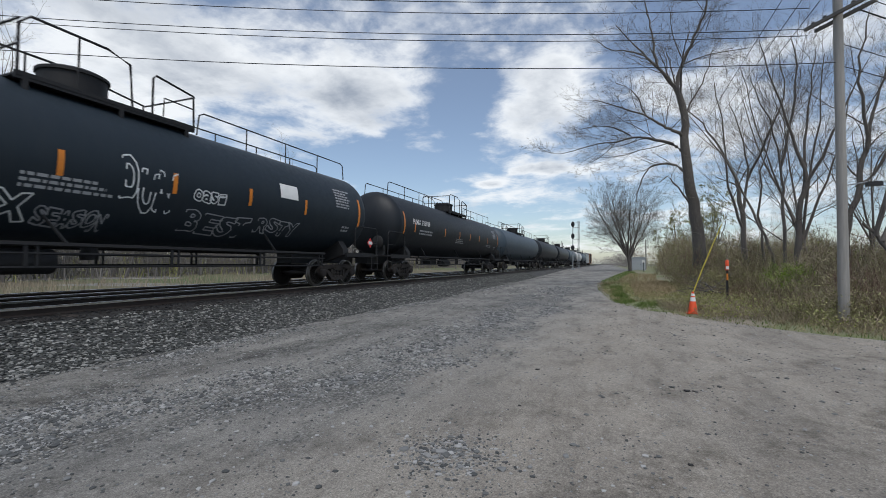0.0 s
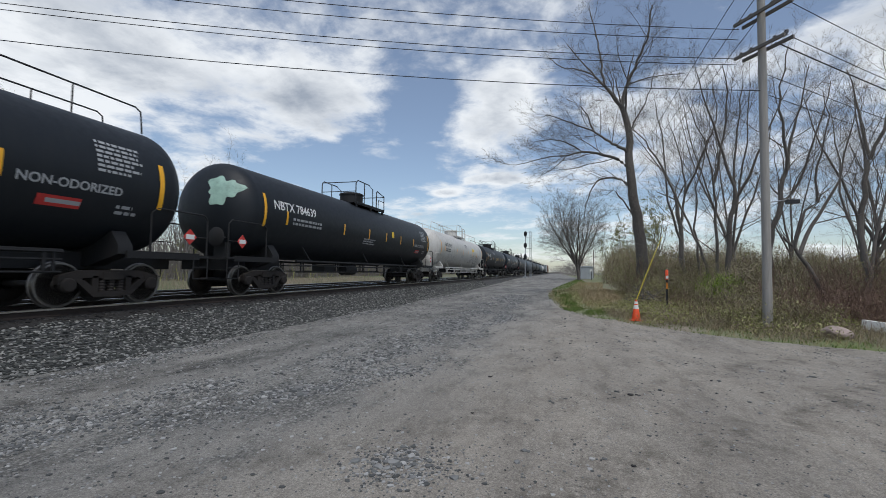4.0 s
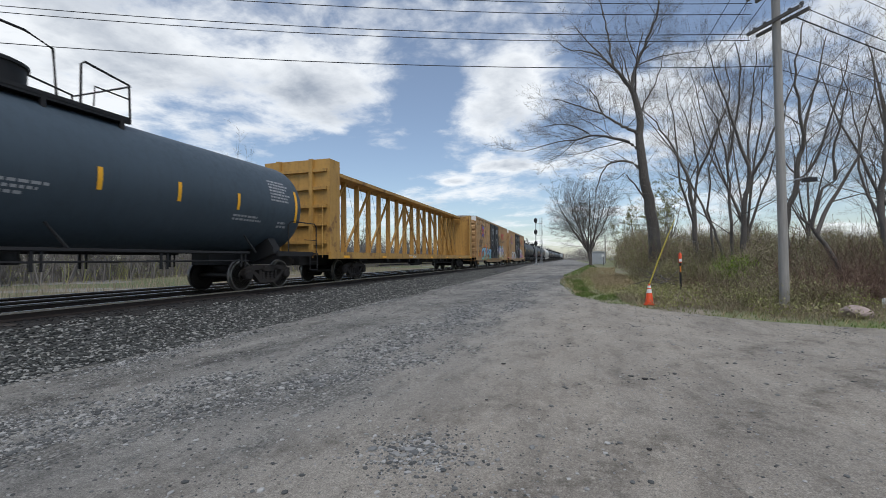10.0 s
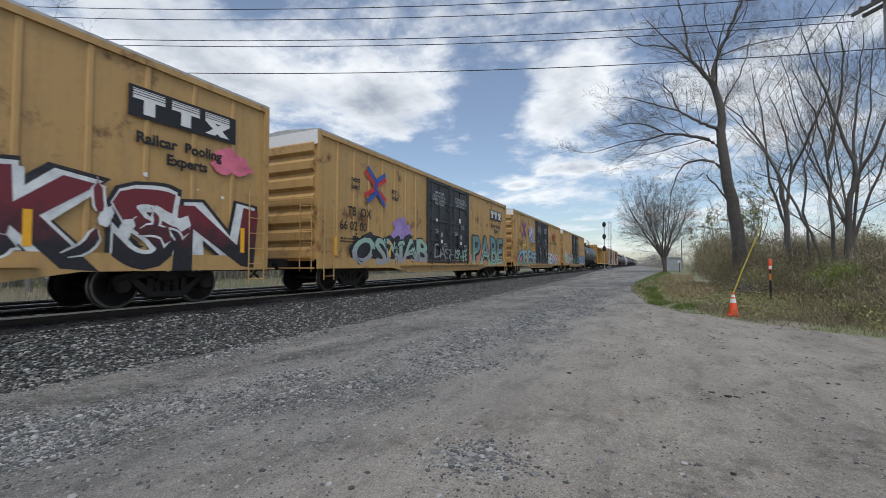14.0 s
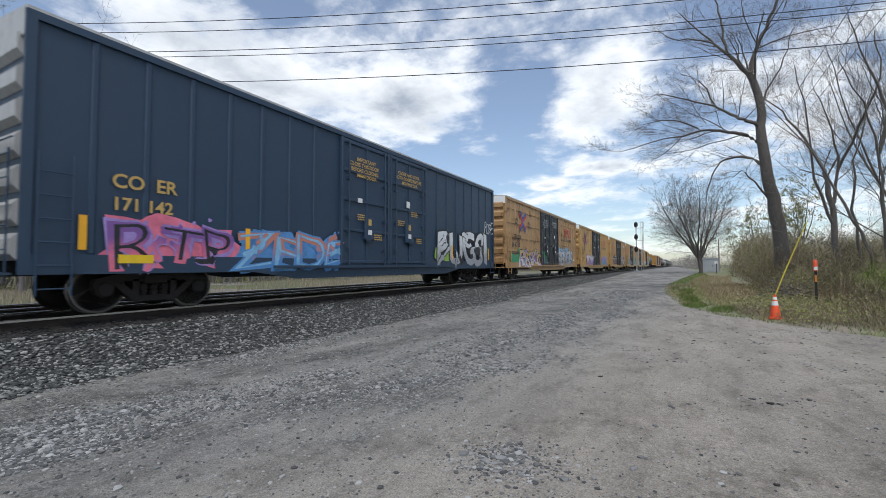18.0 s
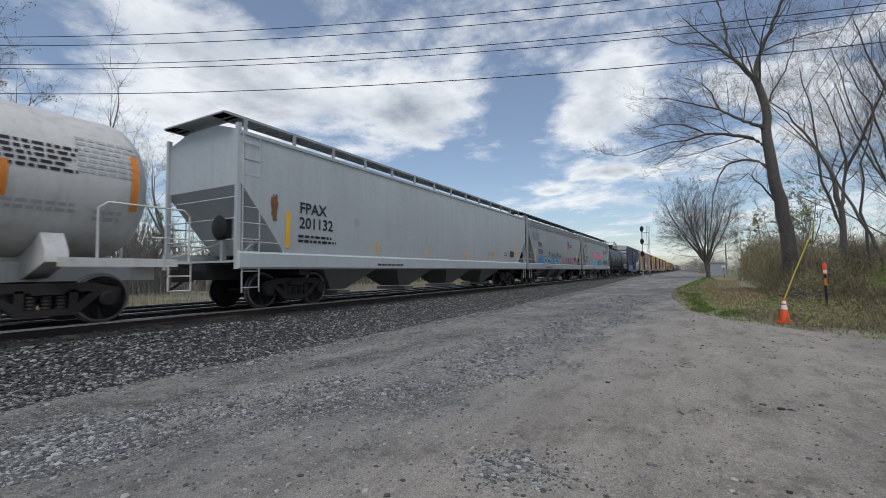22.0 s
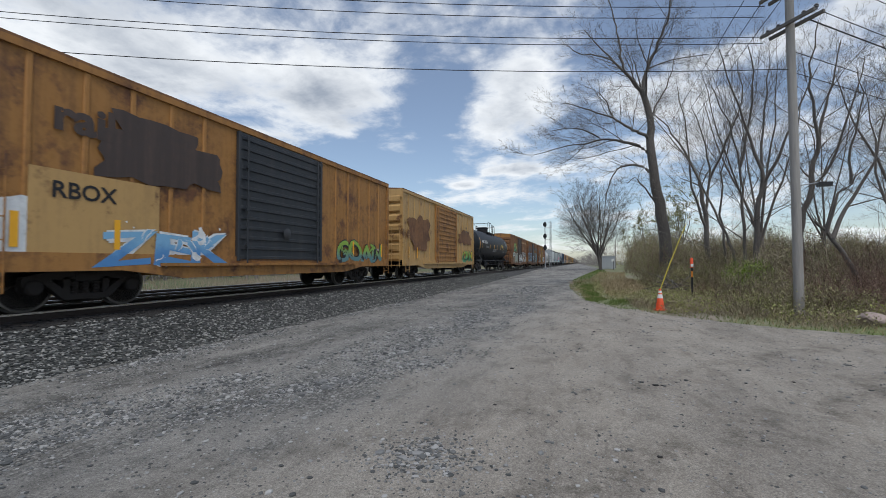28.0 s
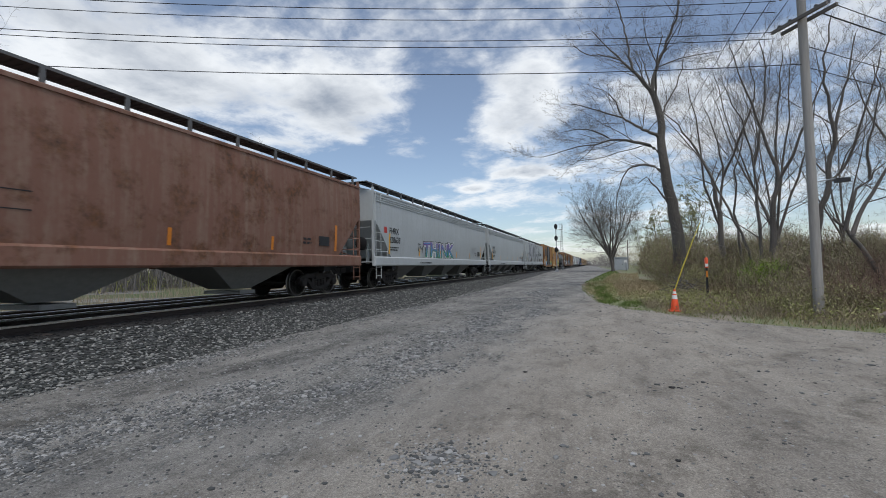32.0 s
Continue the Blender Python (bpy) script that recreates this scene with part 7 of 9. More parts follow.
    if placard:
        for y in (-half + 0.9, half - 0.95):
            pc = Shape().prism([(0, -0.2), (0.2, 0), (0, 0.2), (-0.2, 0)], 1.44, 1.455)
            part("placard", pc, "red_paint", car, "red diamond hazard placard", at=(0, y, 1.62))
            part("placard_band", Shape().prism([(-0.13, -0.06), (0.13, -0.06), (0.13, 0.06), (-0.13, 0.06)], 1.456, 1.46), "white_paint", car, at=(0, y, 1.62))
    for text, y0, y1, z0, z1, m in tags:
        outline_tag(car, text, y0, zc + z0, y1 - y0, z1 - z0, m, surf, len(text) * 5 + int(z0 * 10), 0.014)
    for i in range(tagseed):
        outline_tag(car, TAG_WORDS[(i + tagseed) % 5], (-0.62, -0.3, 0.08, 0.34, 0.62)[i] * tl, zc + (-0.72, -0.05, -0.72, -0.78, -0.1)[i], 1.5 + 0.5 * (i % 2), 0.5 + 0.55 * (i == 1), ("spray_white" if i % 2 else "spray_grey") if "black" in mat else "spray_black", surf, tagseed * 7 + i)
    return car


def mark(text, frac, dz, size, mat, wide=1.0, bold=0.006):
    return lambda car, surf, zc, tl: write(car, text, frac * tl, zc + dz, size, mat, surf, bold, wide)


def end_spray(mat):
    """A ragged blob of spray on the rounded rear head of the tank."""
    def put(car, surf, zc, tl):
        R = surf(zc)
        pts, faces = [], []
        for i in range(7):
            for k in range(36):
                a = 6.2832 * k / 36
                q = i / 6 * (0.52 + 0.12 * math.sin(3 * a + 1) + 0.07 * math.sin(8 * a))
                x, v = 0.62 + 0.9 * q * math.cos(a), 0.52 + 0.8 * q * math.sin(a)
                d = min(R * 0.99, math.hypot(x, v))
                pts.append((x, -tl + R * 0.52 * (1 - math.sqrt(1 - (d / R) ** 2)) - 0.012, zc + v))
                if i:
                    faces.append(((i - 1) * 36 + k, (i - 1) * 36 + (k + 1) % 36, i * 36 + (k + 1) % 36, i * 36 + k))
        me = bpy.data.meshes.new("marking")
        me.from_pydata(pts, [], faces)
        part("graffiti", me, mat, car, "pale teal sprayed blob")
    return put


def smallprint(frac, dz, w, h, rows, mat="grey_letter"):
    return lambda car, surf, zc, tl: bars(car, frac * tl, zc + dz, w, h, rows, mat, surf)


def plate(frac, dz, w, h, mat, label=""):
    return lambda car, surf, zc, tl: patch(car, frac * tl, zc + dz, w, h, mat, surf, "panel", label)


def box_car(front, pitch, mat, label, top=5.16, door=2.5, door_mat="door_black", ribs=1.02, cross=False, roof_mat="roof_grey", cap="white_paint", art=(), panels=2, bulge=False, ladder_mat=None, door_ribs=False, half_w=1.58, gap=0.93, bottom=0.76, end_mat=None):
    car = car_thing("boxcar", label, front, pitch)
    half = pitch / 2
    bl = half - gap
    W = half_w
    body = Shape()
    eave = top - 0.16
    body.box(-W + 0.06, W - 0.06, -bl + 0.05, bl - 0.05, 1.05, eave)
    part("body", body, mat, car)
    roof = Shape()
    roof.prism([(-W, eave), (W, eave), (W, eave + 0.05), (0.25, top), (-0.25, top), (-W, eave + 0.05)], -bl, bl, "y")
    n = int(2 * bl / 1.05)
    for i in range(1, n):
        y = -bl + 2 * bl * i / n
        roof.prism([(-W, eave + 0.05), (W, eave + 0.05), (0.25, top + 0.035), (-0.25, top + 0.035)], y - 0.04, y + 0.04, "y")
    part("roof", roof, roof_mat, car)

    def surf(z):
        return W - 0.022

    for sx in (-1, 1):
        side = Shape()
        xa, xb = (W - 0.06, W) if sx > 0 else (-W, -W + 0.06)
        side.box(xa, xb, -bl, bl, eave - 0.13, eave)                       # top chord
        side.box(xa, xb, -bl, bl, bottom, bottom + 0.34)                    # side sill
        side.prism([(-door - 3.0, bottom), (-door - 1.6, bottom - 0.2), (door + 1.6, bottom - 0.2), (door + 3.0, bottom)], xa, xb)
        side.box(xa, xb, -bl, -bl + 0.14, bottom, eave)
        side.box(xa, xb, bl - 0.14, bl, bottom, eave)
        part("side_frame_rail", side, mat, car)
        rib = Shape().slab(0, 0.035, -0.055, 0.055, bottom + 0.34, eave - 0.13, 0.02).mesh("rib") if ("rib", mat, bottom, eave) not in CACHE else None
        rib = cached(("rib", mat, bottom, eave), lambda: rib)
        m = int((bl - door) / ribs)
        for k in (-1, 1):
            for i in range(1, m + 1):
                y = k * (door + 0.12 + (bl - door - 0.2) * i / (m + 1))
                r = part("rib", rib, mat, car, at=(sx * (W - 0.06), y, 0))
                if sx < 0:
                    r.rotation_euler = (0, 0, math.pi)
        if cross and sx > 0:
            for z in (1.75, 2.62, 3.5, 4.35):
                for k in (-1, 1):
                    for i in range(0, m + 1):
                        a = door + 0.12 + (bl - door - 0.2) * i / (m + 1) + 0.1
                        b = door + 0.12 + (bl - door - 0.2) * (i + 1) / (m + 1) - 0.1
                        y0, y1 = sorted((k * a, k * b))
                        hb = Shape().slab(W - 0.06, W - 0.02, y0, y1, z, z + 0.05, 0.012)
                        part("stiffener", hb, mat, car)
        # plug doors
        for j in range(panels):
            y0 = -door + 2 * door * j / panels + 0.02
            y1 = -door + 2 * door * (j + 1) / panels - 0.02
            dr = Shape()
            a, b = (W - 0.05, W + 0.0) if sx > 0 else (-W + 0.0, -W + 0.05)
            dr.box(a, b, y0, y1, bottom + 0.2, eave - 0.16)
            ob = part("door", dr, door_mat, car)
            fr = Shape()
            o = W + 0.0
            f = lambda u0, u1, z0, z1, t: fr.slab(o, o + t, u0, u1, z0, z1, 0.012) if sx > 0 else fr.box(-o - t, -o, u0, u1, z0, z1)
            f(y0, y0 + 0.1, bottom + 0.2, eave - 0.16, 0.05)
            f(y1 - 0.1, y1, bottom + 0.2, eave - 0.16, 0.05)
            if door_ribs:
                nb = 13
                for q in range(nb):
                    z = bottom + 0.3 + (eave - bottom - 0.6) * q / (nb - 1)
                    f(y0 + 0.1, y1 - 0.1, z - 0.05, z + 0.05, 0.035)
            else:
                for z in (bottom + 0.22, bottom + 1.2, bottom + 2.15, bottom + 3.05, eave - 0.3):
                    f(y0 + 0.1, y1 - 0.1, z, z + 0.09, 0.045)
                f((y0 + y1) / 2 - 0.04, (y0 + y1) / 2 + 0.04, bottom + 0.2, eave - 0.16, 0.04)
            part("door_frame", fr, door_mat, ob)
            if sx > 0:
                for y in (y0 + 0.32, y1 - 0.32):
                    part("lock_rod", Shape().tube([(o + 0.08, y, bottom + 0.12), (o + 0.08, y, eave - 0.2)], 0.022, 6), door_mat, ob)
                    for z in (bottom + 0.6, bottom + 1.6, bottom + 2.8):
                        part("rod_keeper", Shape().box(o + 0.02, o + 0.1, y - 0.06, y + 0.06, z, z + 0.08), door_mat, ob)
                part("lock_wheel", Shape().lathe([(0.16, 0), (0.18, 0.015), (0.16, 0.03)], "x", 14, (o + 0.09, (y0 + y1) / 2, bottom + 1.05)), door_mat, ob)
        tk = Shape()
        a, b = (W, W + 0.1) if sx > 0 else (-W - 0.1, -W)
        tk.box(a, b, -door - (2.4 if panels > 1 else 2.2), door + 2.4, bottom + 0.08, bottom + 0.15)
        part("door_track", tk, mat, car)
    for k in (-1, 1):
        en = Shape()
        ye = k * bl
        nr = 7
        for i in range(nr):
            z = bottom + 0.45 + (eave - bottom - 0.95) * i / (nr - 1)
            pr = [(0.0, -0.22), (0.09, -0.12), (0.09, 0.12), (0.0, 0.22)]
            x0, x1 = -W + 0.18, W - 0.18
            en = Shape().add([(x, ye - k * 0.04 + k * d, z + dz) for x in (x0, x1) for d, dz in pr], [(0, 1, 2, 3), (7, 6, 5, 4), (0, 4, 5, 1), (1, 5, 6, 2), (2, 6, 7, 3), (3, 7, 4, 0)])
            part("end_corrugation", en, end_mat or mat, car)
        cp = Shape().box(-W + 0.05, W - 0.05, min(ye - k * 0.06, ye + k * 0.01), max(ye - k * 0.06, ye + k * 0.01), eave - 0.42, eave + 0.02)
        part("end_cap", cp, cap, car)
        ld = Shape()
        for sx in (-1, 1):
            ladder(ld, sx * (W + 0.07), k * (bl - 0.42), bottom - 0.35, 2.75 if k < 0 else 2.75, 0.46)
            ladder(ld, sx * (W - 0.4), k * (bl + 0.1), bottom - 0.1, 2.75, 0.46, along="x")
        ld.tube([(-W, k * (bl + 0.12), 2.9), (W, k * (bl + 0.12), 2.9)], 0.016, 5)
        ld.box(-W + 0.1, W - 0.1, min(k * (bl + 0.04), k * (bl + 0.34)), max(k * (bl + 0.04), k * (bl + 0.34)), bottom, bottom + 0.04)
        part("ladder", ld, ladder_mat or mat, car)
        sill = Shape()
        sill.box(-0.35, 0.35, min(k * (half - 0.55), 0), max(k * (half - 0.55), 0), 0.72, 1.05)
        sill.box(-W + 0.1, W - 0.1, k * (half - 3.2) - 0.2, k * (half - 3.2) + 0.2, 0.86, 1.08)
        part("underframe", sill, "frame_black", car)
        truck(car, k * (half - 3.2))
    under = Shape()
    under.box(-W + 0.1, W - 0.1, -bl + 0.1, bl - 0.1, 0.99, 1.05)
    part("floor", under, "frame_black", car)
    beam = cached(("beam", W), lambda: Shape().box(-W + 0.12, W - 0.12, -0.06, 0.06, 0.85, 1.08).mesh("crossbeam"))
    for y in np.arange(-bl + 4.6, bl - 4.4, 1.6):
        part("crossbeam", beam, "frame_black", car, at=(0, float(y), 0))
    for y in (-2.6, 1.8):
        part("stirrup", Shape().tube([(W - 0.25, y - 0.12, 1.0), (W - 0.25, y - 0.12, 0.62), (W - 0.25, y + 0.12, 0.62), (W - 0.25, y + 0.12, 1.0)], 0.03, 5), "frame_black", car)
    part("air_tank", Shape().lathe([(0.22, -0.6), (0.22, 0.6)], "y", 12, (0.7, 0.5, 0.82)), "frame_black", car)
    bw = Shape().lathe([(0.27, 0), (0.29, 0.015), (0.27, 0.03)], "y", 18, (-0.7, -bl - 0.2, 2.2)).tube([(-0.7, -bl - 0.2, 2.2), (-0.7, -bl, 2.2)], 0.03)
    part("brake_wheel", bw, "frame_black", car)
    couplers(car, half)
    for y in (-bl + 0.75, -door - 3.2, door + 2.2, bl - 0.85):
        patch(car, y, bottom + 0.42, 0.12, 0.6, "reflector_yellow", lambda z: W, proud=0.004)
    for a in art:
        a(car, surf, bl)
    bars(car, bl - 1.5, bottom + 0.55, 0.45, 0.3, 2, "white_paint", surf)
    stencil = "gold_paint" if door_mat == "box_blue" else "grey_letter"
    on_door = lambda z: W + 0.045
    if panels > 1:
        for x0, lines in ((-door + 0.45, ("IMPORTANT", "CLOSE THIS DOOR", "BEFORE CLOSING", "MAIN DOOR")), (0.5, ("CLOSE AND LOCK", "BOTH DOORS BEFORE", "MOVING CAR"))):
            for i, text in enumerate(lines):
                write(car, text, x0 + 0.75 - 0.055 * len(text), eave - 0.78 - 0.17 * i, 0.17, stencil, on_door, 0.004, name="door_notice")
        for y, z in ((-1.75, 2.35), (-0.9, 1.75), (0.45, 2.35), (1.35, 2.75), (1.7, 1.75)):
            bars(car, y, z, 0.5, 0.22, 3, stencil, on_door, "door_notice")
        for y in (-1.2, 1.15):
            part("latch_box", Shape().slab(W + 0.02, W + 0.12, y - 0.22, y + 0.22, 1.75, 2.45, 0.02), door_mat, car)
            patch(car, y - 0.1, 2.2, 0.16, 0.2, stencil, lambda z: W + 0.115, "latch_label")
            patch(car, y - 0.12, 1.9, 0.2, 0.16, "white_paint", lambda z: W + 0.115, "latch_label")
        for i, (y, z) in enumerate(((-1.75, 2.9), (1.0, 3.05))):
            patch(car, y, z, 0.22, 0.14 + 0.1 * (i % 2), "white_paint", lambda z: W + 0.05, "label_plate")
    return car


def centre_beam(front, pitch):
    car = car_thing("centerbeam_flatcar", "yellow empty centerbeam lumber flatcar with end bulkheads", front, pitch)
    half = pitch / 2
    bl = half - 0.85
    dk = Shape()
    dk.box(-1.5, 1.5, -bl, bl, 1.12, 1.2)
    for sx in (-1, 1):
        dk.box(sx * 1.5 - 0.05, sx * 1.5 + 0.05, -bl, bl, 0.95, 1.22)
    part("deck", dk, "beam_yellow", car)
    n = 17
    y0, y1 = -bl + 1.1, bl - 1.1
    ch = Shape().prism([(-0.55, 4.62), (0.55, 4.62), (0.55, 4.78), (0.35, 4.84), (-0.35, 4.84), (-0.55, 4.78)], -bl + 0.3, bl - 0.3, "y")
    part("top_chord", ch, "beam_yellow", car)
    post = Shape()
    post.prism([(-0.11, 1.2), (0.11, 1.2), (0.09, 4.62), (-0.09, 4.62)], -0.03, 0.03, "y")
    for sx in (-1, 1):
        post.add([(sx * x, y, z) for y in (-0.06, 0.06) for x, z in ((0.11, 1.2), (0.13, 1.2), (0.11, 4.62), (0.09, 4.62))], [(0, 1, 2, 3), (7, 6, 5, 4), (0, 4, 5, 1), (1, 5, 6, 2), (2, 6, 7, 3), (3, 7, 4, 0)])
    post = post.mesh("post")
    for i in range(n + 1):
        part("post", post, "beam_yellow", car, at=(0, y0 + (y1 - y0) * i / n, 0))
    for i in range(n):
        step = (y1 - y0) / n
        if i % 2 == 0:
            a, b = y0 + step * i, y0 + step * min(n, i + 2)
            if i < n / 2 - 1:
                pa, pb = (a, 1.3), (b, 4.5)
            else:
                pa, pb = (b, 1.3), (a, 4.5)
            dg = Shape().tube([(0.03, pa[0], pa[1]), (0.03, pb[0], pb[1])], 0.07, 4)
            part("diagonal", dg, "beam_yellow", car)
    part("diagonal", Shape().tube([(0.06, y0 + (y1 - y0) * 7 / n, 1.3), (0.06, y0 + (y1 - y0) * 9 / n, 4.5)], 0.07, 4), "beam_yellow", car)
    for k in (-1, 1):
        bh = Shape()
        a, b = sorted((k * bl, k * (bl - 0.1)))
        bh.box(-1.5, 1.5, a, b, 1.1, 4.85)
        part("bulkhead", bh, "beam_yellow", car)
        br = Shape()
        c, d = sorted((k * bl, k * (bl - 0.75)))
        for x in (-1.5, 1.46):
            br.prism([(c, 1.2), (d, 1.2), (d, 4.85), (c, 4.85)], x, x + 0.05)
        for z in (1.6, 2.3, 3.0, 3.7, 4.4):
            e, g = sorted((k * (bl + 0.0), k * (bl + 0.12)))
            br.box(-1.4, 1.4, e, g, z - 0.06, z + 0.06)
        for x in (-0.75, 0.75):
            br.box(x - 0.08, x + 0.08, min(k * bl, k * (bl + 0.16)), max(k * bl, k * (bl + 0.16)), 1.1, 4.85)
        ladder(br, 1.1, k * (bl + 0.2), 1.0, 3.0, 0.42, along="x")
        part("bulkhead_brace", br, "beam_yellow", car)
        truck(car, k * (half - 3.6))
        sl = Shape().box(-0.35, 0.35, min(0, k * (half - 0.55)), max(0, k * (half - 0.55)), 0.7, 1.12)
        sl.box(-1.4, 1.4, k * (half - 3.6) - 0.2, k * (half - 3.6) + 0.2, 0.86, 1.12)
        part("underframe", sl, "frame_black", car)
    gear = Shape()
    rnd = random.Random(3)
    for y in np.arange(-bl + 5.5, bl - 5, 1.5):
        gear.box(1.3, 1.48, y - 0.1, y + 0.1, 0.78, 0.98)             # cable winches
        gear.box(-1.4, 1.4, y - 0.06, y + 0.06, 0.88, 1.1)
    gear.tube([(1.2, -7, 0.62), (1.2, 7, 0.66)], 0.03)
    gear.lathe([(0.24, -1.5), (0.24, -0.1)], "y", 12, (0.8, 0, 0.78))
    part("winches", gear, "frame_black", car)
    cb = Shape()
    for i in range(1, n):
        y = y0 + (y1 - y0) * i / n
        cb.tube([(0.2, y, 4.5), (0.28, y + 0.3, 3.4), (0.36, y + 0.55, 2.5), (0.45, y + rnd.uniform(0.6, 0.9), 1.5)], 0.008, 4)
    part("tie_down_cables", cb, "frame_black", car)
    couplers(car, half)
    write(car, "TTZX  865497", -bl * 0.32, 0.99, 0.2, "white_paint", lambda z: 1.55, 0.004)
    for i in range(7):
        patch(car, -bl + 1 + i * (2 * bl - 2) / 6, 0.98, 0.45, 0.1, "reflector_yellow", lambda z: 1.55)
    return car


def hopper_car(front, pitch, mat, label, top=4.56, ribs=0, art=(), outlets=3, walk_mat="board_grey", sill_mat=None, lines=True, cut=1.5, strips="reflector_yellow", brk=3.0):
    car = car_thing("covered_hopper", label, front, pitch)
    half = pitch / 2
    bl = half - 0.62
    W = 1.56
    sill_mat = sill_mat or mat
    body = Shape()
    foot = 1.40
    eave = top - 0.34

    def yy(z):
        if z >= brk:
            return bl
        t = (brk - z) / (brk - foot)
        return bl - cut * t

    cols = [-1, -0.75, -0.5, -0.25, 0, 0.25, 0.5, 0.75, 1]
    zs = sorted({foot, 1.6, 2.0, 2.4, 2.8, brk, 3.3, 3.8, eave})
    wf = lambda z: float(np.interp(z, [1.4, 1.9, 2.6, 3.2, 3.8, eave], [1.50, 1.54, 1.56, 1.555, 1.54, 1.505]))
    v, f = [], []
    for sx in (-1, 1):
        b = len(v)
        for z in zs:
            for c in cols:
                v.append((sx * wf(z), c * yy(z), z))
        n = len(cols)
        for i in range(len(zs) - 1):
            for j in range(n - 1):
                f.append((b + i * n + j, b + i * n + j + 1, b + (i + 1) * n + j + 1, b + (i + 1) * n + j))
    n, m = len(cols), len(zs)
    off = n * m
    for i in range(m - 1):
        f.append((i * n, (i + 1) * n, off + (i + 1) * n, off + i * n))
        f.append((i * n + n - 1, (i + 1) * n + n - 1, off + (i + 1) * n + n - 1, off + i * n + n - 1))
    for j in range(n - 1):
        f.append((j, j + 1, off + j + 1, off + j))
        f.append(((m - 1) * n + j, (m - 1) * n + j + 1, off + (m - 1) * n + j + 1, off + (m - 1) * n + j))
    body.add(v, f)
    part("body", body, mat, car)

    def surf(z):
        return wf(z)

    roof = Shape().prism([(-1.505, eave), (1.505, eave), (1.45, eave + 0.1), (0.6, top), (-0.6, top), (-1.45, eave + 0.1)], -bl + 0.02, bl - 0.02, "y")
    part("roof", roof, mat, car)
    for sx in (-1, 1):
        for i, z in enumerate((eave - 0.02, eave - 0.16, eave - 0.26, eave - 0.36)):
            if i and not lines:
                continue
            a = sx * wf(min(z, eave))
            tr = Shape().box(min(a, a + sx * 0.035), max(a, a + sx * 0.035), -bl, bl, z, z + (0.07 if i == 0 else 0.04))
            part("top_chord" if i == 0 else "side_moulding", tr, mat, car)
    wk = Shape()
    for sx in (-1, 1):
        wk.box(sx * 1.0 - 0.26, sx * 1.0 + 0.26, -bl - 0.25, bl + 0.25, top + 0.12, top + 0.145)
        for q in (-0.26, 0.26):
            wk.box(sx * 1.0 + q - 0.015, sx * 1.0 + q + 0.015, -bl - 0.25, bl + 0.25, top + 0.10, top + 0.16)
        for y in np.arange(-bl + 0.3, bl, 1.5):
            wk.box(sx * 1.26 - 0.03, sx * 1.26 + 0.03, y - 0.04, y + 0.04, eave + 0.04, top + 0.12)
        for y in np.arange(-bl, bl, 0.16):
            wk.box(sx * 1.0 - 0.25, sx * 1.0 + 0.25, y - 0.012, y + 0.012, top + 0.1, top + 0.12)
    for k in (-1, 1):
        wk.box(-1.26, 1.26, k * (bl + 0.02) - 0.26, k * (bl + 0.02) + 0.26, top + 0.12, top + 0.15)
    part("running_board", wk, walk_mat, car)
    hs = Shape()
    for i in range(8):
        y = -bl + 1.3 + (2 * bl - 2.6) * i / 7
        hs.lathe([(0.34, top), (0.34, top + 0.12), (0.2, top + 0.18), (0.03, top + 0.19)], "z", 14, (0, y, 0))
    part("roof_hatches", hs, mat, car)
    if ribs:
        for sx in (1, -1):
            rb = Shape()
            for i in range(1, ribs):
                y = -bl + 2 * bl * i / ribs
                z0 = 1.42 if abs(y) < bl - cut else brk
                rb.prism([(y - 0.05, z0), (y + 0.05, z0), (y + 0.05, top - 0.3), (y - 0.05, top - 0.3)], min(sx * 1.5, sx * 1.6), max(sx * 1.5, sx * 1.6))
            part("side_ribs", rb, mat, car)
    else:
        for i in range(1, 7):
            sm = Shape()
            y = -bl + 2 * bl * i / 7
            for a, b in zip(zs[:-1], zs[1:]):
                if abs(y) < yy(a):
                    sm.add([(wf(a) + 0.002, y - 0.02, a), (wf(a) + 0.006, y, a), (wf(a) + 0.002, y + 0.02, a), (wf(b) + 0.002, y - 0.02, b), (wf(b) + 0.006, y, b), (wf(b) + 0.002, y + 0.02, b)], [(0, 1, 4, 3), (1, 2, 5, 4)])
            part("weld_seam", sm, mat, car)
    ss = Shape()
    for sx in (-1, 1):
        a, b = sorted((sx * 1.42, sx * 1.58))
        ss.slab(a, b, -half + 0.55, half - 0.55, 1.0, 1.42, 0.05) if sx > 0 else ss.box(a, b, -half + 0.55, half - 0.55, 1.0, 1.42)
    part("side_sill", ss, sill_mat, car)
    for k in (-1, 1):
        en = Shape()
        ye = k * (half - 0.6)
        for sx in (-1, 1):
            en.box(sx * 1.46 - 0.05, sx * 1.46 + 0.05, ye - 0.05, ye + 0.05, 1.2, top - 0.1)
            en.box(sx * 0.6 - 0.06, sx * 0.6 + 0.06, k * (bl - 1.0) - 0.06, k * (bl - 1.0) + 0.06, 1.1, 2.4)
            ladder(en, sx * 1.55, k * (half - 0.9), 0.45, top - 0.3 if k < 0 else 2.6, 0.46)
            for z in (1.65, 2.1):
                en.tube([(sx * 1.5, ye, z), (sx * 1.5, k * (bl - 1.25), z)], 0.018, 5)
            en.tube([(sx * 1.5, k * (bl - 1.25), 1.25), (sx * 1.5, k * (bl - 1.25), 2.4)], 0.02, 5)
            en.tube([(sx * 1.5, ye, 1.28), (sx * 0.5, k * (bl - 1.4), 1.9)], 0.03, 5)
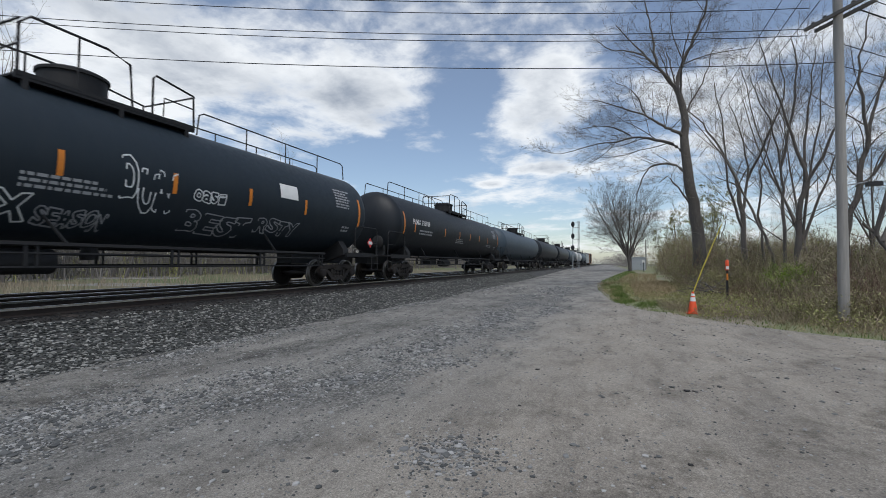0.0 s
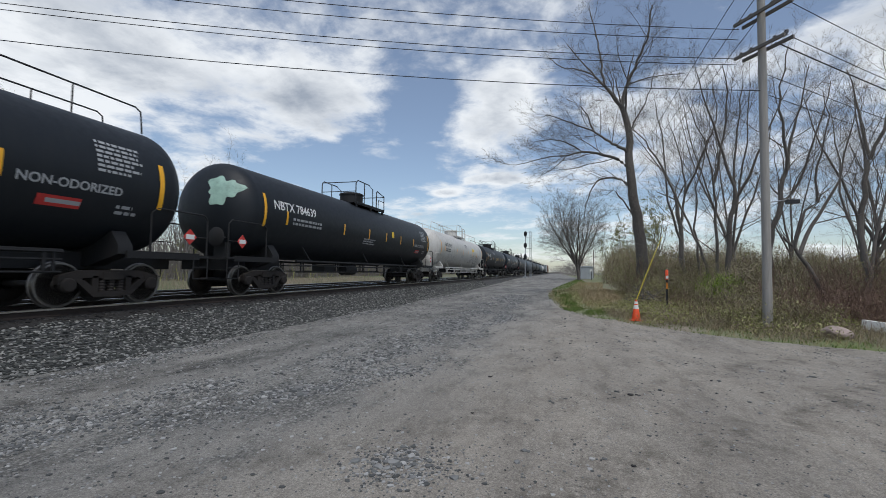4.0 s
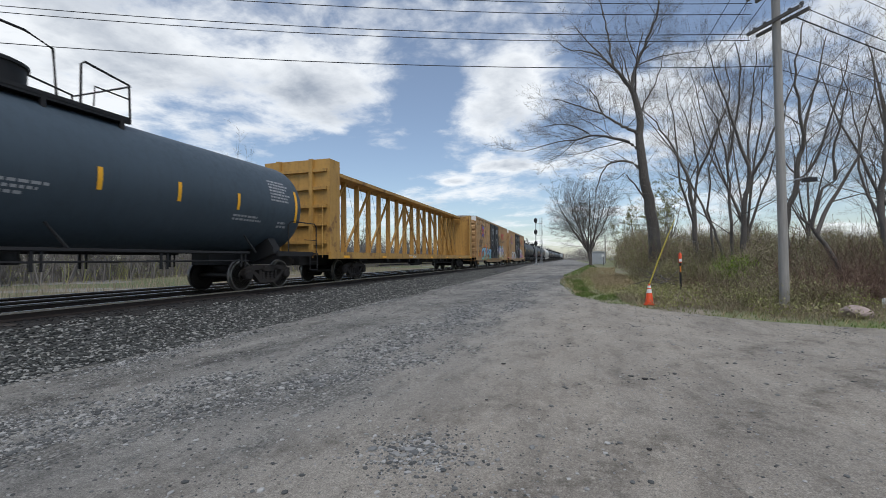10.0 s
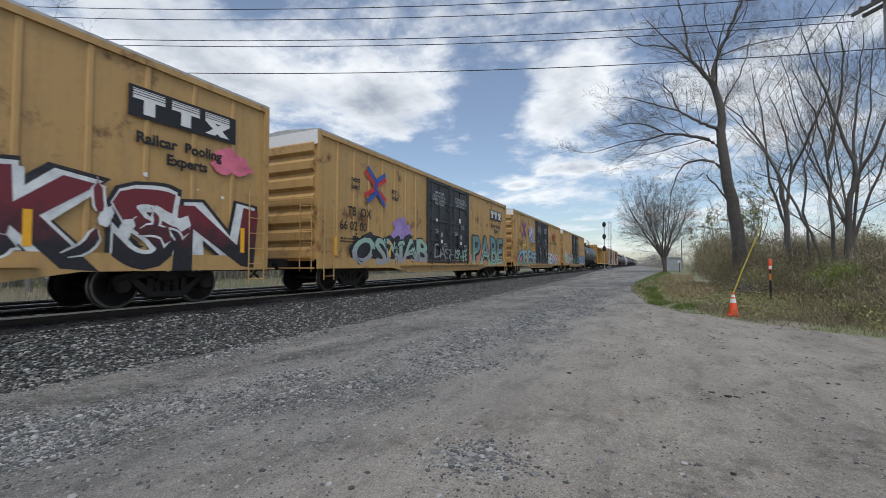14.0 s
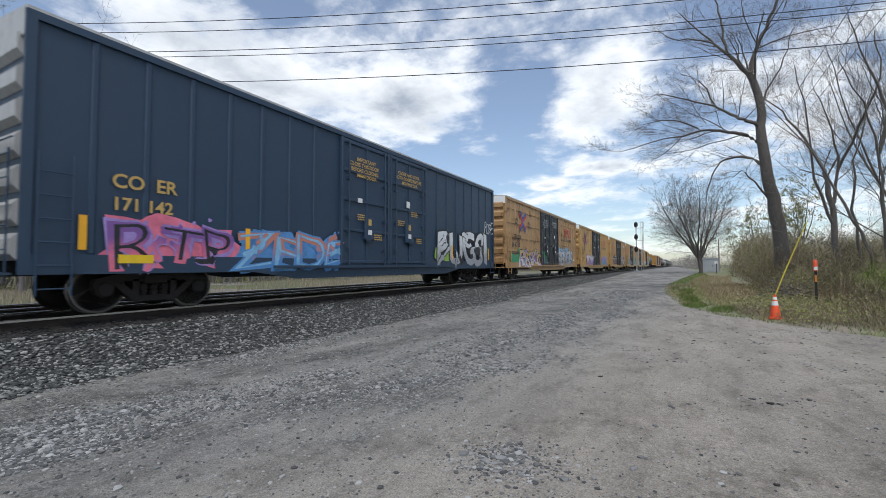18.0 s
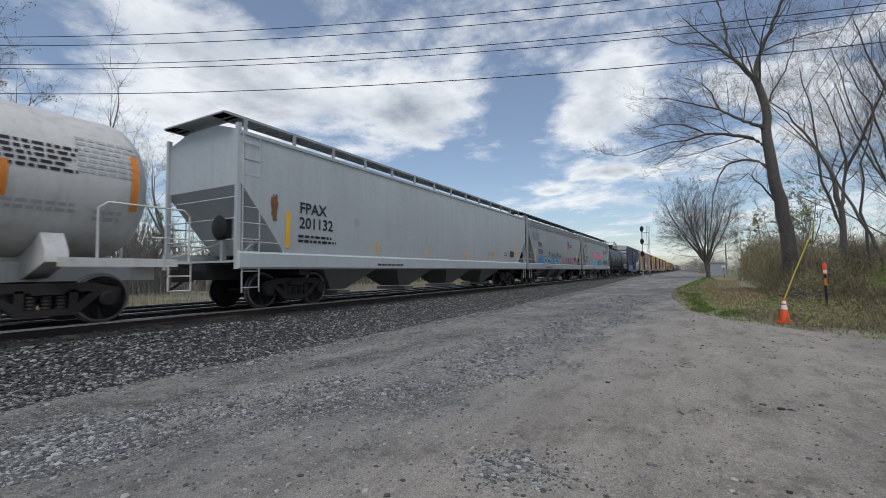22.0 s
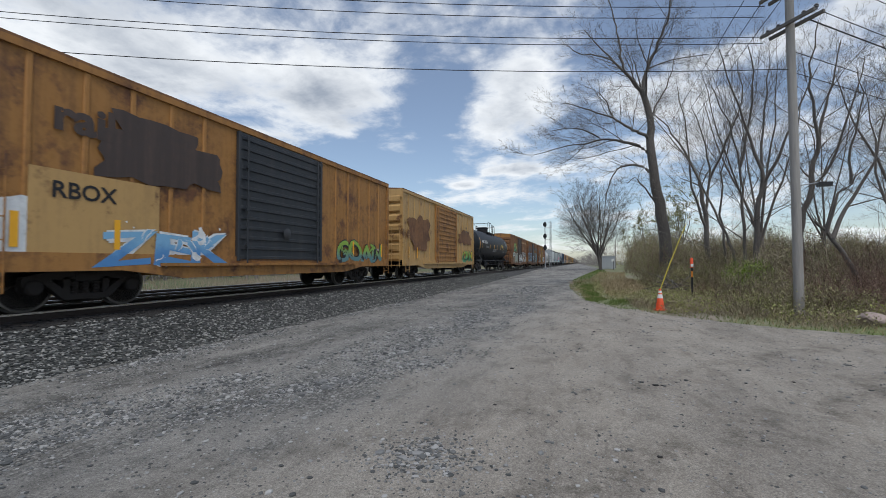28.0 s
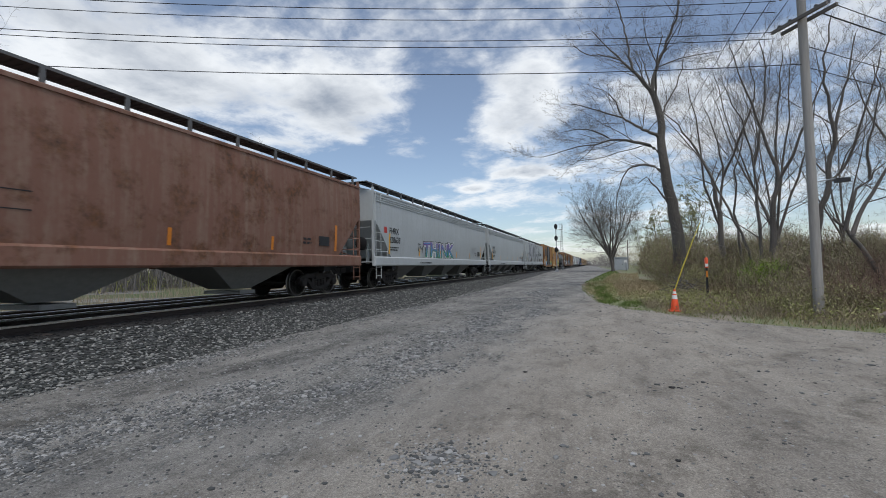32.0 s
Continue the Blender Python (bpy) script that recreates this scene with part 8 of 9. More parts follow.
        for z in (1.7, 2.2, 2.7):
            en.tube([(-1.46, ye, z), (1.46, ye, z)], 0.016, 5)
        en.box(-1.45, 1.45, min(ye, k * (bl - 1.6)), max(ye, k * (bl - 1.6)), 1.16, 1.21)
        part("end_frame", en, sill_mat, car)
        un = Shape().box(-0.35, 0.35, min(k * (half - 0.55), k * (half - 4.2)), max(k * (half - 0.55), k * (half - 4.2)), 0.74, 1.12)
        un.box(-1.4, 1.4, k * (half - 2.7) - 0.2, k * (half - 2.7) + 0.2, 0.84, 1.28)
        part("underframe", un, "frame_black", car)
        truck(car, k * (half - 2.7))
    span = bl - cut - 1.2
    for i in range(outlets):
        y = -span + 2 * span * (i + 0.5) / outlets
        w2 = span / outlets * 0.97
        ho = Shape()
        t0, t1 = 0.36, 1.42
        ho.add([(-1.4, y - w2, t1), (1.4, y - w2, t1), (1.4, y + w2, t1), (-1.4, y + w2, t1), (-0.45, y - 0.35, t0), (0.45, y - 0.35, t0), (0.45, y + 0.35, t0), (-0.45, y + 0.35, t0)], [(0, 1, 2, 3), (4, 5, 6, 7), (0, 1, 5, 4), (1, 2, 6, 5), (2, 3, 7, 6), (3, 0, 4, 7)])
        ho.box(-0.7, 0.7, y - 0.3, y + 0.3, 0.22, 0.32)
        part("outlet_hopper", ho, "outlet_grey", car)
    bw = Shape().lathe([(0.27, 0), (0.29, 0.015), (0.27, 0.03)], "y", 18, (0.9, -half + 0.5, 2.0)).box(0.75, 1.05, -half + 0.55, -half + 0.75, 1.7, 2.2)
    part("brake_wheel", bw, "frame_black", car)
    couplers(car, half)
    for y in (-bl + 1.3, bl - 1.8):
        patch(car, y, 1.55, 0.13, 0.95, strips, surf)
    for i in range(4):
        patch(car, -bl * 0.5 + i * bl * 0.33, 1.5, 0.1, 0.4, strips, surf)
    for a in art:
        a(car, surf, bl)
    bars(car, bl - 3.6, 1.75, 0.5, 0.26, 2, "black_paint", surf)
    part("data_panel", Shape().slab(wf(2.0), wf(2.0) + 0.015, bl - 2.75, bl - 2.15, 1.72, 2.05, 0.004), "black_paint", car)
    bars(car, -bl * 0.5, 1.12, 2.0, 0.12, 1, "black_paint", lambda z: 1.58)
    return car


def word(text, frac, z, size, mat, wide=1.0, bold=0.006, proud=0.012):
    return lambda car, surf, bl: write(car, text, frac * bl, z, size, mat, surf, bold, wide, proud=proud)


def swatch(frac, z, w, h, mat, name="panel", proud=0.01):
    return lambda car, surf, bl: patch(car, frac * bl, z, w, h, mat, surf, name, proud=proud)


def print_lines(frac, z, w, h, rows, mat):
    return lambda car, surf, bl: bars(car, frac * bl, z, w, h, rows, mat, surf)


def tag(text, y0, y1, z0, z1, fill, line, label, glow="", wild=0.13, accent=""):
    """Graffiti between two places along the car, in metres from its middle."""
    return lambda car, surf, bl: graffiti(car, text, y0, z0, y1 - y0, z1 - z0, fill, line, surf, label, glow, wild, accent)


def haze(y0, y1, z0, z1, mat, seed, proud=0.0085, on=0.0):
    return lambda car, surf, bl: blob_paint(car, y0, z0, y1 - y0, z1 - z0, mat, (lambda z: surf(z) + on), seed, "sprayed cloud of colour", proud)


def letters(text, y, z, size, mat, wide=1.0, bold=0.008, proud=0.012):
    return lambda car, surf, bl: write(car, text, y, z, size, mat, surf, bold, wide, proud=proud)


def scrawl(text, y0, y1, z0, z1, mat, seed, on=0.0, r=0.0):
    """A thin hand-sprayed tag: slanting, uneven letters that run together."""
    def put(car, surf, bl):
        g = random.Random(seed * 7 + len(text))
        cell, h = (y1 - y0) / len(text), z1 - z0
        pts, faces = [], []
        for i, ch in enumerate(text):
            p, fs = lettering(ch, 1.0, -0.012)
            lo, hi = p.min(axis=0), p.max(axis=0)
            q = (p - lo) / np.maximum(hi - lo, 0.2)
            lean, drop, tall = g.uniform(0.1, 0.5), g.uniform(-0.15, 0.15), g.uniform(0.7, 1.15)
            b = len(pts)
            pts += [(cell * (i + 1.15 * float(u) + lean * float(v) * 0.6 + 0.08 * math.sin(5 * v + i)), h * (drop + tall * float(v) + 0.08 * math.sin(4 * u + i))) for u, v in q[:, :2]]
            faces += [tuple(k + b for k in f) for f in fs]
        part("graffiti", on_side(lambda z: surf(z) + on, pts, faces, y0, z0, 0.013), mat, car, "thin sprayed tag")
    return put


def strokes(lines, mat, width, proud=0.02):
    """Broad brush strokes along smoothed lines of (along, up) points."""
    def put(car, surf, bl):
        for line in lines:
            P = [Vector((a, b, 0)) for a, b in line]
            Q = []
            for i in range(len(P) - 1):
                p0, p1, p2, p3 = P[max(0, i - 1)], P[i], P[i + 1], P[min(len(P) - 1, i + 2)]
                for u in (0, 0.2, 0.4, 0.6, 0.8):
                    Q.append(0.5 * ((2 * p1) + (p2 - p0) * u + (2 * p0 - 5 * p1 + 4 * p2 - p3) * u * u + (3 * p1 - p0 - 3 * p2 + p3) * u ** 3))
            Q.append(P[-1])
            pts, faces = [], []
            for i, c in enumerate(Q):
                d = (Q[min(i + 1, len(Q) - 1)] - Q[max(i - 1, 0)]).normalized()
                o = Vector((-d.y, d.x, 0)) * (width / 2 * (0.85 + 0.25 * math.sin(i * 0.9 + c.x)))
                pts += [tuple(c - o)[:2], tuple(c + o)[:2]]
                if i:
                    faces.append((2 * i - 2, 2 * i - 1, 2 * i + 1, 2 * i))
            part("graffiti", on_side(surf, pts, faces, 0, 0, proud), mat, car, "broad black sprayed stroke")
    return put


def crossed_bands(frac, z, size):
    """The red and blue crossed-road emblem, as plain slanted bands."""
    def put(car, surf, bl):
        y = frac * bl
        for mat, a, b, lift in (("red_paint", (0.0, 0.86), (0.52, 0.5), 0.012), ("red_paint", (0.0, 0.2), (0.52, 0.48), 0.012), ("red_paint", (0.55, 0.55), (1.0, 0.8), 0.012), ("red_paint", (0.62, 0.42), (1.0, 0.18), 0.012),
                                ("blue_paint", (0.1, 1.0), (0.56, 0.62), 0.017), ("blue_paint", (0.5, 0.68), (0.5, 0.3), 0.018), ("blue_paint", (0.1, 0.04), (0.52, 0.34), 0.017), ("blue_paint", (0.46, 0.62), (0.96, 0.94), 0.019), ("blue_paint", (0.5, 0.42), (0.94, 0.0), 0.019)):
            dy, dz = b[0] - a[0], b[1] - a[1]
            ln = math.hypot(dy, dz)
            ox, oz = -dz / ln * 0.062, dy / ln * 0.062
            pts = [((a[0] + ox) * size * 1.05, (a[1] + oz) * size), ((a[0] - ox) * size * 1.05, (a[1] - oz) * size), ((b[0] - ox) * size * 1.05, (b[1] - oz) * size), ((b[0] + ox) * size * 1.05, (b[1] + oz) * size)]
            part("emblem", on_side(surf, pts, [(0, 1, 2, 3)], y, z, lift), mat, car)
    return put


def slogan(frac, red=True):
    """Owner's mark as plain bars, and the readable slogan."""
    def put(car, surf, bl):
        y = 4.75 if red else 6.2
        m = "red_paint" if red else "white_paint"
        if not red:
            patch(car, y, 3.78, 2.4, 0.62, "black_paint", surf, "panel")
        for i in range(3):
            x = y + 0.08 + i * (0.68 if red else 0.76)
            patch(car, x, (3.92 if red else 4.14), 0.62, 0.2, m, surf, "emblem", proud=0.02)
            if i < 2:
                patch(car, x + 0.2, (3.42 if red else 3.86), 0.22, (0.5 if red else 0.28), m, surf, "emblem", proud=0.02)
            else:
                z0, z1 = (3.42, 3.92) if red else (3.86, 4.14)
                for a, b in ((0.0, 0.38), (0.38, 0.0)):
                    part("emblem", on_side(surf, [(a, z0 - 3), (a + 0.24, z0 - 3), (b + 0.24, z1 - 3), (b, z1 - 3)], [(0, 1, 2, 3)], x, 3.0, 0.02 + 0.001 * (a > 0)), m, car)
            for g in (0.12, 0.2, 0.28):
                patch(car, x, (3.92 if red else 4.14) + g * 0.6, 0.62, 0.015, "black_paint" if not red else "box_tan", surf, "emblem_line", proud=0.024)
        if red:
            write(car, "RAILCAR  POOLING  EXPERTS", 3.5, 3.0, 0.3, "black_paint", surf, 0.008)
        else:
            write(car, "Railcar  Pooling", 6.35, 3.3, 0.3, "black_paint", surf, 0.012)
            write(car, "Experts", 6.95, 2.97, 0.3, "black_paint", surf, 0.012)
    return put


def road_marks(number):
    return (letters("next", -8.05, 3.72, 0.27, "black_paint"), letters("load", -8.05, 3.47, 0.27, "black_paint"), letters("any", -5.5, 3.68, 0.27, "black_paint"), letters("road", -5.5, 3.42, 0.27, "black_paint"),
            crossed_bands(-0.752, 3.08, 1.3), letters("TB  OX", -8.25, 2.55, 0.42, "black_paint"), letters(number, -8.65, 2.05, 0.42, "black_paint"), print_lines(-0.89, 1.62, 1.6, 0.2, 2, "black_paint"))


# The train, front to rear: places along the track at the start
BLACK_LPG = "black pressure tank car with yellow reflective strips and top platform"
for i, (tm, tl_label) in enumerate((("tank_blueblack", BLACK_LPG), ("tank_slate", "dark grey tank car with weathered shell"), ("tank_black", BLACK_LPG), ("tank_black", BLACK_LPG), ("tank_slate", "dark grey tank car with weathered shell"))):
    if i == 0:
        tank_car(36.0, 21.1, "tank_black", BLACK_LPG, full_rail=True, side_ladder=False, marks=(mark("PLMX 135109", -0.8, 0.05, 0.36, "white_paint"), smallprint(-0.72, -0.42, 1.7, 0.3, 2)), strips="reflector_orange")
    else:
        tank_car(36.0 + 21.1 * i, 21.1, tm, tl_label, full_rail=(i == 1), far=True)
tank_car(141.5, 21.1, "tank_white", "white tank car stained by dust", far=True)
tank_car(162.6, 21.1, "tank_slate", "dark grey tank car with weathered shell", far=True)
hopper_car(183.7, 21.1, "hopper_grey", "grey covered hopper car")
box_car(204.8, 21.1, "box_rust", "rust-brown boxcar at the head of the train")
tank_car(14.7, 21.1, "tank_blueblack", "black pressure tank car scrawled with thin white tags", full_rail=True, side_ladder=False, strips="reflector_orange", tags=(("DUN", 0.1, 1.15, -0.7, 0.15, "spray_white"), ("oasi", 1.7, 2.6, -0.42, -0.15, "spray_white"), ("BEST", 1.6, 3.5, -1.1, -0.62, "spray_grey"), ("WX", -2.3, -1.2, -1.15, -0.68, "spray_white"), ("SEASON", -1.1, 0.05, -1.22, -0.9, "spray_grey"), ("RSTY", 3.8, 5.4, -1.0, -0.62, "spray_grey")), placard=True,
         marks=(mark("PLMX 135057", -0.82, 0.1, 0.36, "white_paint"), plate(0.46, 0.05, 0.75, 0.42, "white_paint", "white printed notice"), smallprint(-0.72, -0.36, 1.6, 0.3, 2)))
tank_car(-6.5, 21.0, "tank_black", BLACK_LPG, full_rail=True, placard=True, marks=(mark("CGTX 65398", -0.81, 0.1, 0.42, "white_paint"), smallprint(-0.66, -0.3, 2.2, 0.3, 2), plate(-0.05, -0.3, 0.6, 0.3, "yellow_paint"), smallprint(-0.3, 0.5, 1.3, 0.3, 3)))
tank_car(-27.4, 20.7, "tank_white", "dusty white pressure tank car with orange strips and thin tags", frame_mat="tank_white", rail_mat="tank_white", bonnet="tank_white", full_rail=True, strips="reflector_yellow", tags=(("RSABS", 2.4, 6.6, -0.95, -0.2, "spray_black"), ("KILO", -6.5, -4.0, -1.0, -0.5, "spray_grey")),
         marks=(mark("GATX 9438", -0.78, 0.15, 0.42, "black_paint"), smallprint(-0.76, -0.25, 2.0, 0.3, 2, "black_paint"), plate(0.33, 0.15, 1.1, 0.28, "yellow_paint"), smallprint(0.0, 0.4, 1.0, 0.35, 3, "black_paint")))
LPG_TEXT = (mark("NON-ODORIZED", 0.6, -0.34, 0.24, "grey_letter"), plate(0.64, -0.72, 0.75, 0.2, "red_paint", "faded red product sticker"), plate(0.655, -0.66, 0.6, 0.08, "grey_letter"))
tank_car(-47.95, 20.65, "tank_black", "black pressure tank car with teal spray on its end", full_rail=False, placard=True, marks=LPG_TEXT + (end_spray("spray_mint"), mark("NBTX 784639", -0.85, 0.12, 0.42, "white_paint"), smallprint(-0.74, -0.3, 1.9, 0.3, 2), plate(0.2, -0.05, 0.32, 0.32, "yellow_paint")))
tank_car(-68.6, 20.8, "tank_black", "black liquefied gas tank car with red hazard placards", full_rail=True, placard=True, marks=LPG_TEXT + (mark("NBTX 784", -0.76, 0.12, 0.42, "white_paint"), plate(0.5, -0.95, 0.6, 0.16, "red_paint")))
tank_car(-89.6, 21.4, "tank_black", BLACK_LPG, full_rail=True, marks=(mark("GATX", -0.76, 0.12, 0.42, "white_paint"),))
TTX_LABEL = "yellow high-cube boxcar with black doors and graffiti along the sill"
box_car(-111.05, 21.2, "box_tan", TTX_LABEL, cross=False, art=road_marks("6 67 31") + (slogan(0.5), haze(-9.5, 9.3, 0.76, 1.2, "spray_pink", 2), tag("SION", -7.0, -0.9, 0.74, 2.05, "spray_white/spray_silver", "spray_black", "white bubble graffiti with black edges", "", 0.1), haze(2.7, 6.8, 0.78, 1.8, "spray_pink", 4), tag("SERO", 2.76, 6.46, 0.95, 2.6, "spray_white/spray_lilac", "spray_black", "white block graffiti with black cast edge", "", 0.07), letters("SERO2", 2.87, 3.27, 0.5, "spray_black", 1.0, 0.02), scrawl("SION", -9.45, -8.6, 3.1, 3.55, "spray_black", 5), scrawl("ONE", -9.4, -8.7, 2.6, 3.0, "spray_black", 6), scrawl("FREE", -2.0, -0.4, 2.4, 2.9, "spray_white", 3, 0.07), scrawl("SHEOL", 0.5, 2.2, 2.35, 2.8, "spray_lilac", 8, 0.07), scrawl("XYOB", 7.0, 8.0, 1.5, 1.95, "spray_black", 9, 0.0, 0.012)))
box_car(-132.3, 21.5, "box_tan", TTX_LABEL, cross=True, art=road_marks("64 09 13") + (slogan(0.5), haze(-8.3, -5.6, 0.8, 1.9, "spray_orange", 6), haze(-6.6, -3.8, 0.95, 2.25, "spray_orange", 16, 0.0095), haze(-4.3, -1.6, 0.8, 1.85, "spray_orange", 26), tag("ORPSE", -7.55, -2.0, 0.74, 2.1, "spray_sky/spray_green", "spray_black", "blue bubble graffiti fading to green", "", 0.09, "spray_sky"), tag("EMBTE", 2.1, 6.5, 0.76, 2.3, "spray_lilac/spray_yellow", "spray_black", "pale multicoloured wildstyle graffiti", "spray_sky", 0.2, "spray_white"), scrawl("ALEP", 2.6, 4.2, 2.3, 3.5, "spray_black", 7, 0.0, 0.016), scrawl("KAZ", 6.7, 7.6, 0.9, 1.6, "spray_black", 4, 0.0, 0.012)))
centre_beam(-153.8, 25.8)
tank_car(-179.55, 18.2, "tank_slate", "slate grey general purpose tank car with yellow lettering", side_sill=(1.13, 0.9), marks=(mark("NATX 252523", -0.82, 0.1, 0.4, "white_paint"), smallprint(-0.6, -0.35, 1.8, 0.25, 2)))
box_car(-197.7, 21.1, "box_yellow", "yellow boxcar with white roof end and blue graffiti", cross=False, art=(swatch(-0.88, 1.95, 0.9, 0.62, "white_paint"), print_lines(-0.87, 2.0, 0.8, 0.5, 2, "black_paint"), haze(-8.6, -2.4, 0.76, 2.2, "spray_mint", 31), tag("KRAS", -6.3, -2.45, 0.76, 2.15, "spray_salmon/spray_black", "spray_black", "brown and pink wildstyle graffiti", "", 0.2, "spray_white"), tag("GRIL", -2.0, 2.75, 0.9, 2.2, "spray_teal/spray_green", "spray_mint", "teal and pale green graffiti over the doors", "", 0.15), haze(2.9, 9.3, 0.9, 2.2, "spray_violet", 33), tag("POLEN", 2.95, 9.3, 0.78, 2.1, "spray_cyan/spray_sky", "spray_black", "bright blue graffiti with black edges", "", 0.1, "spray_sky"), swatch(0.35, 3.15, 2.6, 0.45, "box_tan"), swatch(0.62, 2.95, 2.9, 0.42, "box_tan")))
box_car(-218.8, 21.15, "box_yellow", TTX_LABEL, art=road_marks("66") + (slogan(0.5), swatch(-0.72, 2.02, 0.95, 0.5, "yellow_paint", proud=0.02), word("37 39", -0.71, 2.1, 0.42, "black_paint", proud=0.03), haze(-9.2, -2.3, 0.76, 1.5, "spray_pink", 41), tag("ORESE", -8.4, -2.35, 0.8, 2.05, "spray_sky/spray_teal", "spray_black", "pale blue wildstyle graffiti with black edges", "", 0.13, "spray_mint"), tag("VAL", -5.1, -3.3, 2.7, 4.1, "spray_lilac/spray_blue", "spray_white", "lilac throw-up tag", "", 0.12), haze(2.2, 8.1, 0.78, 1.9, "spray_pink", 43), tag("SEAR", 2.4, 7.9, 0.85, 2.15, "spray_mint/spray_sky", "spray_black", "pale blue and lilac graffiti letters", "", 0.13, "spray_white"), scrawl("SKZ", 2.8, 3.6, 2.5, 3.1, "spray_black", 2), scrawl("XIT", 5.7, 6.3, 2.3, 2.7, "spray_black", 4)))
box_car(-240.0, 21.2, "box_yellow", TTX_LABEL, art=road_marks("66 02 00") + (slogan(0.58, False), tag("OSNAB", -8.0, -2.5, 0.85, 1.95, "spray_mint/spray_grey", "spray_black", "pale green graffiti", "spray_black", 0.16), haze(-5.5, -3.9, 1.5, 2.7, "spray_lilac", 44), haze(2.5, 8.9, 0.78, 1.9, "spray_salmon", 12), tag("PABE", 3.1, 8.7, 0.72, 2.7, "spray_teal/spray_mint", "spray_black", "large dark teal bubble graffiti", "", 0.06, "spray_teal"), scrawl("DASH", -1.9, 0.4, 1.1, 1.7, "spray_grey", 3, 0.07), scrawl("SKAPE", 0.6, 2.2, 1.1, 1.7, "spray_mint", 5, 0.07)))
box_car(-261.25, 21.1, "box_yellow", TTX_LABEL, art=road_marks("66 42") + (slogan(0.58, False), haze(-7.0, -2.2, 0.76, 2.5, "spray_maroon", 45), tag("TIT", -6.8, -2.8, 0.78, 2.3, "spray_black", "spray_white", "black and maroon block graffiti", "", 0.08), tag("BKSN", 2.6, 9.1, 0.74, 2.45, "spray_maroon/spray_black", "spray_white", "maroon wildstyle letters edged in white", "edge:spray_black", 0.14), haze(8.0, 9.0, 3.0, 3.6, "spray_pink", 47)))
box_car(-282.35, 21.1, "box_yellow", TTX_LABEL, cross=False, art=road_marks("66 30") + (slogan(0.5), tag("TOMB", -6.4, -1.4, 0.85, 2.1, "spray_white/spray_lilac", "spray_violet", "violet graffiti", "", 0.15), tag("MENE", 3.8, 8.0, 0.85, 2.1, "spray_lilac/spray_blue", "spray_blue", "lilac graffiti", "", 0.15)))
box_car(-303.3, 21.15, "box_tan", TTX_LABEL, cross=True, art=road_marks("66 42 69") + (slogan(0.5), haze(-9.1, -7.0, 0.8, 1.6, "spray_green", 8), haze(-7.6, -5.2, 1.0, 1.95, "spray_green", 18, 0.0095), tag("RESKO", -7.2, -2.2, 0.78, 1.95, "spray_yellow/spray_white", "spray_black", "gold and white wildstyle graffiti", "", 0.2, "spray_lilac"), tag("TEL", -2.3, -0.7, 0.95, 1.95, "spray_green/spray_teal", "spray_black", "green graffiti on the door", "", 0.15), tag("RENOH", 2.56, 7.7, 0.82, 2.3, "spray_white/spray_grey", "spray_black", "silver wildstyle graffiti with black outline", "spray_sky", 0.18, "spray_silver")))
box_car(-324.5, 21.2, "box_blue", "dark blue boxcar with dark doors and lilac graffiti", door_mat="box_blue", cap="roof_grey", end_mat="roof_grey", art=(letters("CO  ER", -8.44, 2.34, 0.36, "gold_paint"), letters("171 142", -8.44, 1.93, 0.33, "gold_paint"), haze(-8.6, -6.0, 0.76, 1.85, "spray_pink", 51), tag("RTP", -8.45, -6.0, 0.78, 1.8, "spray_violet/spray_pink", "spray_lilac", "violet and pink graffiti", "", 0.16, "spray_black"), tag("ZEDE", -5.95, -2.4, 0.74, 1.75, "spray_salmon/spray_blue", "spray_blue", "blue and orange wildstyle graffiti", "spray_blue", 0.2, "spray_sky"), haze(-2.9, -2.3, 1.0, 1.7, "spray_lilac", 52), haze(3.3, 4.6, 0.8, 2.0, "spray_lime", 53), haze(7.9, 9.0, 0.8, 1.8, "spray_lime", 54), tag("PUGSI", 3.4, 8.8, 0.8, 2.6, "spray_white/spray_grey", "spray_black", "silver bubble graffiti", "", 0.12), scrawl("ROSE", 8.4, 9.5, 2.6, 3.2, "spray_white", 6), swatch(-0.86, 0.95, 0.6, 0.16, "yellow_paint", "label_plate", 0.03)))
tank_car(-345.5, 18.4, "tank_slate", "slate grey tank car with golden lettering and side ladder", side_ladder=True, side_sill=(1.13, 0.9), marks=(mark("NATX 250351", -0.8, -0.25, 0.36, "gold_paint"), smallprint(-0.8, -0.5, 2.6, 0.3, 2, "grey_letter")))
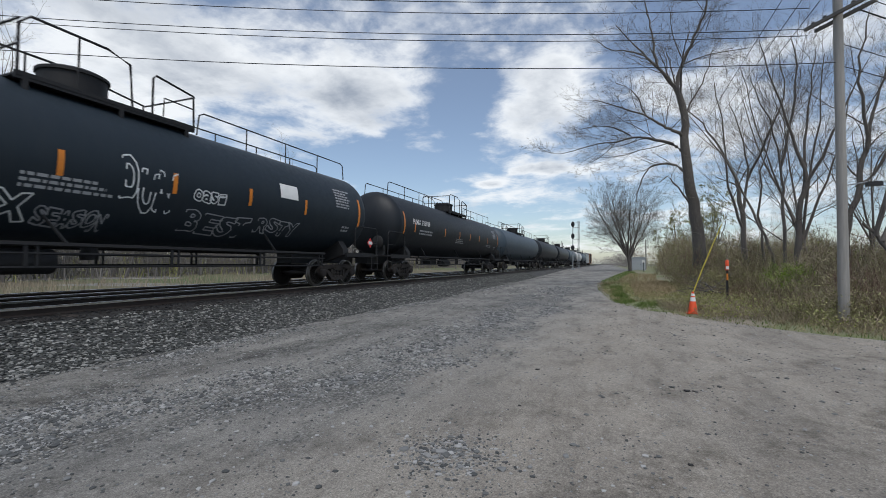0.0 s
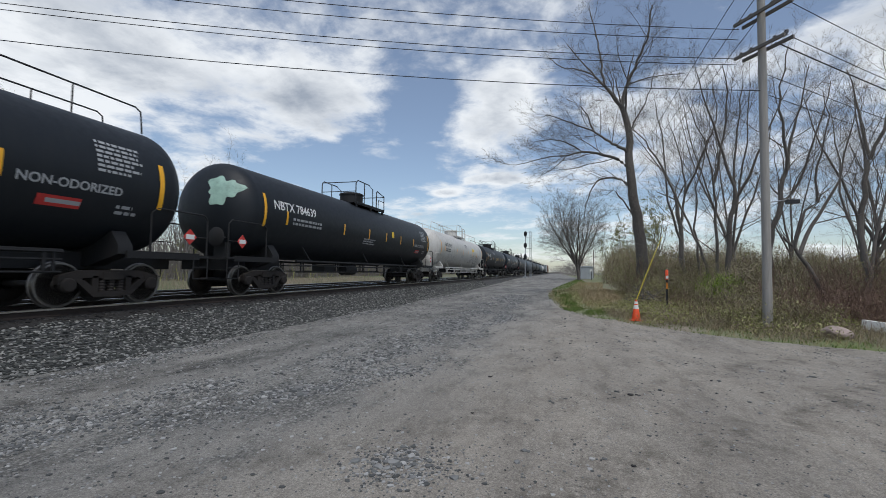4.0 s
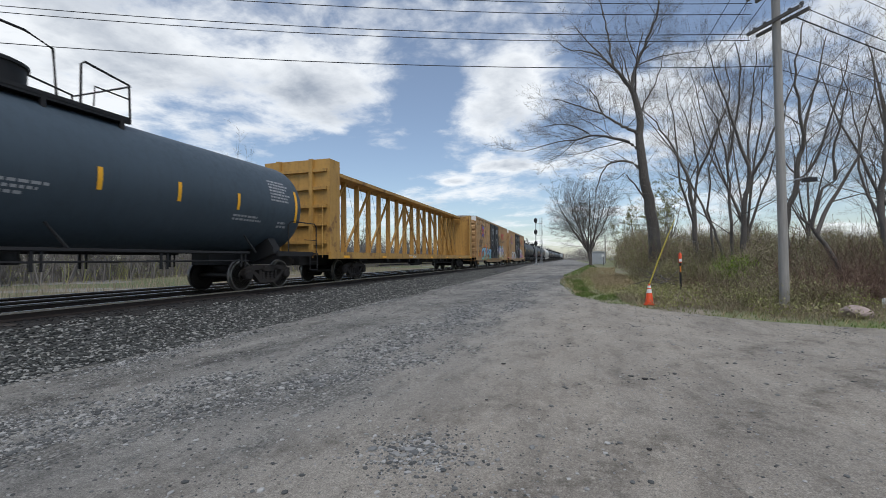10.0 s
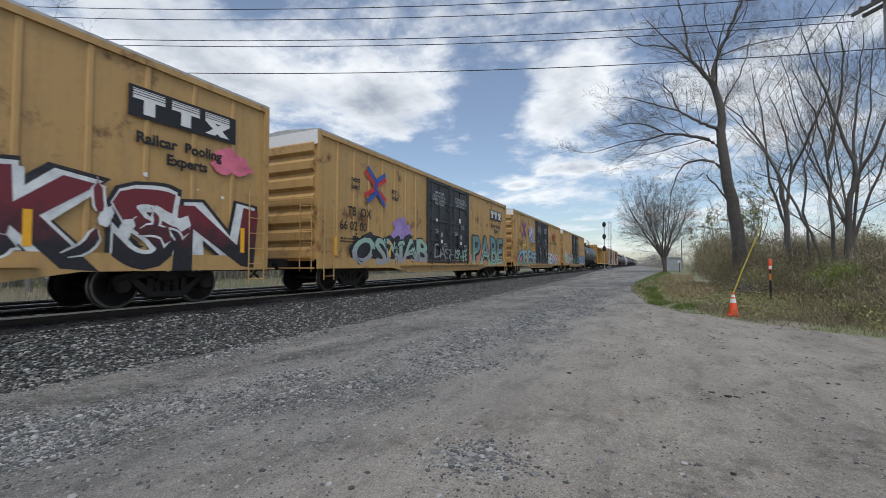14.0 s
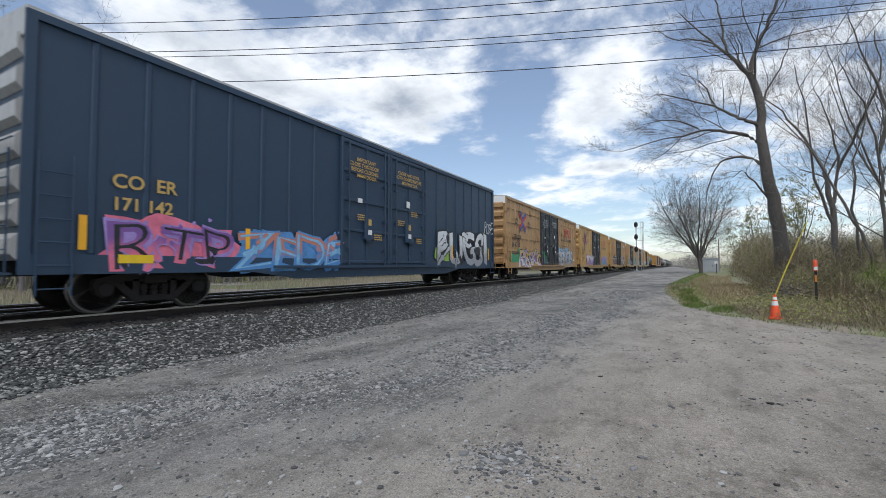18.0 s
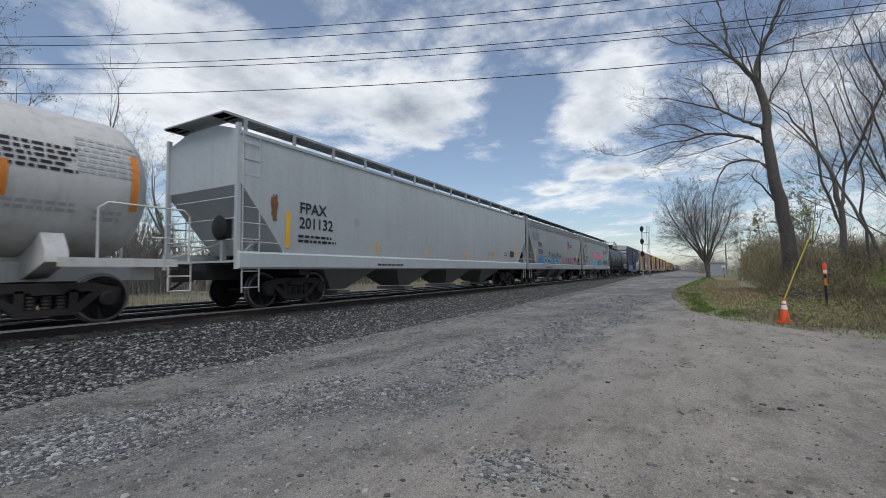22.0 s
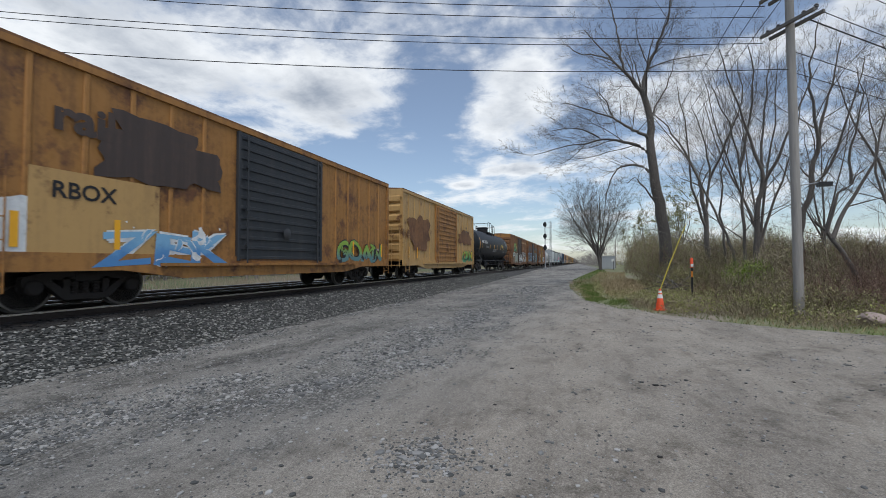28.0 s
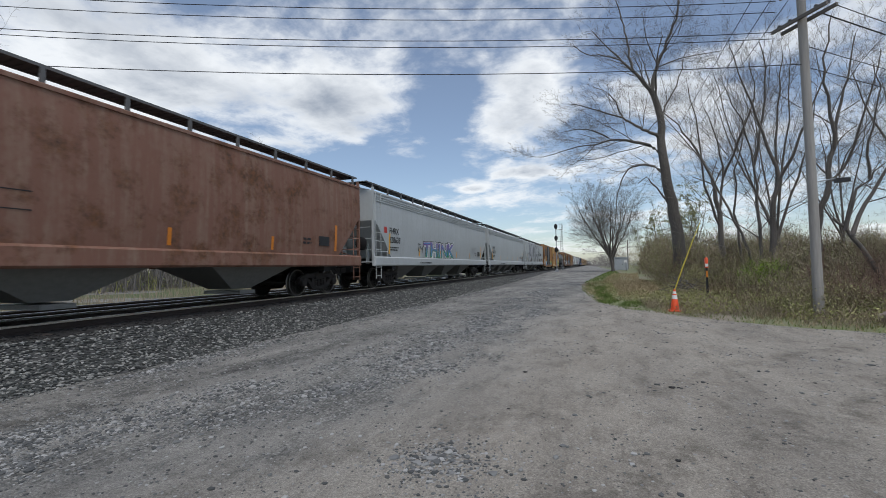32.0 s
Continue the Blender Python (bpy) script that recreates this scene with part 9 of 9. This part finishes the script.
hopper_car(-363.8, 17.4, "hopper_grey", "grey covered hopper car with pink and blue spray paint", brk=3.5, art=(letters("SP", -6.9, 2.6, 0.45, "black_paint"), letters("496675", -6.9, 2.1, 0.45, "black_paint"), print_lines(-0.87, 1.75, 1.2, 0.22, 2, "black_paint"), haze(-3.6, 2.8, 1.42, 2.1, "spray_cyan", 21), haze(-3.2, 2.2, 1.5, 2.35, "spray_cyan", 22, 0.0105), haze(-3.4, 2.6, 1.02, 1.4, "spray_cyan", 27, 0.012, 0.06), haze(-2.7, -0.9, 1.95, 2.95, "spray_pink", 23, 0.016), haze(-0.6, 1.1, 1.75, 2.6, "spray_pink", 24, 0.016), haze(0.9, 1.9, 2.1, 2.85, "spray_pink", 25, 0.016), scrawl("BAYB", -7.4, -6.4, 3.15, 3.55, "spray_black", 5), scrawl("SOD", -0.4, 1.6, 1.5, 2.0, "spray_black", 9, 0.01), swatch(0.42, 2.75, 0.5, 0.6, "blue_paint", "emblem"), swatch(0.425, 2.77, 0.42, 0.32, "red_paint", "emblem", 0.014), print_lines(0.5, 2.9, 1.0, 0.3, 2, "black_paint"), scrawl("BAYB", 5.0, 6.2, 2.9, 3.3, "spray_black", 7), scrawl("COD", 5.2, 7.0, 3.5, 3.9, "spray_black", 8), scrawl("ROSE", 3.6, 5.2, 1.5, 2.0, "spray_black", 3, 0.0, 0.014)))
hopper_car(-381.1, 16.8, "hopper_grey", "grey covered hopper car with blue and black graffiti", brk=3.5, art=(letters("SSW", -5.75, 2.6, 0.45, "black_paint"), letters("70374", -5.75, 2.1, 0.45, "black_paint"), tag("SOVER", -4.4, 0.35, 1.05, 1.95, "spray_sky/spray_cyan", "spray_black", "bright blue block graffiti with striped edge", "", 0.06, "spray_sky"), haze(-5.9, -4.2, 1.1, 1.95, "spray_blue", 61), tag("NUTS", 0.8, 6.4, 1.05, 1.95, "spray_salmon/spray_sage", "spray_violet", "dull red and green graffiti", "", 0.12), scrawl("TAGGER", -3.4, 0.3, 1.95, 2.25, "spray_black", 4, 0.0, 0.012), scrawl("KURT", -6.9, -5.6, 3.0, 3.6, "spray_violet", 8), swatch(0.34, 2.75, 0.5, 0.6, "blue_paint", "emblem"), swatch(0.345, 2.77, 0.42, 0.32, "red_paint", "emblem", 0.014), print_lines(0.43, 2.9, 1.0, 0.3, 2, "black_paint")))
hopper_car(-397.3, 21.4, "hopper_white", "clean light grey long covered hopper car", top=4.55, outlets=4, lines=False, walk_mat="hopper_grey", cut=1.3, art=(letters("FPAX", -8.35, 2.5, 0.42, "black_paint"), letters("201132", -8.35, 2.1, 0.42, "black_paint"), print_lines(-0.83, 1.72, 1.5, 0.25, 2, "black_paint"), swatch(-0.61, 2.35, 0.22, 0.24, "grey_letter", "label_plate"), haze(-9.25, -9.05, 2.2, 2.9, "box_rust", 62), print_lines(0.42, 1.75, 0.9, 0.16, 2, "grey_letter")))
tank_car(-419.2, 13.2, "tank_white", "white stubby acid tank car with orange strips", side_ladder=True, radius=1.38, zc=2.6, frame_mat="tank_white", rail_mat="tank_white", bonnet="tank_white", strips="reflector_orange", side_sill=(1.13,), marks=(mark("TILX 200101", -0.6, 0.12, 0.42, "black_paint"), smallprint(-0.5, -0.22, 2.4, 0.22, 1, "black_paint"), smallprint(0.55, 0.05, 1.2, 0.5, 5, "black_paint"), plate(0.5, -0.45, 0.5, 0.12, "reflector_orange")))
RUSTY = "rusty brown old boxcar with worn doors and graffiti"
box_car(-432.15, 17.75, "box_rust", "rusty brown boxcar with flaking yellow door", top=4.75, door=1.5, panels=1, door_mat="door_worn_yellow", door_ribs=True, cap="box_rust", roof_mat="box_rust", ribs=1.05, art=(swatch(-0.94, 0.95, 2.2, 1.35, "black_paint"), letters("R  B  O  X", -7.35, 1.95, 0.3, "white_paint", proud=0.02), letters("38 1 24", -7.35, 1.5, 0.36, "white_paint", proud=0.02), print_lines(-0.92, 1.1, 1.6, 0.25, 2, "white_paint"), haze(1.6, 4.9, 0.85, 2.3, "spray_white", 31), tag("King", 1.65, 4.8, 0.9, 2.1, "spray_teal/spray_grey", "spray_black", "teal and grey graffiti on a white haze", "", 0.04), haze(-0.9, 0.6, 1.2, 1.8, "spray_grey", 70, 0.083), haze(-1.5, 0.9, 1.05, 1.6, "door_brown", 71, 0.088), haze(-1.4, 0.8, 2.5, 2.75, "spray_black", 72, 0.085), haze(-0.9, 1.4, 3.35, 3.6, "spray_black", 73, 0.085), haze(-0.2, 0.6, 3.7, 4.15, "spray_black", 75, 0.085), haze(-6.5, -3.4, 2.9, 3.5, "door_brown", 76), swatch(-0.48, 2.1, 1.2, 0.6, "box_tan"), swatch(-0.3, 2.2, 0.8, 0.7, "box_tan"), swatch(-0.42, 1.25, 1.1, 0.55, "black_paint", "panel", 0.02), haze(-6.2, -3.0, 0.8, 1.4, "spray_teal", 77), scrawl("JULTO", 1.8, 3.0, 2.3, 2.65, "spray_white", 3, 0.0, 0.012), print_lines(0.5, 1.2, 1.4, 0.9, 4, "black_paint")))
box_car(-449.95, 17.05, "box_rust", RUSTY, top=4.75, door=1.6, panels=1, door_mat="door_brown", door_ribs=True, cap="box_orange", roof_mat="box_rust", art=(haze(-6.6, -2.4, 2.9, 3.6, "door_brown", 81), haze(-5.9, -4.0, 2.6, 3.9, "door_brown", 82), haze(1.6, 6.8, 3.25, 3.75, "door_brown", 83), haze(6.2, 7.2, 2.4, 3.6, "door_brown", 84), haze(1.4, 3.9, 2.6, 3.4, "box_orange", 85), tag("LAWS", -7.4, -2.3, 0.78, 2.6, "spray_black", "spray_sky", "black letters with pale blue halo", "edge:spray_sky", 0.07), tag("KLAPS", 0.6, 6.6, 0.72, 2.75, "spray_black", "spray_cyan", "black letters with pale blue cast edge", "", 0.05, "spray_grey"), swatch(-0.95, 1.7, 2.0, 0.6, "door_brown"), letters("38  7", -7.2, 1.95, 0.36, "white_paint", proud=0.02), scrawl("CHOPLX", -1.5, 1.0, 1.75, 2.2, "spray_white", 4, 0.09), scrawl("GIVEL", -1.0, 0.6, 1.3, 1.65, "spray_white", 9, 0.09), scrawl("DCOLMPS", -1.9, 0.4, 0.85, 1.05, "spray_white", 2, 0.03, 0.012), scrawl("LAWS", -7.9, -6.9, 0.95, 1.2, "spray_white", 1)))
box_car(-467.0, 18.2, "box_rust", RUSTY, top=4.75, door=1.7, panels=1, door_mat="door_brown", door_ribs=True, cap="box_orange", roof_mat="box_rust", art=(letters("The nationwide boxcar pool", 2.1, 3.85, 0.42, "box_yellow", 1.0, 0.01), letters("next", 4.0, 3.2, 0.3, "box_yellow"), letters("load", 4.0, 2.93, 0.3, "box_yellow"), letters("any", 6.6, 2.85, 0.26, "box_yellow"), letters("road", 6.6, 2.6, 0.26, "box_yellow"), haze(-4.2, -2.6, 2.7, 3.3, "box_yellow", 91), tag("TIM", -6.4, -2.2, 0.8, 2.25, "spray_sage", "spray_white", "grey-green block letters edged in white", "", 0.06), haze(-2.9, -2.0, 1.7, 2.2, "spray_teal", 92), tag("OI", -5.4, -3.2, 2.3, 3.7, "spray_lime/spray_green", "spray_black", "green throw-up tag", "", 0.1), tag("UFCA", 2.05, 7.3, 0.9, 2.55, "spray_black/spray_grey", "spray_white", "dark block letters edged in white", "", 0.05), lambda c, s, b: graffiti(c, "SAM", -1.2, 1.1, 2.4, 1.05, "spray_white", "spray_grey", lambda z: s(z) + 0.09, "white bubble graffiti on the door", "", 0.1), scrawl("CANDIUS", -1.5, 1.7, 0.85, 1.05, "spray_white", 3, 0.03)))
tank_car(-485.2, 18.0, "tank_black", "clean black tank car with yellow strips", side_ladder=False, marks=(mark("FURX 150130", -0.8, 0.1, 0.4, "white_paint"), smallprint(-0.6, -0.3, 1.8, 0.25, 2), plate(0.42, -0.1, 0.55, 0.42, "yellow_paint"), smallprint(-0.05, -0.62, 1.4, 0.35, 3)))
box_car(-503.1, 17.0, "box_yellow", "faded yellow boxcar with rusted edges", top=4.95, door=2.4, panels=1, door_mat="box_orange", door_ribs=True, cap="box_yellow", roof_mat="box_rust", art=(letters("any", 5.0, 3.6, 0.3, "black_paint"), letters("road", 5.0, 3.34, 0.3, "black_paint"), tag("GRM", 4.0, 7.0, 0.9, 1.9, "spray_lime/spray_green", "spray_black", "dark green graffiti", "", 0.12), haze(-6.8, -3.4, 1.6, 3.6, "box_rust", 93), haze(3.0, 6.8, 2.3, 3.4, "box_rust", 94)))
box_car(-520.0, 17.1, "box_orange", "orange-brown rusted boxcar with dark door", top=4.85, door=2.0, panels=1, door_mat="door_black", door_ribs=True, cap="box_orange", roof_mat="box_rust", art=(letters("rail", -6.3, 3.35, 0.8, "door_brown", 1.1, 0.03), swatch(-0.87, 1.1, 2.4, 1.5, "box_yellow"), letters("RBOX", -6.3, 2.1, 0.42, "black_paint", 1.0, 0.008, 0.02), tag("ZEK", -5.6, -2.2, 0.8, 1.7, "spray_sky/spray_blue", "spray_white", "blue graffiti", "", 0.15), tag("GOAN", 3.0, 6.8, 0.85, 1.8, "spray_lime/spray_teal", "spray_black", "green and black graffiti", "", 0.15), haze(-7.4, -6.3, 0.9, 2.0, "spray_white", 95), haze(-5.6, -2.6, 2.6, 4.0, "door_brown", 96)))
GIANT_LINES = strokes((((-6.5, 4.1), (-6.52, 3.15), (-6.85, 2.4), (-7.2, 1.6), (-7.3, 1.44)), ((-5.66, 4.1), (-5.4, 3.4), (-4.9, 2.5), (-4.4, 1.45)), ((-5.95, 2.25), (-5.82, 2.5), (-5.65, 2.25)), ((-6.1, 1.55), (-5.4, 1.6)), ((-3.95, 4.1), (-3.72, 3.2), (-3.87, 2.3), (-4.2, 1.5)), ((-2.5, 4.1), (-2.3, 3.0), (-2.85, 1.8)), ((-2.4, 4.1), (-1.9, 3.0), (-2.0, 2.1)),
                     ((-1.06, 4.1), (-1.06, 2.9), (-0.97, 1.5)), ((0.6, 4.1), (0.4, 3.25), (-0.4, 1.5)), ((1.26, 4.1), (2.0, 3.0), (2.7, 1.5)), ((0.9, 2.35), (1.05, 2.6), (1.3, 2.35)), ((3.1, 4.1), (3.65, 3.0), (2.95, 1.5)), ((4.63, 4.1), (4.6, 3.2), (3.9, 2.45)), ((3.9, 2.45), (4.5, 2.9), (5.0, 2.75), (5.6, 2.3)), ((5.7, 2.35), (5.8, 2.6), (7.4, 2.65), (6.85, 1.5)), ((4.4, 1.5), (4.8, 1.9), (5.6, 1.5))), "spray_black", 0.42, 0.016)
GIANT_FILL = strokes((((-6.1, 3.95), (-6.0, 3.1), (-6.4, 2.0)), ((-5.9, 3.6), (-5.5, 2.6), (-5.1, 1.9)), ((-3.3, 3.7), (-3.3, 2.7), (-3.5, 2.0)), ((-1.6, 3.6), (-1.5, 2.6), (-1.5, 2.0)), ((0.9, 3.6), (0.9, 3.0), (0.3, 2.0)), ((4.0, 3.6), (4.1, 3.3)), ((6.4, 2.1), (6.2, 2.0))), "spray_silver", 1.1, 0.012)
hopper_car(-537.0, 21.7, "hopper_white", "white covered hopper car with giant black and grey letters", top=4.5, outlets=4, lines=False, cut=1.5, art=(GIANT_FILL, GIANT_LINES, letters("DOWX", -8.4, 2.5, 0.3, "black_paint", 1.1), letters("67505", -8.4, 2.2, 0.3, "black_paint", 1.1), print_lines(-0.83, 1.75, 1.0, 0.2, 2, "black_paint"), scrawl("BAYB", -9.6, -8.6, 3.0, 3.6, "spray_grey", 15), scrawl("DISK", -8.6, -7.6, 1.05, 1.35, "spray_black", 2, 0.06)))
hopper_car(-558.7, 21.05, "hopper_white", "clean white long covered hopper car", top=4.55, outlets=4, lines=True, cut=1.9, strips="reflector_yellow", art=(letters("SHPX", -8.6, 2.5, 0.4, "black_paint"), letters("464198", -8.6, 2.08, 0.4, "black_paint"), print_lines(-0.86, 1.75, 1.3, 0.22, 2, "black_paint"), swatch(-0.65, 2.35, 0.22, 0.24, "grey_letter", "label_plate"), print_lines(0.66, 1.75, 1.2, 0.4, 4, "grey_letter")))
hopper_car(-579.8, 21.1, "hopper_white", "white long covered hopper car with violet graffiti", top=4.55, outlets=4, lines=True, cut=1.6, art=(swatch(-0.92, 2.5, 0.3, 0.28, "red_paint", "emblem"), letters("FHRX", -8.6, 2.5, 0.4, "black_paint"), letters("628638", -8.6, 2.08, 0.4, "black_paint"), print_lines(-0.86, 1.72, 1.2, 0.22, 2, "black_paint"), tag("THINK", -4.5, 1.0, 1.42, 2.4, "spray_violet/spray_green", "spray_white", "violet bubble graffiti fading to green", "edge:spray_black", 0.05, "spray_blue"), scrawl("TM", -5.3, -4.6, 1.7, 2.1, "spray_black", 3), print_lines(0.55, 1.9, 1.3, 0.5, 5, "grey_letter")))
hopper_car(-600.95, 21.1, "hopper_rust", "rust-stained brown covered hopper car with pale streaks", top=4.52, outlets=3, lines=False, cut=1.5, strips="reflector_orange", art=(swatch(-0.2, 1.98, 1.1, 0.02, "black_paint"), swatch(-0.2, 2.3, 1.1, 0.02, "black_paint")))


# ---- what moves ----
def motions():
    ticks = [0.0, 4.0, 8.0, 12.0, 16.0, 20.0, 24.0, 28.0, 32.0]
    for car, y in CARS:
        walk(car, [(t, pose(TX, y + SPEED * t, RT)) for t in ticks])
    turn = math.degrees(SPEED / WHEEL / FPS)
    lead = {}
    for w, k in WHEELSETS:
        if k not in lead:
            walk(w, [(i / FPS, pose(0, k * 0.89, WHEEL, -turn * i)) for i in range(32 * FPS + 1)])
            lead[k] = w.animation_data
        else:
            w.rotation_mode = "QUATERNION"
            keys = w.animation_data_create()
            keys.action = lead[k].action
            keys.action_slot = lead[k].action_slot


motions()
